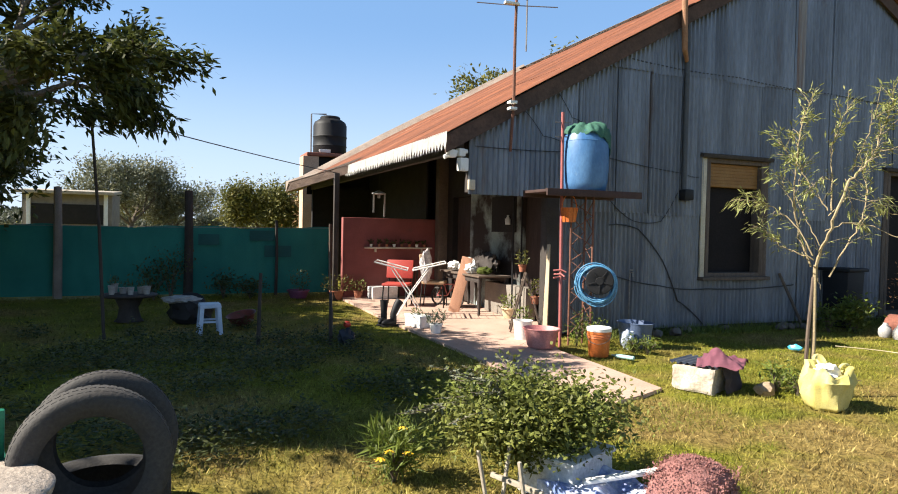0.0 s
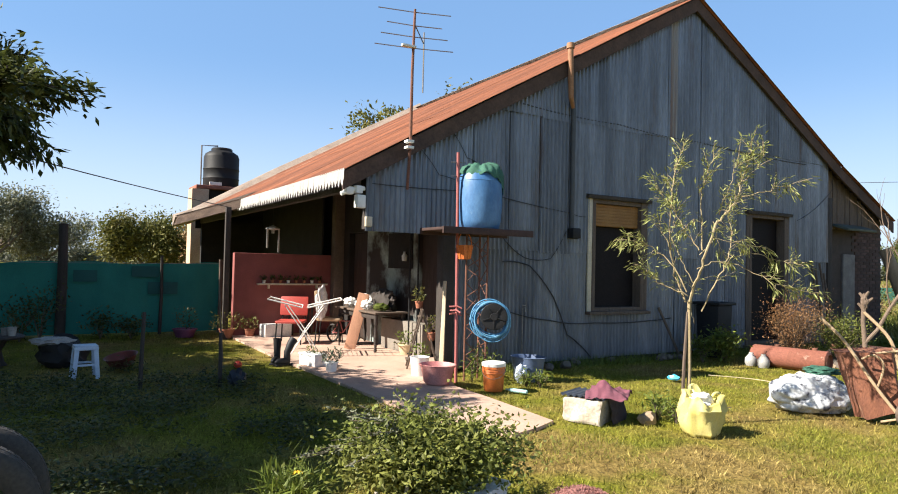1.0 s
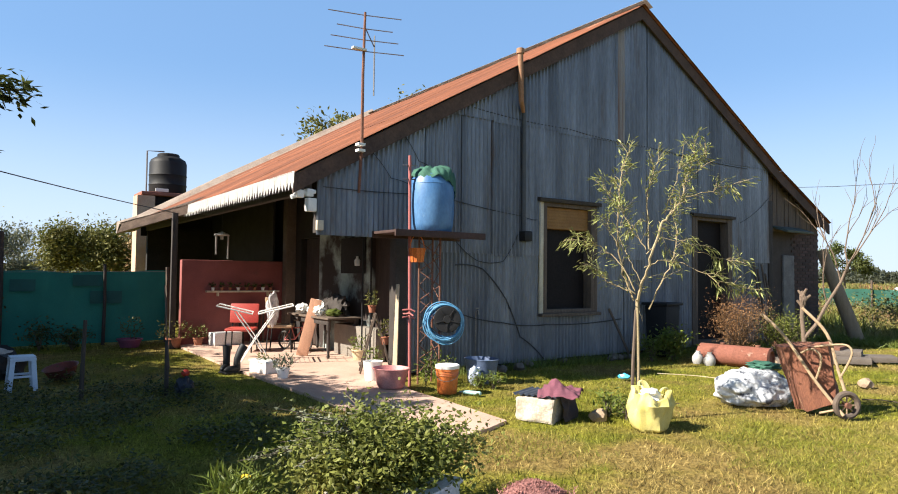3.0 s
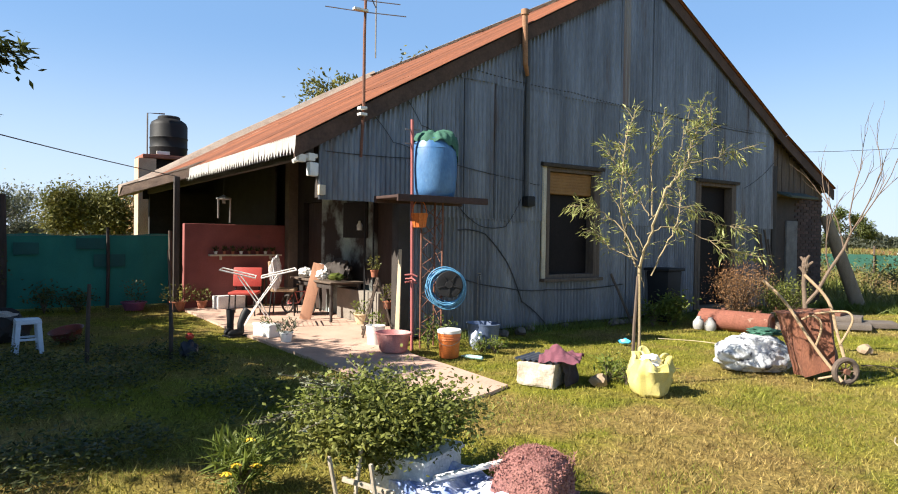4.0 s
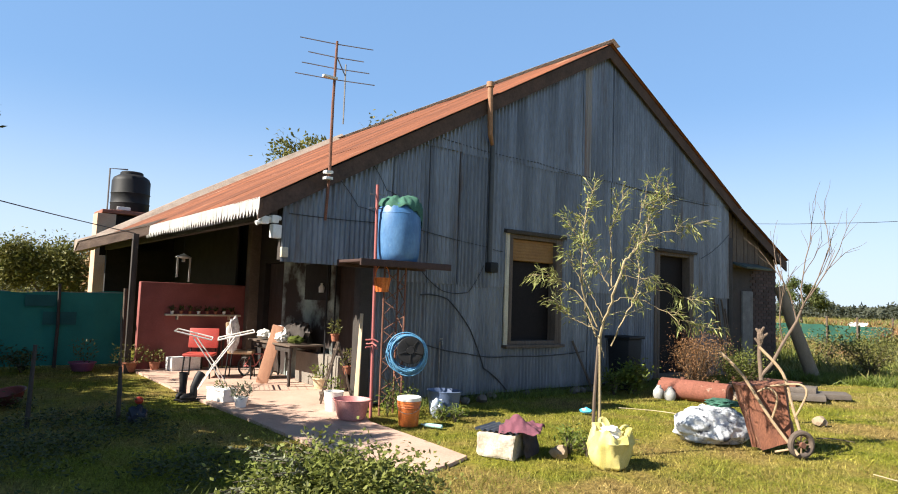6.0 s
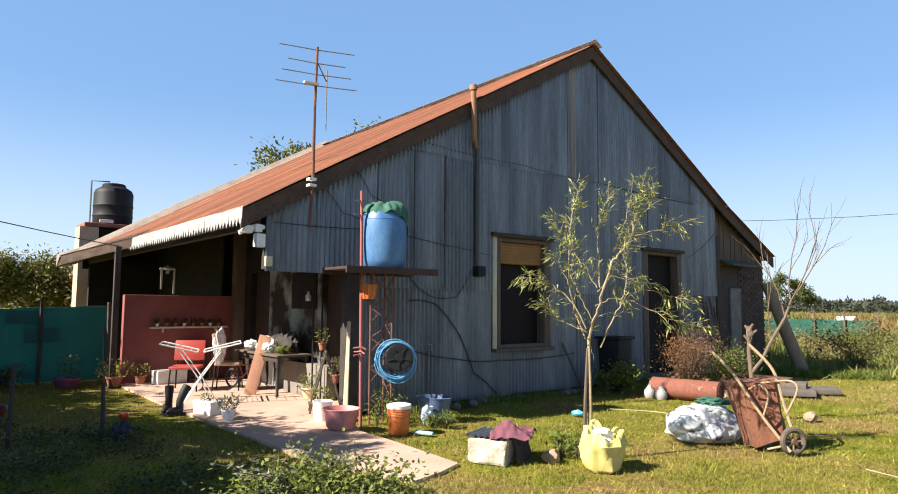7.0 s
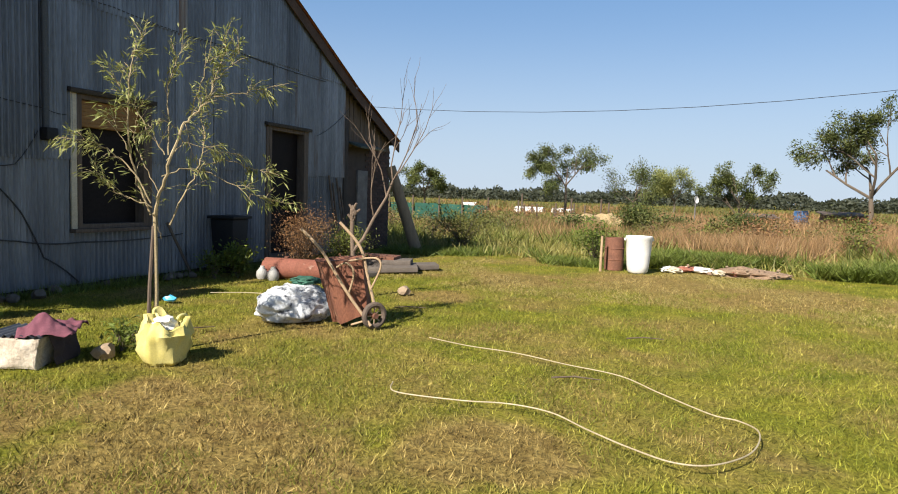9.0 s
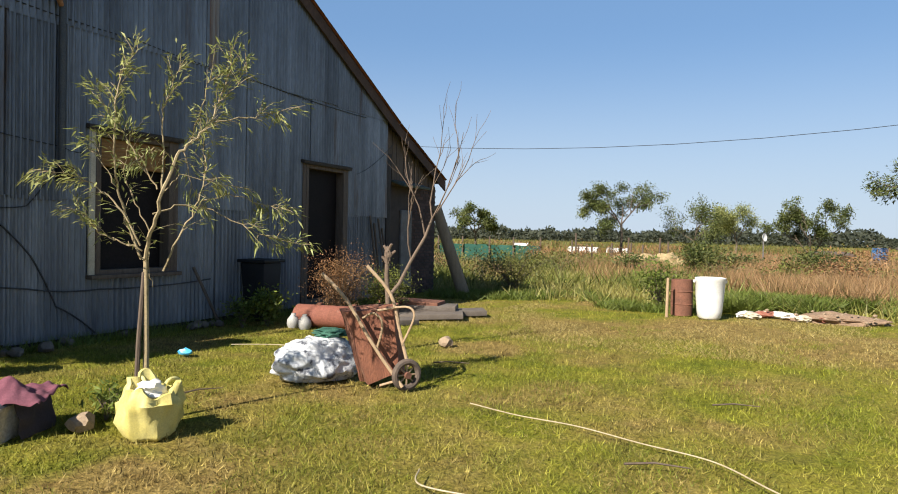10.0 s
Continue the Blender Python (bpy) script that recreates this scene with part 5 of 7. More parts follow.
potted((-12.45, 3.30, 0.0), 0.14, 0.18, M_terra, "terracotta pot with a spreading plant by the pink wall", 11, size=0.30, n=260, tall=0.30, leaf=M_leaf_olive)
potted((-12.9, 2.62, 0.0), 0.22, 0.16, material("violet_plastic", (0.22, 0.06, 0.13), 0.5, second=(0.16, 0.05, 0.1), scale=5, bump=0.03), "violet plastic basin planted with a dark plant", 12, size=0.2, n=160, tall=0.4, leaf=M_leaf_dark)
potted((-12.5, 3.75, 0.022), 0.10, 0.14, M_terra, "small terracotta pot by the porch post", 13, size=0.16, n=120, leaf=M_leaf_olive)

# rubber boots
for k, (x, y, rz, lie) in enumerate(((-8.98, 3.24, -35, 0), (-8.76, 3.32, -70, 16))):
    bt = thing("rubber_boot", (x, y, 0.0), "black rubber boot standing on the grass edge" if not lie else "black rubber boot slumped to one side", "boot", rz, group="pair of boots")
    bm = B()
    tube(bm, [(0, 0, 0.07), (0, 0, 0.18), (0 - lie * 0.004, 0.0, 0.30), (0 - lie * 0.007, 0.0, 0.36)], [0.05, 0.048, 0.058, 0.062], 14, False)
    part("shaft", bm, M_black, bt)
    bm = B()
    blob(bm, (0.075, 0, 0.05), (0.135, 0.05, 0.055), 3, 0.05, 2, k, 0.012)
    part("foot", bm, M_black, bt)
    bm = B()
    box(bm, (0.075, 0, 0.01), (0.27, 0.095, 0.022), bevel=0.008)
    part("sole", bm, M_black, bt)

# ---- porch furniture ----
rack = thing("clothes_airer", (-9.60, 3.86, 0.022), "white wire folding clothes airer standing on the path", "airer", -20)
rack.scale = (1.05, 0.72, 0.90)
for sx in (-0.30, 0.30):
    for s in (-1, 1):
        bm = B()
        tube(bm, [(sx, -0.30 * s, 0.0), (sx * 1.02, 0, 0.40), (sx, 0.42 * s, 0.88)], 0.012, 8)
        part("leg", bm, M_white, rack)
for s in (-1, 1):
    bm = B()
    tube(bm, [(-0.30, 0.06 * s, 0.84), (-0.32, 0.78 * s, 0.98), (0.32, 0.78 * s, 0.98), (0.30, 0.06 * s, 0.84), (-0.30, 0.06 * s, 0.84)], 0.013, 7)
    part("wing", bm, M_white, rack)
    for k in range(4):
        bm = B()
        y, z = (0.20 + 0.15 * k) * s, 0.867 + 0.0291 * k
        tube(bm, [(-0.31, y, z), (0.31, y, z)], 0.003, 5)
        part("wire", bm, M_white, rack)
bm = B()
tube(bm, [(-0.30, 0, 0.40), (0.30, 0, 0.40)], 0.008, 6)
part("cross_bar", bm, M_white, rack)

M_red_seat = material("red_vinyl", (0.42, 0.075, 0.055), 0.5, second=(0.4, 0.04, 0.03), scale=5, fine=50, bump=0.08)


def chair(loc, rz, label, mat):
    c = thing("dining_chair", loc, label, "chair", rz, group="chairs under the porch")
    bm = B()
    box(bm, (0, 0, 0.45), (0.42, 0.42, 0.06), bevel=0.025)
    part("seat", bm, mat, c)
    bm = B()
    box(bm, (0, 0.21, 0.76), (0.44, 0.05, 0.40), (-8, 0, 0), bevel=0.022)
    part("backrest", bm, mat, c)
    for sx in (-0.18, 0.18):
        for sy in (-0.18, 0.19):
            bm = B()
            tube(bm, [(sx * 1.1, sy * 1.15, 0), (sx, sy, 0.43)] if sy < 0 else [(sx * 1.1, sy * 1.2, 0), (sx, sy, 0.43), (sx, sy + 0.06, 0.88)], 0.012, 8)
            part("leg", bm, M_black, c)
    return c


chair((-11.1, 4.12, 0.022), 60, "red vinyl chair with dark steel legs under the porch", M_red_seat).scale = (1.15, 1.15, 0.86)
chair((-10.75, 4.72, 0.022), 150, "wooden-backed chair draped with a pale fleece", M_pale_wood)
fle = thing("pale_fleece", (-10.65, 4.52, 0.58), "pale spotted fleece hung over a chair", "fleece", 20)
bm = B()
blob(bm, (0, 0, 0.20), (0.07, 0.12, 0.30), 4, 0.30, 2.6, 31)
part("drape", bm, material("spotted_fleece", (0.72, 0.69, 0.66), 0.95, second=(0.45, 0.42, 0.42), scale=12, amount=0.25, bump=0.5), fle)
bx = thing("white_crate", (-12.30, 4.20, 0.022), "white plastic crate against the pink wall", "crate", 8)
bm = B()
box(bm, (0, 0, 0.12), (0.28, 0.55, 0.24), bevel=0.015)
part("body", bm, M_crate, bx)
side = thing("side_table", (-12.45, 4.75, 0.022), "small dark wooden side table", "table")
bm = B()
box(bm, (0, 0, 0.60), (0.28, 0.5, 0.035), bevel=0.006)
part("tabletop", bm, M_dark_wood, side)
for sx in (-0.11, 0.11):
    for sy in (-0.2, 0.2):
        bm = B()
        box(bm, (sx, sy, 0.29), (0.035, 0.035, 0.58), bevel=0.004)
        part("leg", bm, M_dark_wood, side)

dt = thing("porch_table", (-10.15, 5.24, 0.022), "old dark wooden table with turned legs against the wall", "table")
dt.scale = (1.0, 1.0, 0.86)
bm = B()
box(bm, (0, 0, 0.75), (1.75, 0.62, 0.035), bevel=0.008)
part("tabletop", bm, M_old_wood, dt)
bm = B()
for s in (-0.26, 0.26):
    box(bm, (0, s, 0.68), (1.6, 0.022, 0.10), bevel=0.004)
part("apron", bm, M_dark_wood, dt)
for sx in (-0.78, 0.78):
    for sy in (-0.25, 0.25):
        bm = B()
        lathe(bm, [(0.018, 0), (0.028, 0.04), (0.02, 0.08), (0.034, 0.22), (0.028, 0.4), (0.022, 0.5), (0.036, 0.54), (0.036, 0.73)], 12, Matrix.Translation((sx, sy, 0)))
        part("leg", bm, M_dark_wood, dt)
low = thing("low_block_wall", (-9.3, 5.50, 0.022), "grey rendered low block against the porch wall", "block")
bm = B()
box(bm, (0, 0, 0.26), (1.5, 0.18, 0.52), bevel=0.012)
part("body", bm, M_concrete, low)
rng = random.Random(14)
for k, (x, y, w, d, h, mat, nm, lab) in enumerate(((-10.55, 5.02, 0.30, 0.22, 0.16, M_white, "white_bag", "white crumpled bag on the porch table"), (-10.2, 5.08, 0.26, 0.2, 0.13, M_crate, "white_bag", "white crumpled bag on the porch table"),
                                                     (-9.75, 5.0, 0.22, 0.2, 0.15, M_white, "white_bag", "white bundled bag on the porch table"), (-9.4, 5.1, 0.3, 0.25, 0.12, M_leaf_weed, "green_bundle", "bundle of green leaves on the porch table"),
                                                     (-9.75, 5.3, 0.75, 0.26, 0.34, M_dark_wood, "dark_sack", "dark slumped sack on the porch table"))):
    b = thing(nm, (x - 0.15, y + 0.06, 0.695), lab, "bag")
    bm = B()
    blob(bm, (0, 0, h * 0.5), (w / 2, d / 2, h * 0.55), 3, 0.4, 2.6, k + 3, 0.0)
    part("skin", bm, mat, b)
for x, y, w, rot, mat, lab in ((-10.35, 5.25, 0.26, (62, 8, 20), M_white, "white board with dark bands propped on the table"), (-10.05, 5.32, 0.22, (58, -20, -15), M_pot_grey, "grey board propped on the table")):
    f = thing("propped_board", (x - 0.15, y + 0.06, 0.695), lab, "board")
    bm = B()
    box(bm, (0, 0, 0.13), (w, 0.22, 0.012), rot, bevel=0.003)
    brd = part("sheet", bm, mat, f)
    bm = B()
    for s in (-0.05, 0.05):
        box(bm, (s, -0.008, 0.135), (0.014, 0.225, 0.016), rot, bevel=0.002)
    part("band", bm, M_black, brd)
pl = thing("leaning_plank", (-9.95, 4.90, 0.022), "bare reddish plank leaning against the table", "plank", 58)
bm = B()
box(bm, (0, 0.0, 0.47), (0.19, 0.028, 0.98), (-12, 12, 0), bevel=0.005)
part("board", bm, material("reddish_board", (0.48, 0.25, 0.15), 0.8, second=(0.36, 0.18, 0.11), scale=5, bump=0.25, stretch=(4, 4, 0.4)), pl)
bk = thing("small_bicycle", (-10.75, 4.98, 0.022), "small child's bicycle parked under the table", "bicycle", 20)
for x in (-0.28, 0.28):
    bm = B()
    tube(bm, [(x + 0.15 * math.cos(a), 0, 0.17 + 0.15 * math.sin(a)) for a in np.linspace(0, 2 * math.pi, 30)], 0.018, 7, False)
    w = part("wheel", bm, M_rubber, bk)
    bm = B()
    for a in np.linspace(0, math.pi, 7)[:-1]:
        tube(bm, [(x - 0.14 * math.cos(a), 0, 0.17 - 0.14 * math.sin(a)), (x + 0.14 * math.cos(a), 0, 0.17 + 0.14 * math.sin(a))], 0.003, 4)
    part("spokes", bm, M_steel, w)
bm = B()
for a, b in (((-0.28, 0, 0.17), (0.0, 0, 0.2)), ((0.0, 0, 0.2), (-0.1, 0, 0.42)), ((0.0, 0, 0.2), (0.2, 0, 0.42)), ((-0.1, 0, 0.40), (0.2, 0, 0.42)), ((0.2, 0, 0.5), (0.28, 0, 0.17)), ((-0.28, 0, 0.17), (-0.1, 0, 0.4))):
    tube(bm, [a, b], 0.012, 6)
part("frame", bm, M_red_pole, bk)
bm = B()
tube(bm, [(0.18, -0.2, 0.56), (0.2, 0, 0.52), (0.18, 0.2, 0.56)], 0.01, 6)
part("handlebar", bm, M_steel, bk)
bm = B()
blob(bm, (-0.12, 0, 0.44), (0.10, 0.06, 0.03), 2, 0.1, 2, 1)
part("saddle", bm, M_black, bk)

# shelf with small pots on the pink wall
shf = thing("wall_shelf", (-12.60, 4.62, 1.03), "narrow cement shelf on the pink wall", "shelf")
bm = B()
box(bm, (0, 0, 0), (0.12, 1.45, 0.035), bevel=0.006)
part("board", bm, M_cream, shf)
for dy in (-0.5, 0.5):
    bm = B()
    box(bm, (0, dy, -0.05), (0.09, 0.03, 0.08), bevel=0.004)
    part("bracket", bm, M_cream, shf)
rng = random.Random(44)
for k in range(8):
    potted((-12.58, 4.02 + 0.165 * k, 1.048), 0.035, 0.06, M_terra if k % 3 else M_white, "small pot with a sprig on the wall shelf", 300 + k, leaf=M_leaf_dark, n=26, size=0.05, tall=0.07)
# lantern and hung things in the porch opening
lan = thing("hanging_lantern", (-12.0, 4.0, 2.02), "white lantern with hanging ribbons under the porch roof", "lantern")
bm = B()
lathe(bm, [(0.0, 0.16), (0.02, 0.15), (0.13, 0.10), (0.14, 0.08), (0.03, 0.06), (0.03, 0.0), (0, 0)], 18)
part("shade", bm, M_pot_grey, lan)
for dy, h in ((-0.10, 0.36), (0.12, 0.44)):
    bm = B()
    box(bm, (0, dy, 0.08 - h / 2), (0.006, 0.035, h), (0, 0, 20))
    part("ribbon", bm, M_pot_grey, lan)
bm = B()
tube(bm, [(0, 0, 0.15), (0, 0, 0.62)], 0.005, 5)
part("cord", bm, M_cable, lan)
cl = thing("wall_hanging", (-9.75, 5.60, 1.72), "dark framed hanging on the stained porch wall", "wall hanging")
bm = B()
box(bm, (0, 0, 0), (0.9, 0.03, 0.62), bevel=0.01)
part("panel", bm, M_void, cl)
bm = B()
lathe(bm, [(0, 0), (0.045, 0.0), (0.05, 0.09), (0.02, 0.13), (0.02, 0.16), (0, 0.16)], 14, Matrix.Translation((0.28, -0.06, -0.18)))
part("flask", bm, M_white, cl, "white flask")
for x in (-8.9, -8.62):
    bar = thing("iron_gate_bar", (x, 5.35, 0.035), "thin dark iron bar of the open door grille", "iron bar")
    bm = B()
    tube(bm, [(0, 0, 0), (0, 0, 2.5)], 0.014, 7)
    part("rod", bm, M_black, bar)

# ---- fittings on the house ----
# scalloped white valance under the eave
bm = B()
x, k, rng = -7.05, 0, random.Random(10)
val = thing("scalloped_valance", (-9.55, 3.44, 2.555), "white scalloped tin valance along the porch eave", "valance")
while x > -12.4:
    w = 0.11
    bm = B()
    n = 6
    topv = [bm.verts.new((x - w * i / n + 9.55, -0.012, 0.10)) for i in range(n + 1)]
    lowv = [bm.verts.new((x - w * i / n + 9.55, -0.022 + 0.01 * rng.random(), -0.025 - 0.10 * (1 - abs(2 * i / n - 1)) - 0.012 * rng.random())) for i in range(n + 1)]
    for i in range(n):
        bm.faces.new((topv[i], topv[i + 1], lowv[i + 1], lowv[i]))
    bmesh.ops.solidify(bm, geom=list(bm.faces), thickness=0.004)
    part("scallop", bm, M_white, val, smooth=None)
    x -= w
# white insulators and meter box
ins = thing("insulator_bracket", (-7.22, 3.62, 2.32), "white electrical junction boxes on a bracket", "electrical box")
for y, z, s in ((-0.06, 0.08, 0.11), (0.07, 0.10, 0.10), (0.10, -0.05, 0.13)):
    bm = B()
    box(bm, (0, y, z), (0.09, s, 0.10 if z > 0 else 0.17), (0, 0, 12), bevel=0.015)
    part("box", bm, M_white, ins)
bm = B()
tube(bm, [(0, -0.16, 0.03), (0, 0.0, 0.10), (0, 0.16, 0.12)], 0.028, 8)
part("conduit", bm, M_white, ins)
mb = thing("small_meter", (-7.25, 3.86, 2.02), "small cream meter box at the panel edge", "meter box")
bm = B()
box(bm, (0, 0, 0), (0.06, 0.09, 0.13), bevel=0.012)
part("case", bm, M_cream, mb)
# vent pipe up the gable
vp = thing("drain_pipe", (-7.22, 7.28, 2.0), "dark pipe fixed up the gable with a brown top", "pipe")
bm = B()
tube(bm, [(0, 0, 0), (0, 0, 2.55)], 0.04, 10)
part("pipe", bm, material("dark_zinc_pipe", (0.06, 0.065, 0.07), 0.6, 0.4, second=(0.09, 0.09, 0.09), scale=8), vp)
bm = B()
tube(bm, [(0.02, -0.03, 1.98), (0.12, -0.16, 2.10), (0.125, -0.18, 2.5), (0.125, -0.19, 2.86)], [0.03, 0.042, 0.045, 0.045], 10)
tube(bm, [(0.125, -0.19, 2.85), (0.125, -0.19, 2.93)], 0.062, 10)
part("flue", bm, material("tan_rust_pipe", (0.36, 0.20, 0.11), 0.85, second=(0.24, 0.11, 0.06), scale=6, bump=0.3), vp, "tan rusty flue end with a cap")
bm = B()
box(bm, (0.04, 0.02, 0.02), (0.14, 0.16, 0.16), bevel=0.02)
part("junction", bm, M_black, vp)
# tv antenna
an = thing("tv_antenna", (-7.05, 4.31, 3.02), "tall rusty mast with a wire television antenna", "antenna")
bm = B()
tube(bm, [(-0.12, 0.06, -0.55), (-0.02, 0.03, -0.12), (0, 0.03, 0.1), (0, 0.03, 1.0), (0, 0.05, 1.82)], [0.02, 0.022, 0.022, 0.02, 0.017], 8)
part("mast", bm, M_rust, an)
for z, l, r in ((1.78, 0.50, 12), (1.60, 0.38, 12), (1.45, 0.46, 12), (1.30, 0.54, 12)):
    bm = B()
    tube(bm, [(0.0 - l * 0.35, 0.05 - l * 0.9, z + 0.03), (0, 0.05, z), (l * 0.35, 0.05 + l * 0.9, z - 0.01)], 0.007, 5)
    part("element", bm, M_steel, an)
bm = B()
box(bm, (0.02, -0.04, 1.31), (0.06, 0.20, 0.03), bevel=0.006)
part("balun", bm, M_white, an)
bm = B()
tube(bm, [(-0.05, 0.22, 0.75), (-0.05, 0.22, 1.56)], 0.010, 6)
tube(bm, [(-0.05, 0.22, 1.40), (0, 0.05, 1.62)], 0.008, 5)
part("side_mast", bm, M_steel, an)
bm = B()
for z in (-0.02, 0.06):
    box(bm, (0.02, 0.0, z), (0.10, 0.10, 0.035), bevel=0.006)
part("clamp", bm, M_white, an)


def cable(name, pts, r, label, sag=0.0, mat=None):
    t = thing(name, pts[0], label, "cable")
    o = Vector(pts[0])
    out = []
    for i, (a, b) in enumerate(zip(pts, pts[1:])):
        a, b = Vector(a) - o, Vector(b) - o
        for k in range(10 + (i == len(pts) - 2)):
            s = k / 10
            q = a.lerp(b, s)
            q.z -= sag * 4 * s * (1 - s)
            out.append(q)
    bm = B()
    tube(bm, out, r, 6)
    part("line", bm, mat or M_cable, t)
    return t


X = WALL + 0.05
cable("gable_cable", [(X, 6.3, 3.92), (X, 8.3, 3.86), (X, 10.3, 3.80), (X, 13.6, 3.72)], 0.007, "black cable running across the gable sheets", 0.03)
cable("gable_cable", [(X, 3.9, 2.52), (X, 5.6, 2.55), (X, 7.3, 2.34), (X, 7.6, 2.30)], 0.006, "thin black cable across the gable", 0.02)
cable("gable_cable", [(X, 6.0, 1.55), (X, 6.5, 1.50), (X, 6.95, 1.05), (X, 7.25, 0.45), (X, 7.75, 0.08)], 0.011, "black hose hanging down the gable", -0.03)
cable("gable_cable", [(X, 6.0, 1.9), (X, 6.4, 1.62), (X, 6.9, 1.62), (X, 7.2, 2.05)], 0.007, "slack black cable looping to the drain pipe", 0.03)
cable("gable_cable", [(X, 5.95, 0.88), (X, 6.9, 0.68), (X, 7.8, 0.62), (X, 9.6, 0.66)], 0.009, "dark pipe along the foot of the gable", 0.03)
cable("gable_cable", [(X, 4.6, 3.05), (X, 4.9, 2.72), (X, 5.3, 2.62)], 0.005, "thin cable from the antenna foot", -0.02)
cable("gable_cable", [(X, 5.1, 3.35), (X, 5.35, 3.0), (X, 5.6, 2.9)], 0.005, "thin cable hanging from the barge board", -0.02)
cable("gable_cable", [(X, 13.3, 2.55), (X, 14.6, 3.3)], 0.005, "thin cable rising to the lean-to corner", 0.08)
cable("overhead_line", [(-13.0, 3.40, 2.55), (-5.8, -1.9, 2.75)], 0.008, "black overhead line from the eave to the tree", 0.06)
cable("overhead_line", [(-16.0, 25.0, 5.14), (10.0, 25.0, 5.53)], 0.009, "black overhead line crossing the sky beyond the house", 0.85)
tap = thing("wall_tap", (X, 6.38, 0.85), "small tap on a riser pipe at the gable", "tap")
bm = B()
tube(bm, [(0, 0, -0.8), (0, 0, 0.02), (0.06, 0, 0.03), (0.07, 0, -0.03)], 0.011, 7)
part("riser", bm, M_steel, tap)
bm = B()
box(bm, (0.03, 0, 0.06), (0.012, 0.06, 0.02), bevel=0.004)
part("lever", bm, M_steel, tap)

# ---- on the lawn before the gable ----
M_block = material("whitewashed_masonry", (0.60, 0.535, 0.44), 0.9, second=(0.34, 0.27, 0.20), scale=7, fine=35, fine_amount=0.3, bump=0.7)
blk = thing("masonry_block", (-4.23, 4.92, 0), "rough whitewashed masonry block on the grass", "block", 22)
blk.scale = (0.80, 0.84, 0.92)
bm = B()
box(bm, (0, 0, 0.12), (0.50, 0.50, 0.25), bevel=0.025)
bmesh.ops.subdivide_edges(bm, edges=list(bm.edges), cuts=7, use_grid_fill=True)
for v in bm.verts:
    c = v.co.copy()
    v.co += Vector((noise.noise(c * 6), noise.noise(c * 6 + Vector((5, 0, 0))), 0.4 * noise.noise(c * 6 + Vector((0, 5, 0))))) * 0.035
    v.co += Vector((noise.noise(c * 19), noise.noise(c * 19 + Vector((5, 0, 0))), 0.3 * noise.noise(c * 19))) * 0.016
part("body", bm, M_block, blk)
cor = thing("corrugated_offcut", (-4.24, 4.93, 0.247), "grey corrugated offcut lying on the masonry block", "sheet", 22)
cor.scale = (0.80, 0.80, 1.0)
verts, faces = [], []
for i in range(49):
    x = -0.28 + 0.56 * i / 48
    for y in (-0.26, 0.30):
        verts.append((x, y, 0.012 * math.sin(2 * math.pi * x / 0.076)))
faces = [(2 * i, 2 * i + 2, 2 * i + 3, 2 * i + 1) for i in range(48)]
part("sheet", raw_mesh("sheet", verts, faces, M_zinc, True), None, cor)
dk = thing("dark_rag", (-4.07, 5.02, 0), "dark rag hanging down the side of the masonry block", "rag", 22)
dk.scale = (1.0, 0.84, 0.92)
bm = B()
g = bmesh.ops.create_grid(bm, x_segments=20, y_segments=14, size=0.5)
for v in g["verts"]:
    y, h = v.co.x * 0.40 + 0.07, (v.co.y + 0.5)
    v.co = Vector((0.035 + 0.05 * (1 - h) + 0.025 * noise.noise((y * 9, h * 3, 2)), y, 0.012 + 0.275 * h + 0.012 * noise.noise((y * 7, h * 4, 5))))
bmesh.ops.solidify(bm, geom=list(bm.faces), thickness=0.008)
part("folds", bm, material("dark_cotton", (0.05, 0.035, 0.038), 0.95, second=(0.03, 0.022, 0.026), scale=6, fine=80, bump=0.3), dk, smooth=70)
mc = thing("maroon_cloth", (-4.12, 5.06, 0.258), "faded maroon cloth heaped over the block", "cloth", 38)
mc.scale = (0.85, 0.85, 0.9)
bm = B()
g = bmesh.ops.create_grid(bm, x_segments=40, y_segments=40, size=0.5)
for v in g["verts"]:
    x, y = v.co.x * 0.46, v.co.y * 0.60
    peak = 0.15 * math.exp(-((x + 0.05) ** 2 + (y + 0.12) ** 2) / 0.010)
    edge = max(0, abs(y) - 0.25) + max(0, abs(x) - 0.22)
    v.co = Vector((x, y, 0.03 + peak + 0.035 * noise.noise((x * 7, y * 7, 3)) + 0.03 * noise.noise((x * 16, y * 16, 1)) - edge * 0.7))
bmesh.ops.solidify(bm, geom=list(bm.faces), thickness=0.006)
part("folds", bm, material("maroon_cotton", (0.20, 0.062, 0.088), 0.95, second=(0.11, 0.04, 0.058), scale=5, fine=80, bump=0.3), mc, smooth=70)
M_tan_stone = material("tan_stone", (0.36, 0.27, 0.18), 0.95, second=(0.25, 0.18, 0.12), scale=6, bump=0.6)
for k, (x, y, s) in enumerate(((-3.84, 5.28, 0.09), (-3.35, 9.75, 0.09), (-5.2, 10.9, 0.06))):
    stn = thing("stone", (x, y, 0), "rough tan stone lying on the grass", "stone")
    bm = B()
    blob(bm, (0, 0, s * 0.6), (s, s * 0.85, s * 0.75), 2, 0.4, 1.8, k + 20, 0.0)
    part("body", bm, M_tan_stone, stn, smooth=25)
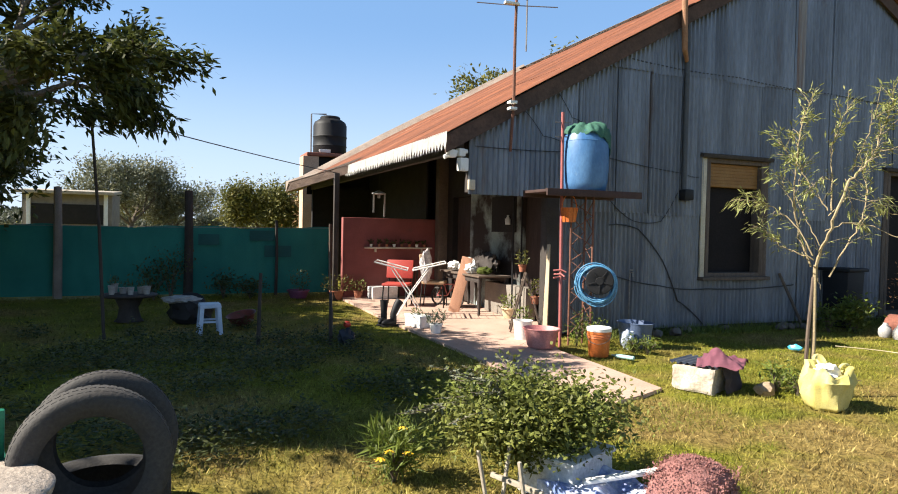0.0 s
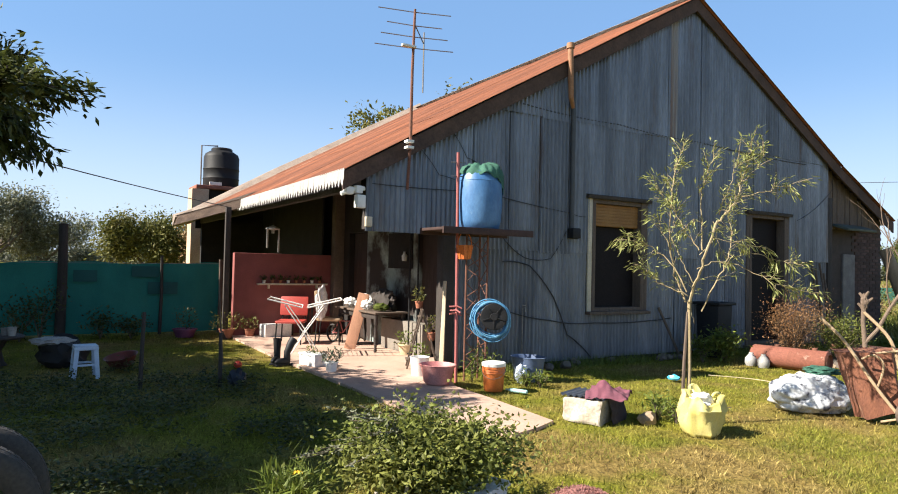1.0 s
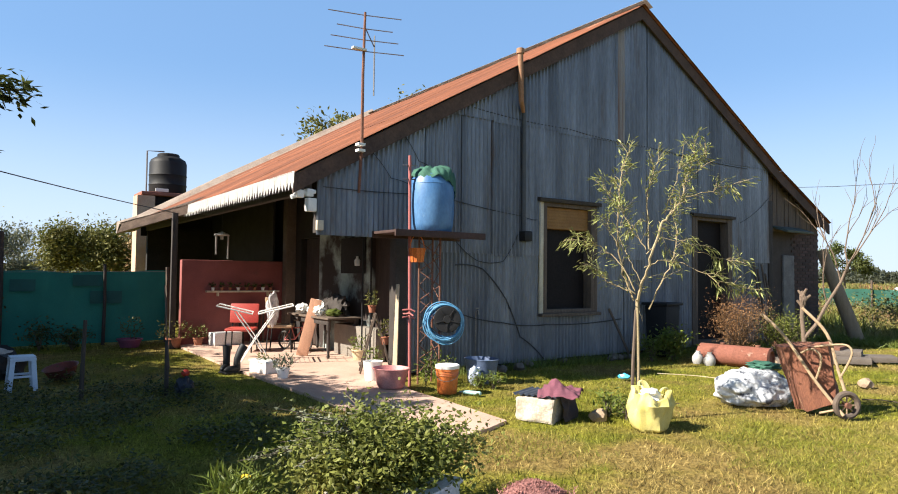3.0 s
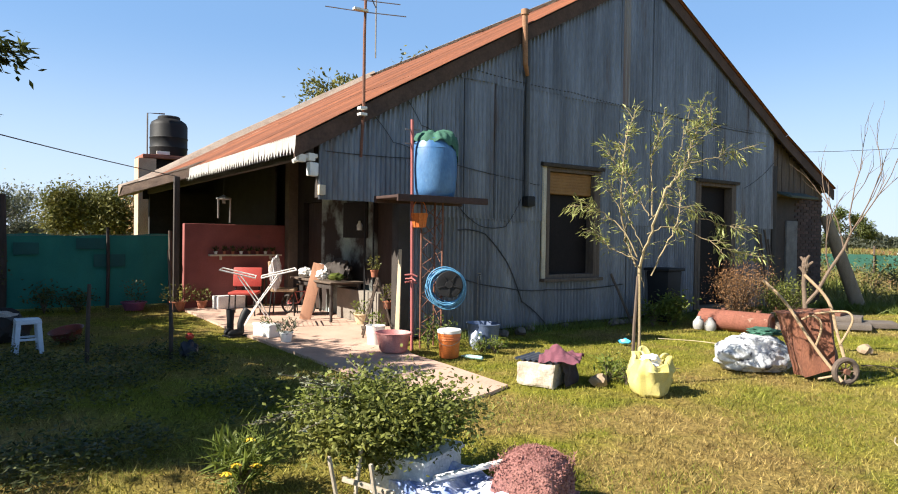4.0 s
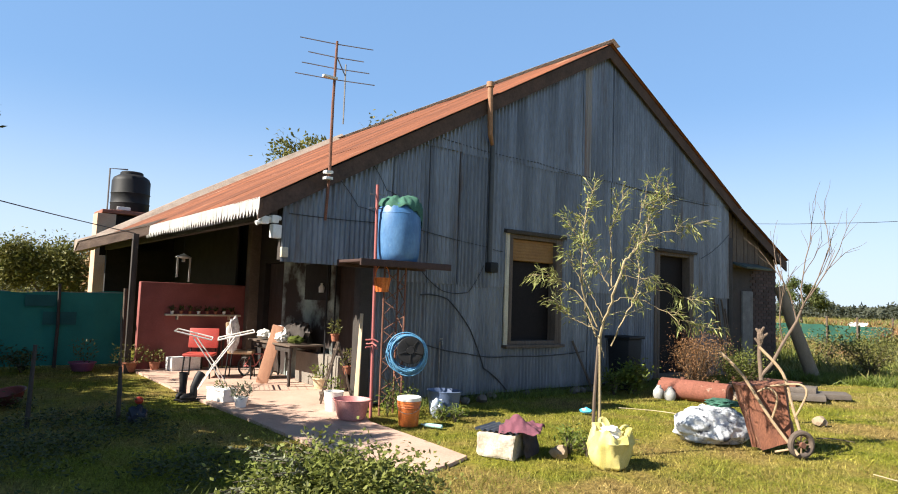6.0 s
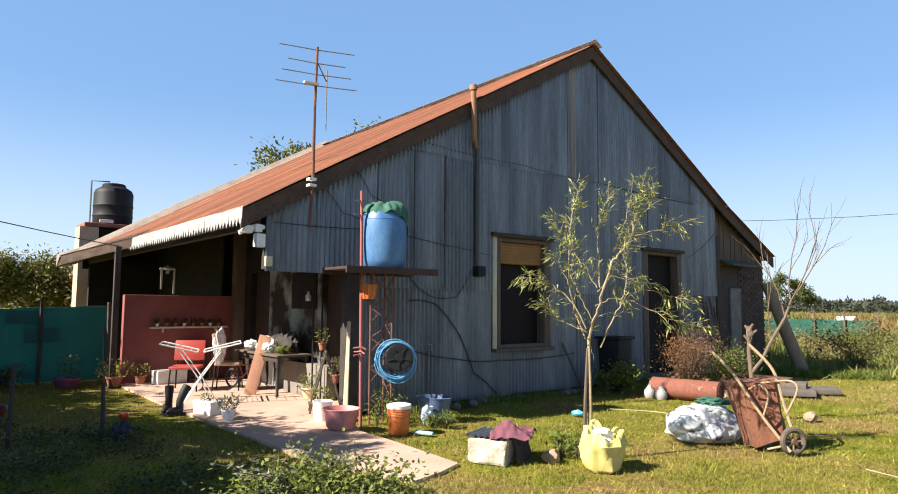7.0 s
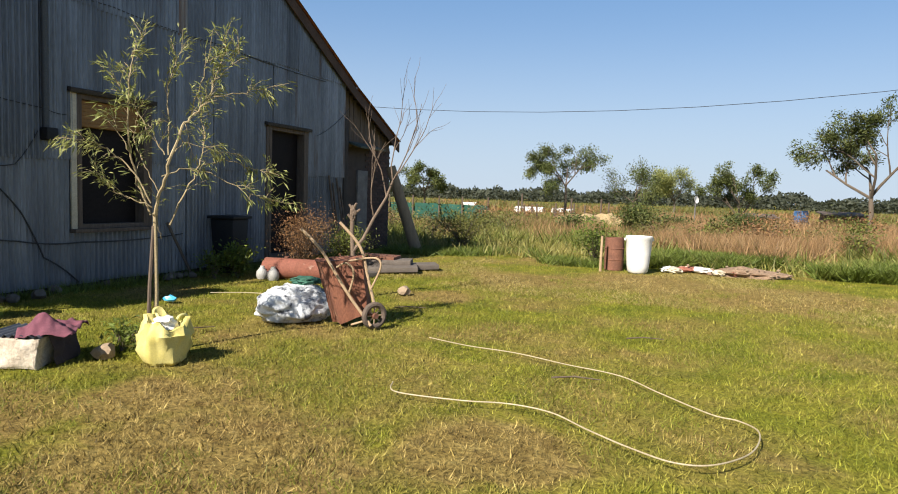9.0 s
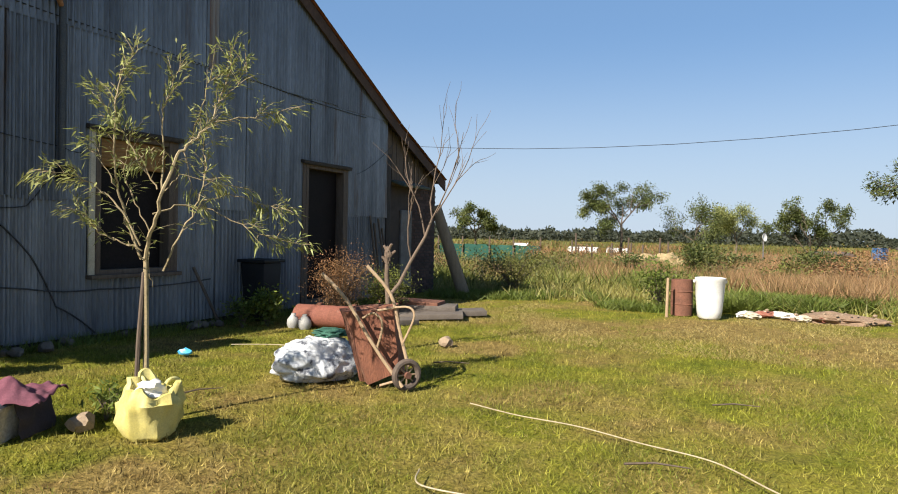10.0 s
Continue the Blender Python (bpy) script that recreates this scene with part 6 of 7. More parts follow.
for k, (x, y) in enumerate(((-3.95, 5.55), (-4.1, 5.7), (-3.75, 5.6))):
    clump("weed", (x, y, 0), "green weed beside the masonry block", (0.16, 0.16, 0.18), 130, (0.07, 0.02), M_leaf_weed, 230 + k, 7)

bag = thing("yellow_bag", (-3.36, 5.46, 0), "yellow woven plastic bag filled with white rubbish", "bag", 30)
bag.scale = (0.86, 0.86, 0.95)
bm = B()
seg, rings = 44, []
for j, (r, z) in enumerate(((0.0, 0.0), (0.17, 0.0), (0.195, 0.03), (0.21, 0.12), (0.225, 0.20), (0.235, 0.25), (0.205, 0.29), (0.20, 0.33), (0.165, 0.33), (0.14, 0.28), (0.0, 0.26))):
    ring = []
    for k in range(seg):
        a = 2 * math.pi * k / seg
        n = noise.noise((math.cos(a) * 1.6, math.sin(a) * 1.6, z * 5)) + 0.6 * noise.noise((math.cos(a) * 5, math.sin(a) * 5, z * 3))
        lift = (0.07 * max(0, math.cos(a - 2.3)) ** 2 + 0.035 * math.sin(a * 3 + 1) + 0.018 * math.sin(a * 7)) if j in (6, 7, 8) else 0
        n += 0.5 * noise.noise((math.cos(a) * 11, math.sin(a) * 11, z * 14)) + 0.35 * abs(noise.noise((math.cos(a) * 5 + z * 9, math.sin(a) * 5, z * 22)))
        q = r * (1 + 0.24 * n + (0.07 * math.sin(a * 9 + 2 * n) if 4 < j < 9 else 0.02 * math.sin(a * 11 + z * 20)))
        ring.append(bm.verts.new((q * math.cos(a), q * math.sin(a), z + lift + 0.012 * n * (j > 1))))
    rings.append(ring)
for a, b in zip(rings, rings[1:]):
    for k in range(seg):
        bm.faces.new((a[k], a[(k + 1) % seg], b[(k + 1) % seg], b[k]))
bmesh.ops.remove_doubles(bm, verts=bm.verts, dist=0.0005)
part("sack", bm, material("yellow_raffia", (0.54, 0.45, 0.11), 0.6, second=(0.60, 0.53, 0.22), scale=5, fine=90, fine_amount=0.15, bump=0.25), bag, smooth=60)
bm = B()
blob(bm, (0.0, 0.0, 0.32), (0.11, 0.12, 0.07), 3, 0.5, 3, 4)
part("rubbish", bm, M_white, bag, "white crumpled rubbish")
for a in (0.6, 2.4):
    bm = B()
    tube(bm, [(0.16 * math.cos(a) + 0.07 * math.cos(s) * math.sin(a), 0.16 * math.sin(a) + 0.07 * math.cos(s) * math.cos(a), 0.33 + 0.06 * math.sin(s)) for s in np.linspace(0, math.pi, 12)], 0.014, 6)
    part("handle", bm, material("yellow_strap", (0.66, 0.60, 0.24), 0.6, bump=0.1), bag)
blueb = thing("blue_rag", (-5.5, 7.62, 0), "small bright blue plastic rag on the grass", "rag")
bm = B()
blob(bm, (0, 0, 0.03), (0.09, 0.06, 0.045), 2, 0.5, 3, 3, 0.0)
part("film", bm, material("cyan_film", (0.05, 0.35, 0.65), 0.4, second=(0.1, 0.45, 0.7), scale=9, bump=0.1), blueb)

# ---- young willow, tied to a stake ----
rng = random.Random(71)
sap = thing("young_willow", (-3.66, 5.64, 0), "young willow sapling with thin narrow leaves tied to a stake", "sapling", 52.3)
bm, tips = B(), []
tube(bm, [(0.0, 0, -0.05), (0.012, 0.01, 0.5), (0.0, 0, 1.18)], [0.024, 0.020, 0.016], 9)
BOUGHS = [([(-0.01, 1.16), (0.03, 1.36), (0.09, 1.63), (0.19, 1.91), (0.3, 2.03), (0.43, 2.17), (0.48, 2.35), (0.56, 2.55), (0.57, 2.71)], 0.0145),
         ([(0.43, 2.17), (0.62, 2.23), (0.78, 2.28), (0.98, 2.33)], 0.006),
         ([(0.1, 1.67), (0.11, 1.95), (0.1, 2.2), (0.15, 2.4), (0.21, 2.57)], 0.0075),
         ([(-0.03, 1.18), (-0.12, 1.42), (-0.18, 1.66), (-0.21, 1.92), (-0.2, 2.23), (-0.17, 2.45), (-0.07, 2.65)], 0.0105),
         ([(0.08, 1.67), (-0.05, 1.85), (-0.13, 2.04), (-0.21, 2.16), (-0.3, 2.28)], 0.006),
         ([(-0.03, 1.24), (-0.16, 1.29), (-0.28, 1.35), (-0.37, 1.43), (-0.43, 1.52)], 0.0065),
         ([(-0.03, 1.28), (-0.19, 1.55), (-0.34, 1.7), (-0.48, 1.75), (-0.64, 1.77)], 0.0075),
         ([(0.04, 1.49), (0.22, 1.57), (0.44, 1.54), (0.66, 1.43), (0.85, 1.34), (1.12, 1.29)], 0.0065),
         ([(0.11, 1.08), (0.21, 1.32), (0.35, 1.6), (0.4, 1.86), (0.38, 2.13)], 0.0085),
         ([(0.35, 1.6), (0.57, 1.67), (0.8, 1.6), (1.0, 1.56)], 0.005),
         ([(0.26, 1.97), (0.29, 1.78), (0.36, 1.6)], 0.0045),
         ([(0.02, 1.29), (0.02, 1.09), (0.05, 0.97)], 0.005),
         ([(0.09, 1.63), (0.22, 1.79), (0.41, 1.75), (0.62, 1.72)], 0.005),
         ([(0.19, 1.91), (0.05, 1.99), (-0.06, 1.88)], 0.0045),
         ([(0.3, 2.03), (0.38, 2.36), (0.44, 2.61)], 0.006),
         ([(-0.18, 1.66), (-0.28, 1.86), (-0.34, 1.98)], 0.0045),
         ([(0.03, 1.36), (-0.08, 1.58), (-0.15, 1.8), (-0.11, 2.04)], 0.0055),
         ([(0.48, 2.35), (0.6, 2.47), (0.68, 2.62)], 0.004)]
for flat, r0 in BOUGHS:
    ctrl = [Vector((x, 0.34 * noise.noise((x * 1.7, z * 1.1, len(flat) * 3.3)) * min(1, max(0, z - 1.05) * 1.6), z)) for x, z in flat]
    pts = []
    for a, b in zip(ctrl, ctrl[1:]):
        pts += [a.lerp(b, k / 5) + Vector((rng.gauss(0, 0.006), rng.gauss(0, 0.006), rng.gauss(0, 0.006))) for k in range(5)]
    pts.append(ctrl[-1])
    m = len(pts)
    tube(bm, pts, [r0 * (1 - 0.75 * i / m) for i in range(m)], 6)
    for i in range(2, m):
        out = i / m
        for _ in range(0 if flat[-1][1] < 1.05 else rng.choice((1, 1, 2)) if out > 0.5 else rng.choice((0, 0, 1))):
            d = (pts[min(m - 1, i + 1)] - pts[i - 1]).normalized() + Vector((rng.gauss(0, 0.6), rng.gauss(0, 0.6), rng.gauss(0, 0.5)))
            L = rng.uniform(0.05, 0.20)
            e = pts[i] + d.normalized() * L
            tube(bm, [pts[i], pts[i].lerp(e, 0.5) + Vector((0, 0, 0.01)), e], [0.003, 0.0025, 0.0015], 4)
            tips += [(pts[i].lerp(e, s), d.normalized()) for s in np.linspace(0.25, 1, 5 if out > 0.55 else 3)]
part("trunk", bm, material("willow_bark", (0.38, 0.30, 0.17), 0.8, second=(0.26, 0.20, 0.11), scale=9, bump=0.3), sap)
cs = [p + Vector((rng.gauss(0, 0.02), rng.gauss(0, 0.02), rng.gauss(0, 0.02))) for p, w in tips for _ in range(2)]
part("crown", leaves("crown", cs, [w for p, w in tips for _ in range(2)], 0.078, 0.014, M_leaf_willow, rng, 0.40), None, sap)
stk = thing("tree_stake", (-3.69, 5.585, 0), "plain wooden stake supporting the young willow", "stake")
bm = B()
tube(bm, [(0, 0, -0.1), (0.01, 0.02, 0.6), (0.02, 0.05, 1.08)], [0.018, 0.017, 0.015], 7)
part("shaft", bm, M_old_wood, stk)

# ---- white sack and tipped wheelbarrow ----
ws_ = thing("white_sack", (-3.52, 7.42, 0), "large white woven sack with blue print and grime", "sack", 55)
bm = B()
blob(bm, (0, 0, 0.17), (0.42, 0.26, 0.21), 5, 0.24, 1.6, 12, 0.0)
for v in bm.verts:
    if v.co.z > 0.01:
        fold = abs(noise.noise(v.co * 6)) + 0.6 * abs(noise.noise(v.co * 13 + Vector((4, 0, 0))))
        v.co += (v.co - Vector((0, 0, 0.12))).normalized() * (0.045 * fold - 0.01)
part("bag", bm, material("white_raffia", (0.66, 0.66, 0.65), 0.75, second=(0.50, 0.53, 0.58), scale=5, fine=70, fine_amount=0.2, bump=0.4, third=(0.06, 0.065, 0.085), third_scale=10, third_at=0.505), ws_)
gr = thing("green_rag", (-3.50, 7.62, 0.42), "dark green plastic rag on the sack", "rag", 40)
bm = B()
blob(bm, (0, 0, 0.0), (0.17, 0.13, 0.045), 3, 0.5, 3, 6)
part("film", bm, M_tarp, gr)

def smooth_line(pts, n=8):
    """Points of a smooth curve through pts."""
    out = []
    for i in range(len(pts) - 1):
        p0, p1, p2, p3 = (Vector(pts[max(0, min(len(pts) - 1, j))]) for j in (i - 1, i, i + 1, i + 2))
        for k in range(n):
            t = k / n
            out.append(0.5 * ((2 * p1) + (p2 - p0) * t + (2 * p0 - 5 * p1 + 4 * p2 - p3) * t * t + (3 * p1 - p0 - 3 * p2 + p3) * t ** 3))
    return out + [Vector(pts[-1])]


wb = thing("wheelbarrow", (-2.80, 7.42, 0), "rusty old wheelbarrow tipped up on its nose", "wheelbarrow", 31)
# tray: pan standing on its nose, its underside turned to the walk and its hollow to the sack
bm = B()
rim = [(-0.20, 0.26, 0.01), (0.22, 0.30, 0.08), (0.15, 0.34, 0.74), (-0.40, 0.28, 0.69)]
base = [(-0.10, 0.0, 0.03), (0.17, 0.04, 0.13), (0.09, 0.08, 0.71), (-0.32, 0.02, 0.67)]
o = [bm.verts.new(c) for c in rim]
i_ = [bm.verts.new(c) for c in base]
for k in range(4):
    n = (k + 1) % 4
    bm.faces.new((o[k], o[n], i_[n], i_[k]))
bm.faces.new(i_)
bmesh.ops.subdivide_edges(bm, edges=list(bm.edges), cuts=6, use_grid_fill=True)
for v in bm.verts:
    v.co += Vector((noise.noise(v.co * 5), noise.noise(v.co * 5 + Vector((7, 0, 0))), noise.noise(v.co * 5 + Vector((0, 7, 0))))) * 0.022
bmesh.ops.solidify(bm, geom=list(bm.faces), thickness=0.008)
part("tray", bm, material("flaking_rust", (0.27, 0.105, 0.055), 0.9, 0.0, second=(0.12, 0.045, 0.03), scale=5, fine=45, fine_amount=0.35, bump=0.5, stretch=(2.5, 2.5, 0.7), third=(0.48, 0.29, 0.17), third_scale=4, third_at=0.56), wb, "dented rusty tray", 30)
for line in ([(0.20, -0.16, 0.05), (-0.04, -0.10, 0.37), (-0.31, -0.07, 0.80), (-0.53, -0.05, 1.03)], [(0.25, -0.02, 0.20), (0.17, 0.0, 0.50), (0.08, 0.02, 0.84), (-0.14, 0.05, 1.10)]):
    bm = B()
    tube(bm, smooth_line(line), 0.016, 8)
    part("handle", bm, M_pale_wood, wb, "bare wooden handle")
for line in ([(-0.04, 0.0, 0.70), (0.15, -0.02, 0.735), (0.26, -0.05, 0.73), (0.29, -0.06, 0.64), (0.20, -0.02, 0.42)], [(-0.16, -0.06, 0.64), (-0.07, -0.12, 0.69), (0.0, -0.14, 0.64), (0.01, -0.12, 0.54), (-0.03, -0.08, 0.38)]):
    bm = B()
    tube(bm, smooth_line(line), 0.011, 7)
    part("leg", bm, M_pale_wood, wb, "bent steel leg")
bm = B()
tube(bm, [(0.0, -0.06, 0.04), (0.16, -0.12, 0.10)], 0.012, 7)
part("strut", bm, M_pale_wood, wb)
WHEEL = pose(0.235, -0.10, 0.145, 90, 0, 28)
bm = B()
tube(bm, [WHEEL @ Vector((0.115 * math.cos(a), 0.115 * math.sin(a), 0)) for a in np.linspace(0, 2 * math.pi, 32)], 0.03, 9, False)
wh = part("wheel", bm, material("dusty_rubber", (0.14, 0.10, 0.075), 0.9, second=(0.07, 0.055, 0.045), scale=9, bump=0.4), wb, "solid worn dusty tyre")
bm = B()
lathe(bm, [(0, -0.04), (0.028, -0.04), (0.03, 0.04), (0, 0.04)], 16, WHEEL)
part("hub", bm, M_rust, wh)
for k in range(8):
    bm = B()
    box(bm, (0.058, 0, 0), (0.07, 0.014, 0.01), bevel=0.002)
    part("spoke", bm, M_pale_wood, wh, m=WHEEL @ pose(0, 0, 0, 0, 0, 45 * k))

# ---- rusty boiler tube, jars, slabs ----
bo = thing("rusty_cylinder", (-5.45, 10.20, 0.165), "rusty red-brown steel cylinder lying on the grass", "cylinder", 10)
bm = B()
lathe(bm, [(0, -0.60), (0.10, -0.595), (0.145, -0.57), (0.165, -0.55), (0.165, 0.52), (0.16, 0.54), (0.12, 0.56), (0.11, 0.52), (0, 0.50)], 30, pose(0, 0, 0, 0, 90, 0))
part("shell", bm, material("brown_red_rust", (0.25, 0.085, 0.057), 0.85, second=(0.18, 0.065, 0.04), scale=5, fine=40, fine_amount=0.3, bump=0.3, third=(0.38, 0.26, 0.2), third_scale=5, third_at=0.62), bo)
for x in (-0.2, 0.35):
    bm = B()
    tube(bm, [(x, 0, 0.12), (x, 0, 0.195)], 0.04, 10)
    part("stub", bm, M_rust, bo)
for x, y in ((-5.95, 9.95), (-5.72, 9.92)):
    vessel("white_jar", (x, y, 0.0), [(0, 0), (0.075, 0.0), (0.095, 0.05), (0.09, 0.12), (0.05, 0.17), (0.035, 0.19), (0.035, 0.21), (0, 0.21)], M_pot_grey, "cloudy white plastic jar on the grass", "jar", 18)
M_slab = material("grey_slab", (0.17, 0.14, 0.115), 0.9, second=(0.10, 0.08, 0.066), scale=5, bump=0.4)
rng = random.Random(15)
for k, (x, y, z, l, w, rz) in enumerate(((-5.0, 11.9, 0.06, 1.5, 0.5, 28), (-5.2, 12.2, 0.15, 1.4, 0.45, 20), (-4.75, 12.5, 0.06, 1.3, 0.4, 35), (-5.35, 12.3, 0.22, 1.1, 0.4, 8), (-4.9, 11.1, 0.05, 0.6, 0.35, 60))):
    s = thing("old_slab", (x, y, 0), "weathered grey slab lying in a loose stack", "slab", rz, group="stacked slabs")
    bm = B()
    box(bm, (0, 0, z), (l, w, 0.085), (rng.uniform(-2, 2), rng.uniform(-2, 2), 0), bevel=0.012)
    part("body", bm, M_slab if k != 3 else M_rust, s)
# pruned tree with one leaning limb of bare twigs
dead = thing("bare_tree", (-3.80, 9.08, 0), "pruned bare tree with a knobbed stump and thin bare limbs", "tree", 35)
bm, tips, rng = B(), [], random.Random(29)
tube(bm, [(-0.02, 0, -0.05), (0.02, 0, 0.45), (-0.01, 0.02, 0.9), (0.0, 0, 1.18)], [0.042, 0.033, 0.028, 0.030], 10)
blob(bm, (0.0, 0, 1.13), (0.042, 0.04, 0.10), 3, 0.5, 4, 2)
for ex, ey, ez in ((0.09, 0.0, 1.19), (-0.05, 0.03, 1.25), (0.04, -0.04, 1.27), (-0.07, 0.0, 1.12)):
    tube(bm, [(0, 0, ez - 0.09), (ex * 0.6, ey * 0.6, ez - 0.03), (ex, ey, ez)], [0.022, 0.018, 0.015], 7)
tube(bm, [(0.0, 0, 0.62), (0.14, 0, 0.80), (0.28, 0.03, 1.08), (0.44, 0.03, 1.36), (0.52, 0.03, 1.58)], [0.024, 0.022, 0.02, 0.017, 0.014], 8)
for p, d, L in (((0.44, 0.03, 1.36), (-0.1, 0.1, 1.0), 0.75), ((0.52, 0.03, 1.58), (0.35, -0.1, 1.0), 0.8), ((0.52, 0.03, 1.58), (0.8, 0.2, 0.8), 0.75), ((0.28, 0.03, 1.08), (-0.35, -0.1, 1.0), 0.8), ((0.52, 0.03, 1.58), (0.1, 0.3, 1.0), 0.8)):
    grow(bm, Vector(p), Vector(d), L, 0.010, 2, rng, tips, 0.45, 0.25, (2, 3), 5, 0.62)
part("trunk", bm, material("grey_brown_bark", (0.20, 0.14, 0.10), 0.85, second=(0.12, 0.085, 0.06), scale=9, bump=0.4), dead)
prop = thing("prop_log", (-6.25, 16.10, 0), "thick weathered log propping the lean-to eave", "log")
bm = B()
tube(bm, [(0.05, 0.1, -0.1), (-0.22, -0.12, 0.9), (-0.55, -0.32, 2.05)], [0.15, 0.14, 0.12], 12)
part("trunk", bm, material("pale_log", (0.30, 0.23, 0.16), 0.9, second=(0.2, 0.15, 0.1), scale=5, bump=0.4, stretch=(3, 3, 0.6)), prop)
for k, (y, h, lean) in enumerate(((13.75, 1.75, 0.06), (13.9, 1.6, -0.02), (14.05, 1.7, 0.10), (14.2, 1.5, 0.04), (9.25, 0.85, 0.30))):
    q = thing("leaning_batten", (WALL + 0.22, y, 0), "grey wooden batten leaning on the gable", "batten", group="leaning battens")
    bm = B()
    tube(bm, [(0.1, lean, -0.02), (-0.14, 0, h)], 0.022, 6)
    part("bar", bm, M_old_wood, q)
bn = thing("dark_bin", (-6.95, 10.35, 0), "dark plastic wheeled bin standing against the gable", "bin", 6)
bm = B()
box(bm, (0, 0, 0.45), (0.44, 0.46, 0.9), bevel=0.03)
for v in bm.verts:
    k = 0.82 + 0.18 * v.co.z / 0.9
    v.co.x *= k
    v.co.y *= k
part("body", bm, M_black, bn)
bm = B()
box(bm, (0.0, 0, 0.925), (0.52, 0.54, 0.05), bevel=0.015)
part("lid", bm, M_black, bn)
# brush and weeds at the wall
M_leaf_rust = leaf_material("rusty_weed_leaf", (0.235, 0.115, 0.05), (0.32, 0.19, 0.085), 0.45, 0.25)
clump("dry_bush", (-5.80, 10.85, 0), "dry brown brushwood bush near the wall", (0.42, 0.60, 0.84), 6000, (0.045, 0.013), M_leaf_rust, 401, 60, "bush")
clump("dry_bush", (-5.5, 11.7, 0), "dry yellowing bush near the wall", (0.40, 0.5, 0.65), 2600, (0.06, 0.020), M_leaf_bush, 402, 34, "bush")
clump("nettle_clump", (-6.35, 9.85, 0), "green nettles growing by the bin", (0.26, 0.28, 0.42), 1000, (0.08, 0.04), M_leaf_weed, 403, 18)
clump("nettle_clump", (-6.55, 9.55, 0), "green nettles growing by the bin", (0.2, 0.25, 0.35), 400, (0.07, 0.03), M_leaf_weed, 404, 12)
clump("dark_bush", (-5.6, 17.6, 0), "dark green bush beyond the propped log", (0.9, 1.1, 0.9), 2600, (0.08, 0.035), M_leaf_olive, 405, 40, "bush")
rng = random.Random(52)
for k in range(14):
    x, y = rng.uniform(-7.15, -6.85), rng.uniform(6.4, 9.6)
    s = rng.uniform(0.04, 0.09)
    stn = thing("rubble_stone", (x, y, 0), "grey rubble stone at the foot of the gable", "stone", group="rubble at the wall")
    bm = B()
    blob(bm, (0, 0, s * 0.5), (s, s * 0.9, s * 0.8), 2, 0.4, 1.8, k + 60, 0.0)
    part("body", bm, M_slab, stn, smooth=25)

# ---- hose on the lawn ----
M_hose = material("pale_hose", (0.50, 0.42, 0.27), 0.6, second=(0.34, 0.27, 0.17), scale=3, bump=0.05)


hose = thing("garden_hose", (0, 6, 0), "long pale garden hose lying across the grass", "hose")
bm = B()
line = [(-1.41, 5.70), (-1.28, 5.50), (-0.82, 5.53), (-0.5, 5.62), (-0.2, 5.58), (0.08, 5.36), (0.36, 5.18), (0.6, 5.08), (0.80, 5.14), (0.98, 5.45), (1.03, 5.80), (0.92, 5.98), (0.75, 6.05), (0.40, 6.40), (0.06, 6.73), (-0.4, 6.88), (-0.88, 7.03), (-1.35, 7.08), (-1.8, 7.2)]
tube(bm, smooth_line([(x, y - 6, 0.045 + 0.012 * noise.noise((x * 3, y * 3, 1))) for x, y in line], 12), 0.0047, 7)
part("line", bm, M_hose, hose)
hose2 = thing("garden_hose", (-4.5, 8.0, 0), "thin pale hose in the grass near the willow", "hose")
bm = B()
line = [(-5.4, 8.2), (-4.9, 8.5), (-4.3, 8.45), (-3.95, 8.0), (-4.0, 7.6)]
tube(bm, smooth_line([(x + 4.5, y - 8, 0.045) for x, y in line]), 0.0055, 6)
part("line", bm, M_hose, hose2)
rng = random.Random(31)
for k in range(4):
    x, y = rng.uniform(-4.0, 1.5), rng.uniform(6.0, 9.5)
    tw = thing("dry_stick", (x, y, 0.04), "pale dry stick lying on the grass", "stick", rng.uniform(0, 180))
    bm = B()
    tube(bm, [(-0.18, 0, 0), (0, 0.02, 0.01), (0.2, -0.01, 0)], [0.008, 0.007, 0.004], 5)
    part("twig", bm, M_old_wood, tw)

# ---- drums, post and rubbish at the edge of the weeds ----
dr = thing("white_drum", (-0.82, 15.05, 0), "white plastic drum with its lid off, standing in the grass", "drum")
bm = B()
lathe(bm, [(0, 0.01), (0.17, 0.0), (0.20, 0.03), (0.215, 0.14), (0.235, 0.40), (0.25, 0.66), (0.262, 0.68), (0.262, 0.725), (0.245, 0.73), (0.23, 0.68), (0.19, 0.1), (0, 0.08)], 32, pose(0, 0, 0, 0, 0, 0), 0.03)
part("body", bm, M_white, dr)
for a in (0.4, 3.5):
    bm = B()
    box(bm, (0.275 * math.cos(a), 0.275 * math.sin(a), 0.66), (0.03, 0.07, 0.05), (0, 0, math.degrees(a)), bevel=0.008)
    part("lug", bm, M_white, dr)
rd = vessel("rusty_drum", (-1.33, 15.30, 0), [(0, 0), (0.19, 0), (0.195, 0.2), (0.205, 0.21), (0.195, 0.22), (0.195, 0.43), (0.205, 0.44), (0.195, 0.45), (0.19, 0.66), (0.18, 0.66), (0.17, 0.1), (0, 0.08)], M_rust, "rusty steel drum standing in the grass", "drum", 26)
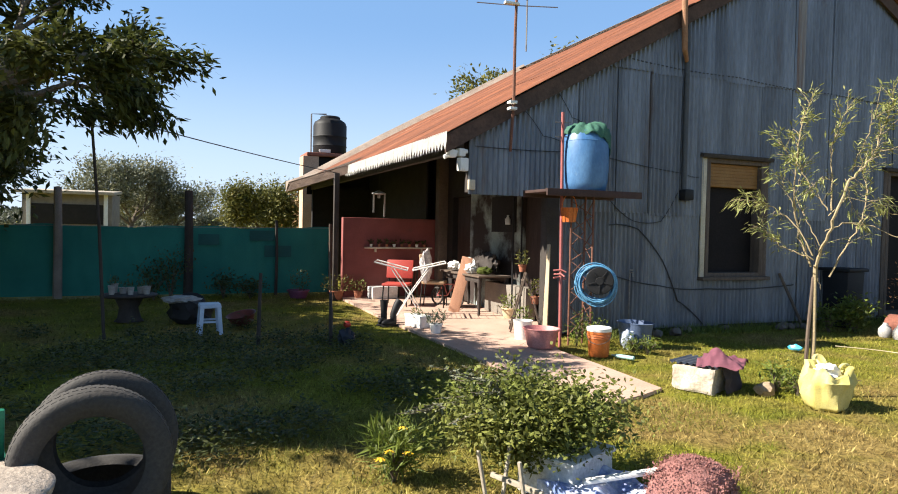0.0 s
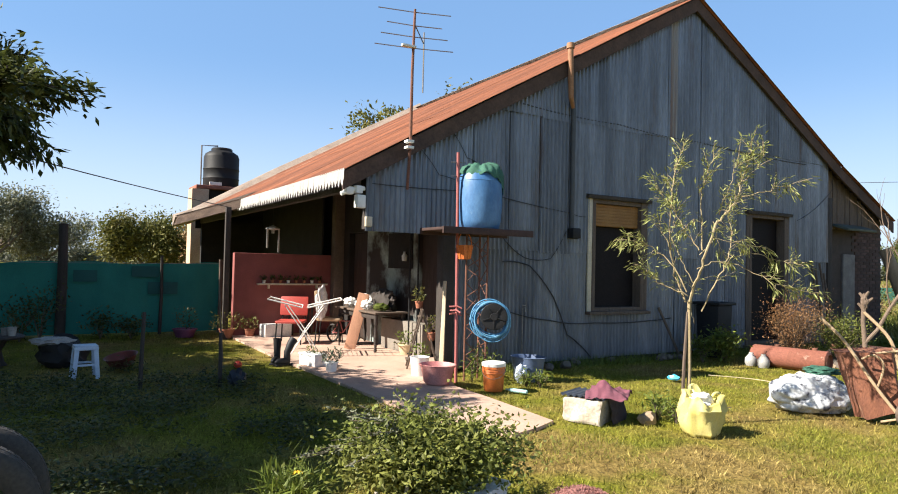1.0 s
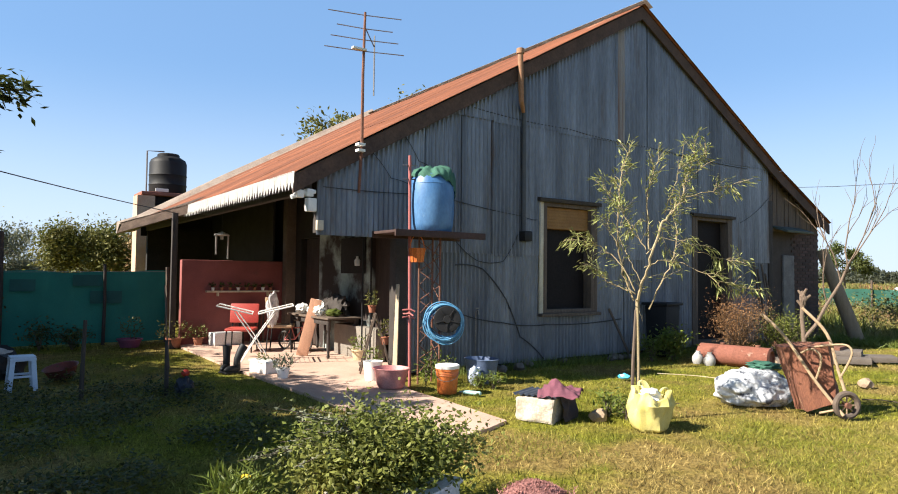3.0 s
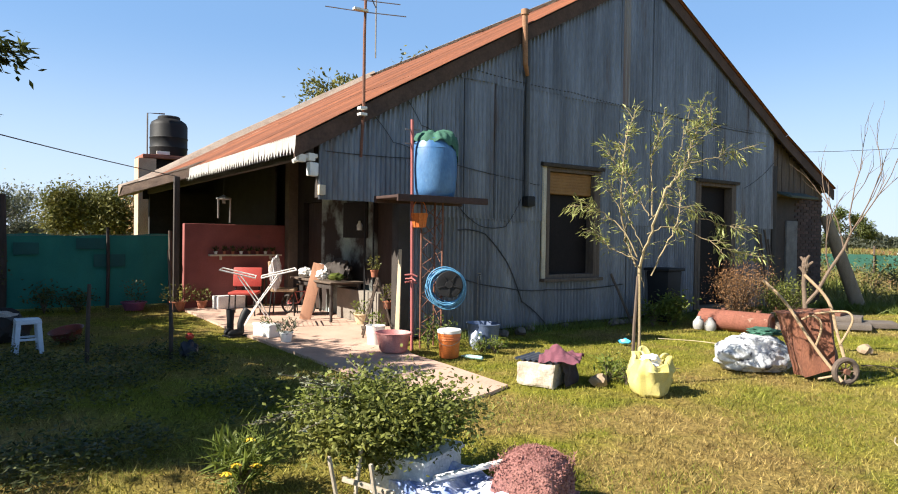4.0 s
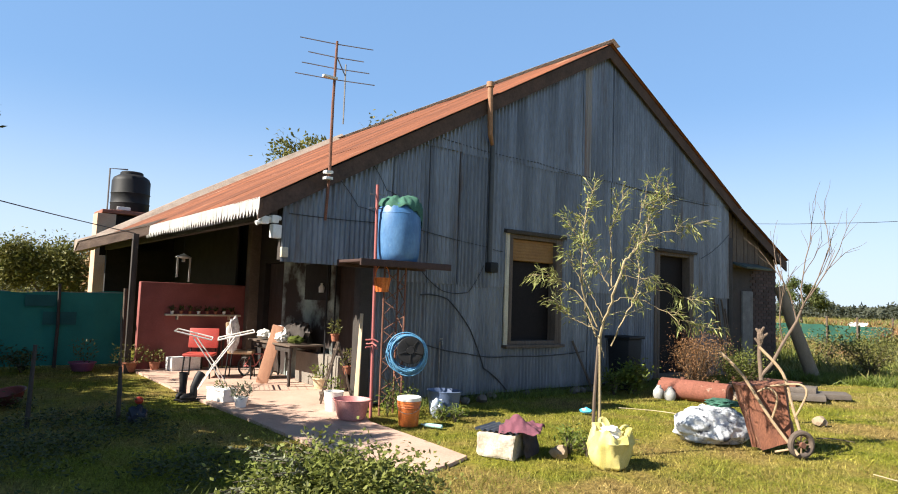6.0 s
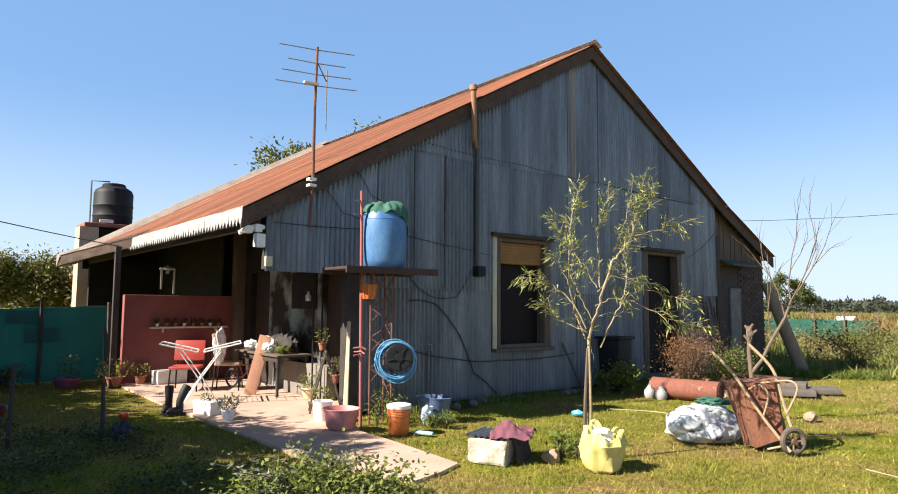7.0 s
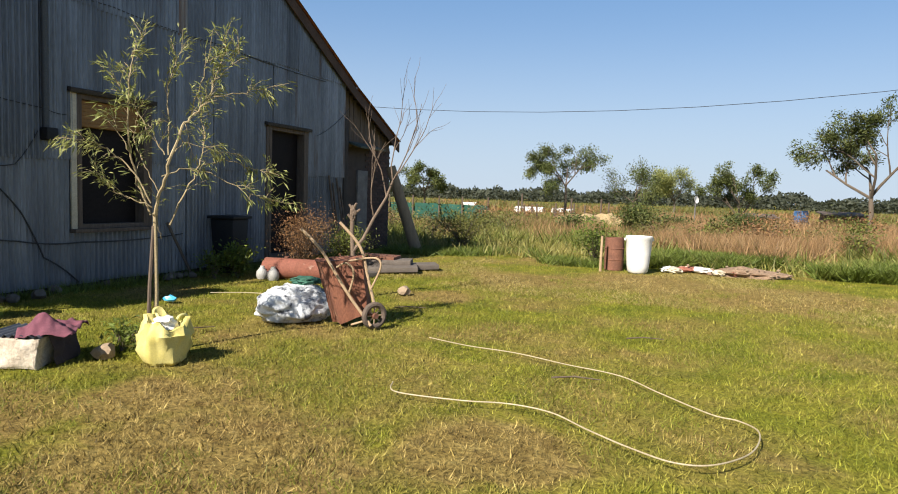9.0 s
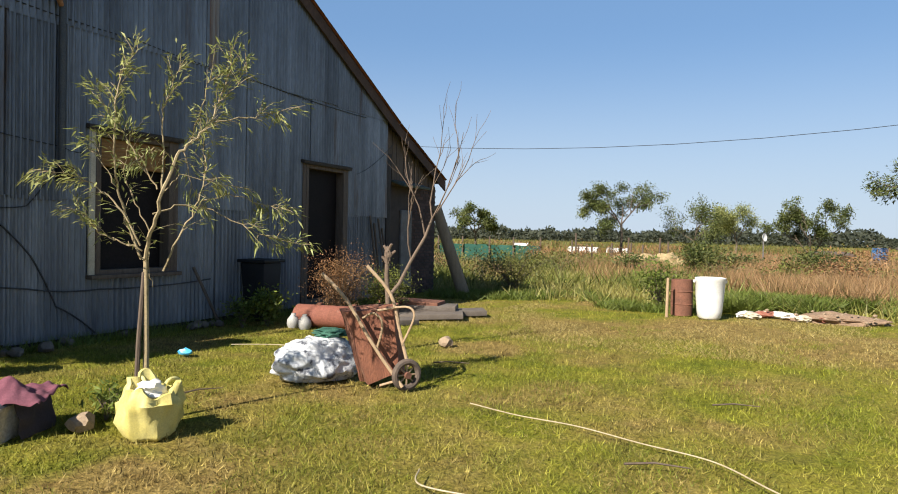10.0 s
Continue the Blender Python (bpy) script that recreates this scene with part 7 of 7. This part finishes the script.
pst = thing("pale_post", (-1.52, 14.85, 0), "short pale wooden post in the grass", "post")
bm = B()
tube(bm, [(0, 0, -0.1), (0.01, 0, 0.7)], [0.028, 0.024], 8)
part("shaft", bm, M_pale_wood, pst)
rng = random.Random(41)
pile = thing("soil_heap", (1.2, 15.9, 0), "low heap of brown soil and rubble", "soil heap")
bm = B()
blob(bm, (0, 0, 0.0), (0.75, 0.42, 0.15), 4, 0.35, 2.5, 5, -0.05)
part("soil", bm, material("brown_soil", (0.20, 0.13, 0.08), 0.95, second=(0.30, 0.2, 0.13), scale=6, fine=40, fine_amount=0.4, bump=0.8), pile)
bm = B()
for k in range(46):
    q = rng.uniform(0.015, 0.05)
    blob(bm, (rng.gauss(0, 0.42), rng.gauss(0, 0.2) - 0.1, rng.uniform(0.02, 0.16)), (q, q * 0.8, q * 0.7), 1, 0.4, 6, k)
part("clods", bm, M_tan_stone, pile, "", 25)["kind"] = "stuff"
for k in range(9):
    x, y = 0.2 + rng.uniform(-0.6, 0.9), 15.75 + rng.uniform(-0.25, 0.3)
    f = thing("rubbish_scrap", (x, y, 0), "pale crumpled scrap of plastic sheet", "rubbish", rng.uniform(0, 180), group="scattered rubbish")
    bm = B()
    blob(bm, (0, 0, 0.05), (rng.uniform(0.10, 0.28), rng.uniform(0.06, 0.14), 0.06), 3, 0.5, 3, k, 0.0)
    part("film", bm, (M_white, M_cream, M_rust_red)[k % 3], f)

# ---- water tank on its brick tower, beyond the porch ----
tw = thing("tank_tower", (-19.6, 4.55, 0), "rendered brick tower carrying a water tank", "tower")
bm = B()
box(bm, (0.3, -0.60, 1.75), (0.6, 0.46, 3.5), bevel=0.02)
part("shaft", bm, material("peach_render", (0.64, 0.47, 0.32), 0.9, second=(0.50, 0.29, 0.18), scale=2.0, bump=0.3, fine=40), tw)
bm = B()
box(bm, (0, 0.1, 1.75), (0.9, 0.9, 3.5), bevel=0.02)
part("rear_shaft", bm, M_void, tw)
bm = B()
box(bm, (0.05, -0.05, 3.56), (1.15, 1.35, 0.10), bevel=0.02)
part("slab", bm, M_rust_red, tw, "reddish brick slab")
tk = thing("water_tank", (-19.6, 4.62, 3.62), "black ribbed plastic water tank on the tower", "water tank")
bm = B()
lathe(bm, [(0, 0), (0.48, 0), (0.50, 0.03), (0.50, 0.22), (0.515, 0.25), (0.50, 0.28), (0.50, 0.50), (0.515, 0.53), (0.50, 0.56), (0.50, 0.88), (0.46, 0.98), (0.34, 1.06), (0.30, 1.07), (0.30, 1.13), (0.27, 1.16), (0, 1.17)], 36)
part("body", bm, M_black, tk)
bm = B()
tube(bm, [(0.5, -0.66, -1.8), (0.5, -0.66, 1.12), (0.4, -0.2, 1.16)], 0.022, 7)
part("pipe", bm, M_steel, tk)
bm = B()
box(bm, (0.5, -0.25, 0.06), (0.04, 0.34, 0.09), bevel=0.01)
part("tag", bm, M_white, tk, "plain white plate")

# ---- far side of the fence ----
tree("garden_tree", (-40, 8.8, 0), "round olive-green tree beyond the fence", 6.0, M_leaf_olive, 501, 0.18, 4, 34, (0.20, 0.10), 0.42, 0.9, 0.16)
tree("garden_tree", (-38, 5.0, 0), "round olive-green tree beyond the fence", 5.2, M_leaf_olive, 502, 0.18, 4, 34, (0.20, 0.10), 0.42, 0.9, 0.15)
tree("garden_tree", (-33, 7.4, 0), "brownish tree beyond the fence", 5.4, M_leaf_brown, 503, 0.2, 4, 22, (0.16, 0.08), 0.35, 0.9, 0.14)
tree("silver_tree", (-45, -2.3, 0), "pale grey-leaved tree beyond the fence", 7.0, M_leaf_grey, 504, 0.2, 4, 26, (0.22, 0.10), 0.45, 0.8, 0.16)
tree("silver_tree", (-48, 0.2, 0), "pale grey-leaved tree beyond the fence", 6.4, M_leaf_grey, 505, 0.2, 4, 26, (0.22, 0.10), 0.45, 0.8, 0.16)
tree("tall_tree", (-34, 19.4, 0), "leafy tree showing over the roof", 11.0, M_leaf_olive, 506, 0.45, 4, 26, (0.3, 0.15), 0.5, 0.75, 0.28)
nb = thing("neighbour_house", (-34, -4.0, 0), "small pale neighbouring shed with a wide dark opening", "house")
bm = B()
box(bm, (0, 0, 1.35), (4.0, 3.4, 2.7), bevel=0.02)
part("wall", bm, M_concrete, nb, "grey cement wall")
bm = B()
box(bm, (0.2, -0.1, 2.78), (4.6, 3.8, 0.14), (0, 3, 0), bevel=0.03)
part("roof", bm, M_old_cream, nb, "thin pale flat roof")
# near-black sheet on the wall, the shed's inner shade in its colour
bm = B()
box(bm, (2.03, 0.0, 1.75), (0.06, 2.7, 0.85), bevel=0.02)
part("window", bm, M_void, nb, "wide dark opening")
for y in (-1.45, 1.45):
    bm = B()
    box(bm, (2.06, y, 1.4), (0.10, 0.16, 2.6), bevel=0.02)
    part("pilaster", bm, M_white, nb, "whitewashed pilaster")

# ---- open land to the north ----
def blades(name, label, n, xs, ys, h, w, mat, seed, keep=None, lean=0.3, category="grass", dense=None):
    """Upright blades as one mesh of kind stuff."""
    rng = np.random.default_rng(seed)
    x, y = rng.uniform(*xs, n), rng.uniform(*ys, n)
    if dense is not None:
        ok = rng.random(n) < dense(x, y)
        x, y = x[ok], y[ok]
    if keep is not None:
        ok = keep(x, y)
        x, y = x[ok], y[ok]
    n = len(x)
    hh = h * rng.uniform(0.45, 1.25, n)
    a = rng.uniform(0, 2 * np.pi, n)
    lx, ly = rng.normal(0, lean, n) * hh, rng.normal(0, lean, n) * hh
    z = np.array([ground_z(p, q) for p, q in zip(x, y)]) - 0.005
    co = np.empty((n, 3, 3))
    co[:, 0] = np.stack([x + np.cos(a) * w / 2, y + np.sin(a) * w / 2, z], 1)
    co[:, 1] = np.stack([x - np.cos(a) * w / 2, y - np.sin(a) * w / 2, z], 1)
    co[:, 2] = np.stack([x + lx, y + ly, z + hh], 1)
    me = bpy.data.meshes.new(name)
    me.vertices.add(n * 3)
    me.loops.add(n * 3)
    me.polygons.add(n)
    me.vertices.foreach_set("co", co.ravel())
    me.loops.foreach_set("vertex_index", np.arange(n * 3, dtype=np.int32))
    me.polygons.foreach_set("loop_start", np.arange(0, n * 3, 3, dtype=np.int32))
    me.update(calc_edges=True)
    me.materials.append(mat)
    return tagged(new(name, me), label, category, kind="stuff")


def off_paving(x, y):
    house_ = (x < WALL + 0.02) & (y > 3.5)
    path = (x > -13) & (y > 3.44 + np.clip((x + 5.2) * 0.25, 0, 0.4)) & (y < 4.55 + np.clip((-x - 6.2) * 0.35, 0, 0.6)) & (x < -4.05 - (y - 3.8) * 0.33)
    return ~(house_ | path)


blades("lawn_near", "short yellow-green lawn grass blades", 780000, (-8, 6), (0.2, 13), 0.038, 0.0075, M_blade, 1, off_paving, 0.75, dense=lambda x, y: np.clip(2.6 / np.maximum(np.hypot(x - 0.6, y - 1.0) - 0.3, 1.0), 0.2, 1) * np.clip(0.65 + 0.5 * np.sin(x * 5.3 + 2 * np.sin(y * 3.1)) * np.sin(y * 4.7 + 2 * np.sin(x * 2.3)), 0.12, 1))
blades("lawn_far", "short yellow-green lawn grass blades", 90000, (-14, 12), (-4, 20), 0.055, 0.012, M_blade, 2, off_paving, 0.5)
M_straw_blade = leaf_material("dry_straw_blade", (0.40, 0.31, 0.12), (0.26, 0.22, 0.06), 0.45, 0.2)
M_tuft = leaf_material("lush_grass_tuft", (0.16, 0.19, 0.018), (0.25, 0.25, 0.035), 0.5, 0.3)


def patchy(seed, cut, size=1.0):
    def f(x, y):
        p, q = x * size + seed, y * size * 0.6 + seed * 1.7
        v = np.sin(p * 0.9 + 1.3 * np.sin(q * 0.8)) + np.sin(q * 1.3 + 1.1 * np.sin(p * 0.7)) + 0.7 * np.sin(p * 2.3 + q * 1.9) + 0.5 * np.sin(p * 4.1 - q * 3.3)
        return np.clip((v - cut) * 0.9, 0.0, 1)
    return f


blades("lawn_straw", "dry straw blades lying in the lawn", 110000, (-7, 6), (0.4, 14), 0.03, 0.0045, M_straw_blade, 31, off_paving, 1.2, dense=patchy(5.0, -0.6, 1.6))
blades("lawn_tufts", "lush green tufts in the short lawn", 260000, (-7, 6), (0.4, 13), 0.04, 0.0065, M_tuft, 32, off_paving, 0.9, dense=patchy(8.0, 0.1, 3.2))
blades("lawn_hay", "pale cut hay lying on the worn lawn edge", 70000, (-4.5, 7), (10.8, 15.6), 0.035, 0.012, M_straw_blade, 33, None, 1.2, dense=patchy(2.2, -0.5, 1.1))
M_leaf_tan = leaf_material("tan_weed_stalk", (0.29, 0.165, 0.075), (0.38, 0.25, 0.12), 0.45, 0.25)
M_field_grass = leaf_material("field_grass", (0.20, 0.20, 0.045), (0.30, 0.25, 0.085), 0.4, 0.2)
blades("green_weeds", "green weeds along the edge of the lawn", 60000, (-1.1, 12), (16.3, 18.6), 0.29, 0.055, M_leaf_weed, 3, None, 1.0, "weeds", dense=patchy(1.0, -0.9, 1.6))
blades("green_weeds", "green weeds beside the house and drums", 30000, (-6.9, -1.2), (15.4, 21.5), 0.17, 0.03, M_leaf_weed, 4, None, 0.9, "weeds", dense=patchy(4.0, 0.0, 1.4))
blades("brown_weeds", "tall dry red-brown weeds on the open land", 120000, (-1.6, 16), (18.2, 30), 0.62, 0.026, M_leaf_tan, 5, None, 0.45, "weeds", dense=patchy(2.0, -0.3, 0.9))
blades("brown_weeds", "tall dry red-brown weeds on the open land", 50000, (-3.2, 24), (29.0, 46), 0.75, 0.045, M_leaf_tan, 25, None, 0.4, "weeds", dense=patchy(2.6, -0.8, 0.8))
blades("brown_weeds", "dry red-brown weed stalks beyond the lawn", 60000, (-16, -1.6), (23, 46), 0.50, 0.032, M_leaf_tan, 15, None, 0.45, "weeds", dense=patchy(6.0, 0.0, 0.8))
blades("green_weeds", "green weeds growing through the dry ones", 70000, (-16, 24), (18.5, 44), 0.50, 0.05, M_leaf_bush, 16, None, 0.7, "weeds", dense=patchy(9.0, -0.2, 0.8))
blades("field_grass", "rough yellow-green grass on the open land", 110000, (-16, 26), (16.5, 60), 0.30, 0.035, M_field_grass, 6, None, 0.5, "grass")
blades("field_weeds", "dry brown and green weeds far across the land", 36000, (-60, 60), (44, 150), 0.8, 0.12, M_leaf_olive, 9, None, 0.4, "weeds", dense=patchy(3.0, 0.0, 0.3))
blades("field_weeds", "dry brown weeds far across the land", 26000, (-50, 50), (42, 120), 0.7, 0.10, M_leaf_rust, 10, None, 0.4, "weeds", dense=patchy(7.0, 0.2, 0.35))
blades("wall_weeds", "green weeds at the foot of the gable", 2600, (-7.2, -6.9), (5.3, 14.3), 0.14, 0.014, M_leaf_weed, 7, None, 0.5, "weeds")
rng = random.Random(66)
for k in range(60):
    x, y = rng.uniform(-10, 12), rng.uniform(19.5, 38)
    if -5.5 < x < -1.5:
        continue
    clump("field_shrub", (x, y, 0), "wild shrub among the dry weeds", (rng.uniform(0.5, 1.1), rng.uniform(0.5, 1.1), rng.uniform(0.45, 1.0)), 560, (0.11, 0.05), (M_leaf_olive, M_leaf_rust, M_leaf_bush, M_leaf_rust)[k % 4], 700 + k, 16, "shrub")
clump("field_shrub", (-1.9, 16.2, 0), "green shrub growing beside the rusty drum", (0.5, 0.5, 0.8), 900, (0.09, 0.04), M_leaf_weed, 740, 20, "shrub")

M_straw_heap = material("pale_straw", (0.42, 0.31, 0.16), 0.95, second=(0.28, 0.20, 0.10), scale=4, fine=20, fine_amount=0.4, bump=0.8)
M_leaf_field = leaf_material("field_leaf", (0.085, 0.115, 0.03), (0.15, 0.16, 0.05), 0.4, 0.3)
for x, y, sx, h, n, sd in ((-2.5, 28.2, 0.9, 1.3, 2400, 751), (-1.3, 30.0, 0.8, 0.9, 1300, 752), (1.3, 30.5, 1.0, 1.1, 2000, 753), (-5.2, 29.0, 0.7, 0.8, 1000, 754)):
    clump("field_bush", (x, y, 0), "dense dark green bush standing in the dry weeds", (sx, sx, h * 0.8), n, (0.14, 0.06), M_leaf_field, sd, 30, "bush")
for x, y, l in ((-6.0, 33.0, 1.1), (-4.6, 33.6, 0.9), (-5.3, 33.3, 0.7)):
    hay = thing("straw_heap", (x, y, 0), "low heap of pale dry straw in the field", "straw heap")
    bm = B()
    blob(bm, (0, 0, 0.2), (l, 0.6, 0.5), 3, 0.4, 2.2, int(l * 10), 0.0)
    part("straw", bm, M_straw_heap, hay)
tree("field_tree", (-9.2, 45, 0), "spreading leafy tree standing in the field", 6.3, M_leaf_field, 601, 0.36, 5, 8, (0.15, 0.065), 0.16, 1.25, 0.09, rise=-0.10, kids=(2, 3))
tree("field_tree", (-5.2, 48, 0), "small thin tree standing in the field", 4.6, M_leaf_field, 602, 0.3, 4, 8, (0.15, 0.06), 0.22, 0.9, 0.06, rise=0.1)
tree("field_tree", (-4.5, 75, 0), "pale feathery tree standing in the field", 6.6, M_leaf_willow, 603, 0.22, 4, 26, (0.24, 0.07), 0.34, 0.8, 0.10, rise=0.25)
tree("field_tree", (1.4, 42, 0), "upright dark green tree standing in the field", 5.0, M_leaf_field, 604, 0.14, 5, 7, (0.14, 0.055), 0.12, 0.85, 0.07, rise=0.3, kids=(2, 3))
tree("field_tree", (6.9, 38, 0), "large dark green tree standing in the field", 8.2, M_leaf_field, 605, 0.24, 5, 8, (0.16, 0.065), 0.15, 0.95, 0.12, rise=0.05)
tree("field_tree", (11.8, 40, 0), "large dark green tree standing in the field", 7.4, M_leaf_field, 606, 0.24, 4, 18, (0.16, 0.065), 0.28, 0.9, 0.12, rise=0.05)
tree("field_tree", (-25, 57, 0), "leafy tree beyond the house corner", 5.6, M_leaf_field, 607, 0.3, 4, 10, (0.24, 0.10), 0.2, 1.0, 0.09)
# net enclosure, sheds and tanks in the distance
net2 = thing("net_enclosure", (-12.2, 31, 0), "far green net enclosure on thin posts", "fence")
verts, faces = [], []
for i in range(41):
    x = -2.6 + 5.2 * i / 40
    for k in range(4):
        verts.append((x, 0.12 * noise.noise((x * 2, k, 3)), 0.02 + (0.95 + 0.06 * noise.noise((x * 1.5, 0, 1))) * k / 3))
for i in range(40):
    for k in range(3):
        j = i * 4 + k
        faces.append((j, j + 4, j + 5, j + 1))
part("net", raw_mesh("net", verts, faces, material("far_green_net", (0.010, 0.085, 0.055), 0.8, second=(0.007, 0.05, 0.035), scale=1.5, fine=40, fine_amount=0.35, bump=0.2), True), None, net2)
for x in (-2.6, -1.3, 0.1, 1.3, 2.6):
    bm = B()
    tube(bm, [(x, -0.08, -0.1), (x, -0.08, 1.35)], 0.04, 7)
    part("post", bm, M_old_wood, net2)
rng = random.Random(19)
for k in range(12):
    x, y = -9.6 + k * 0.42, 34 + rng.uniform(-1, 3)
    p = thing("field_post", (x, y, 0), "thin weathered fence post in the field", "post", group="field fence posts")
    bm = B()
    tube(bm, [(0, 0, -0.1), (rng.uniform(-0.05, 0.05), 0, rng.uniform(0.9, 1.6))], 0.045, 6)
    part("shaft", bm, M_old_wood, p)
for x, y, l, h in ((-16.4, 62, 2.6, 0.55), (-14.2, 66, 2.0, 0.45), (-24, 66, 1.5, 0.7)):
    g = thing("poly_tunnel", (x, y, 0), "low white plastic growing tunnel in the field", "tunnel", 8)
    bm = B()
    verts = []
    for i in range(15):
        ring = []
        for k in range(9):
            a = math.pi * k / 8
            ring.append(bm.verts.new((-l / 2 + l * i / 14, math.cos(a) * 1.2, max(0, math.sin(a)) * h * (1 + 0.08 * noise.noise((i * 0.7, k * 0.6, x))))))
        verts.append(ring)
    for a, b in zip(verts, verts[1:]):
        for k in range(8):
            bm.faces.new((a[k], a[k + 1], b[k + 1], b[k]))
    part("cover", bm, M_white, g)
vessel("blue_tank", (4.4, 42, 0.55), [(0, 0), (0.34, 0), (0.36, 0.08), (0.36, 0.55), (0.32, 0.62), (0, 0.63)], M_blue, "blue plastic tank on a low block far in the field", "tank", 20)
tb = thing("concrete_block", (4.4, 42, 0), "low grey block base under the blue tank", "block")
bm = B()
box(bm, (0, 0, 0.27), (0.9, 0.9, 0.55), bevel=0.03)
part("body", bm, M_slab, tb)
dish = thing("white_dish", (-0.6, 33, 0), "white dish on a pole in the field", "dish")
bm = B()
lathe(bm, [(0.0, 0.0), (0.10, 0.02), (0.17, 0.05), (0.17, 0.06), (0.10, 0.03), (0, 0.01)], 22, pose(0, 0, 1.55, 75, 60, 50))
part("bowl", bm, M_white, dish)
bm = B()
tube(bm, [(0, 0.05, -0.1), (0, 0.05, 1.5)], 0.03, 7)
part("pole", bm, M_steel, dish)
for x, y, w, h, mat in ((6.6, 44, 1.8, 1.0, M_rust), (2.6, 46, 1.4, 0.7, M_slab)):
    s = thing("field_shed", (x, y, 0), "low makeshift shed far in the field", "shed", 5)
    bm = B()
    box(bm, (0, 0, h / 2), (w, 2, h), bevel=0.03)
    part("wall", bm, mat, s)
    bm = B()
    box(bm, (0, -0.1, h + 0.05), (w + 0.4, 2.5, 0.08), (4, 0, 0), bevel=0.01)
    part("roof", bm, M_old_wood, s)
# woods along the horizon
M_leaf_far = leaf_material("far_woods", (0.055, 0.066, 0.042), (0.085, 0.09, 0.06), 0.2, 0.4)
rng = random.Random(88)
cs, ws = [], []
for k in range(110000):
    a = rng.uniform(math.radians(20), math.radians(250))
    d = rng.uniform(210, 300)
    top = 3.6 + 2.2 * noise.noise((math.cos(a) * 22, math.sin(a) * 22, 1)) + 2.5 * max(0, noise.noise((math.cos(a) * 70, math.sin(a) * 70, 4)))
    cs.append(Vector((math.cos(a) * d, math.sin(a) * d, top * rng.random() ** 0.8)))
    ws.append(Vector((rng.gauss(0, 1), rng.gauss(0, 1), rng.gauss(0, 1))))
woods = tagged(new("far_woods", leaves("far_woods", cs, ws, 1.3, 1.0, M_leaf_far, rng, 0.0)), "dark line of trees along the flat horizon", "woods", kind="stuff")

# bricks of the lean-to front
brick = raw_mesh("brick", [(sx * 0.012, sy * 0.115, sz * 0.029) for sx in (-1, 1) for sy in (-1, 1) for sz in (-1, 1)], [(0, 1, 3, 2), (4, 6, 7, 5), (0, 4, 5, 1), (2, 3, 7, 6), (0, 2, 6, 4), (1, 5, 7, 3)], M_brick)
rng = random.Random(4)
for row in range(35):
    z = 0.04 + row * 0.071
    for col in range(5):
        y = 15.72 + col * 0.25 + (0.125 if row % 2 else 0)
        if y > 16.75 or z > 2.5:
            continue
        ob = part("brick", brick, None, brick_wall)
        ob.location = (WALL - 0.094 + rng.uniform(-0.003, 0.003), y, z)
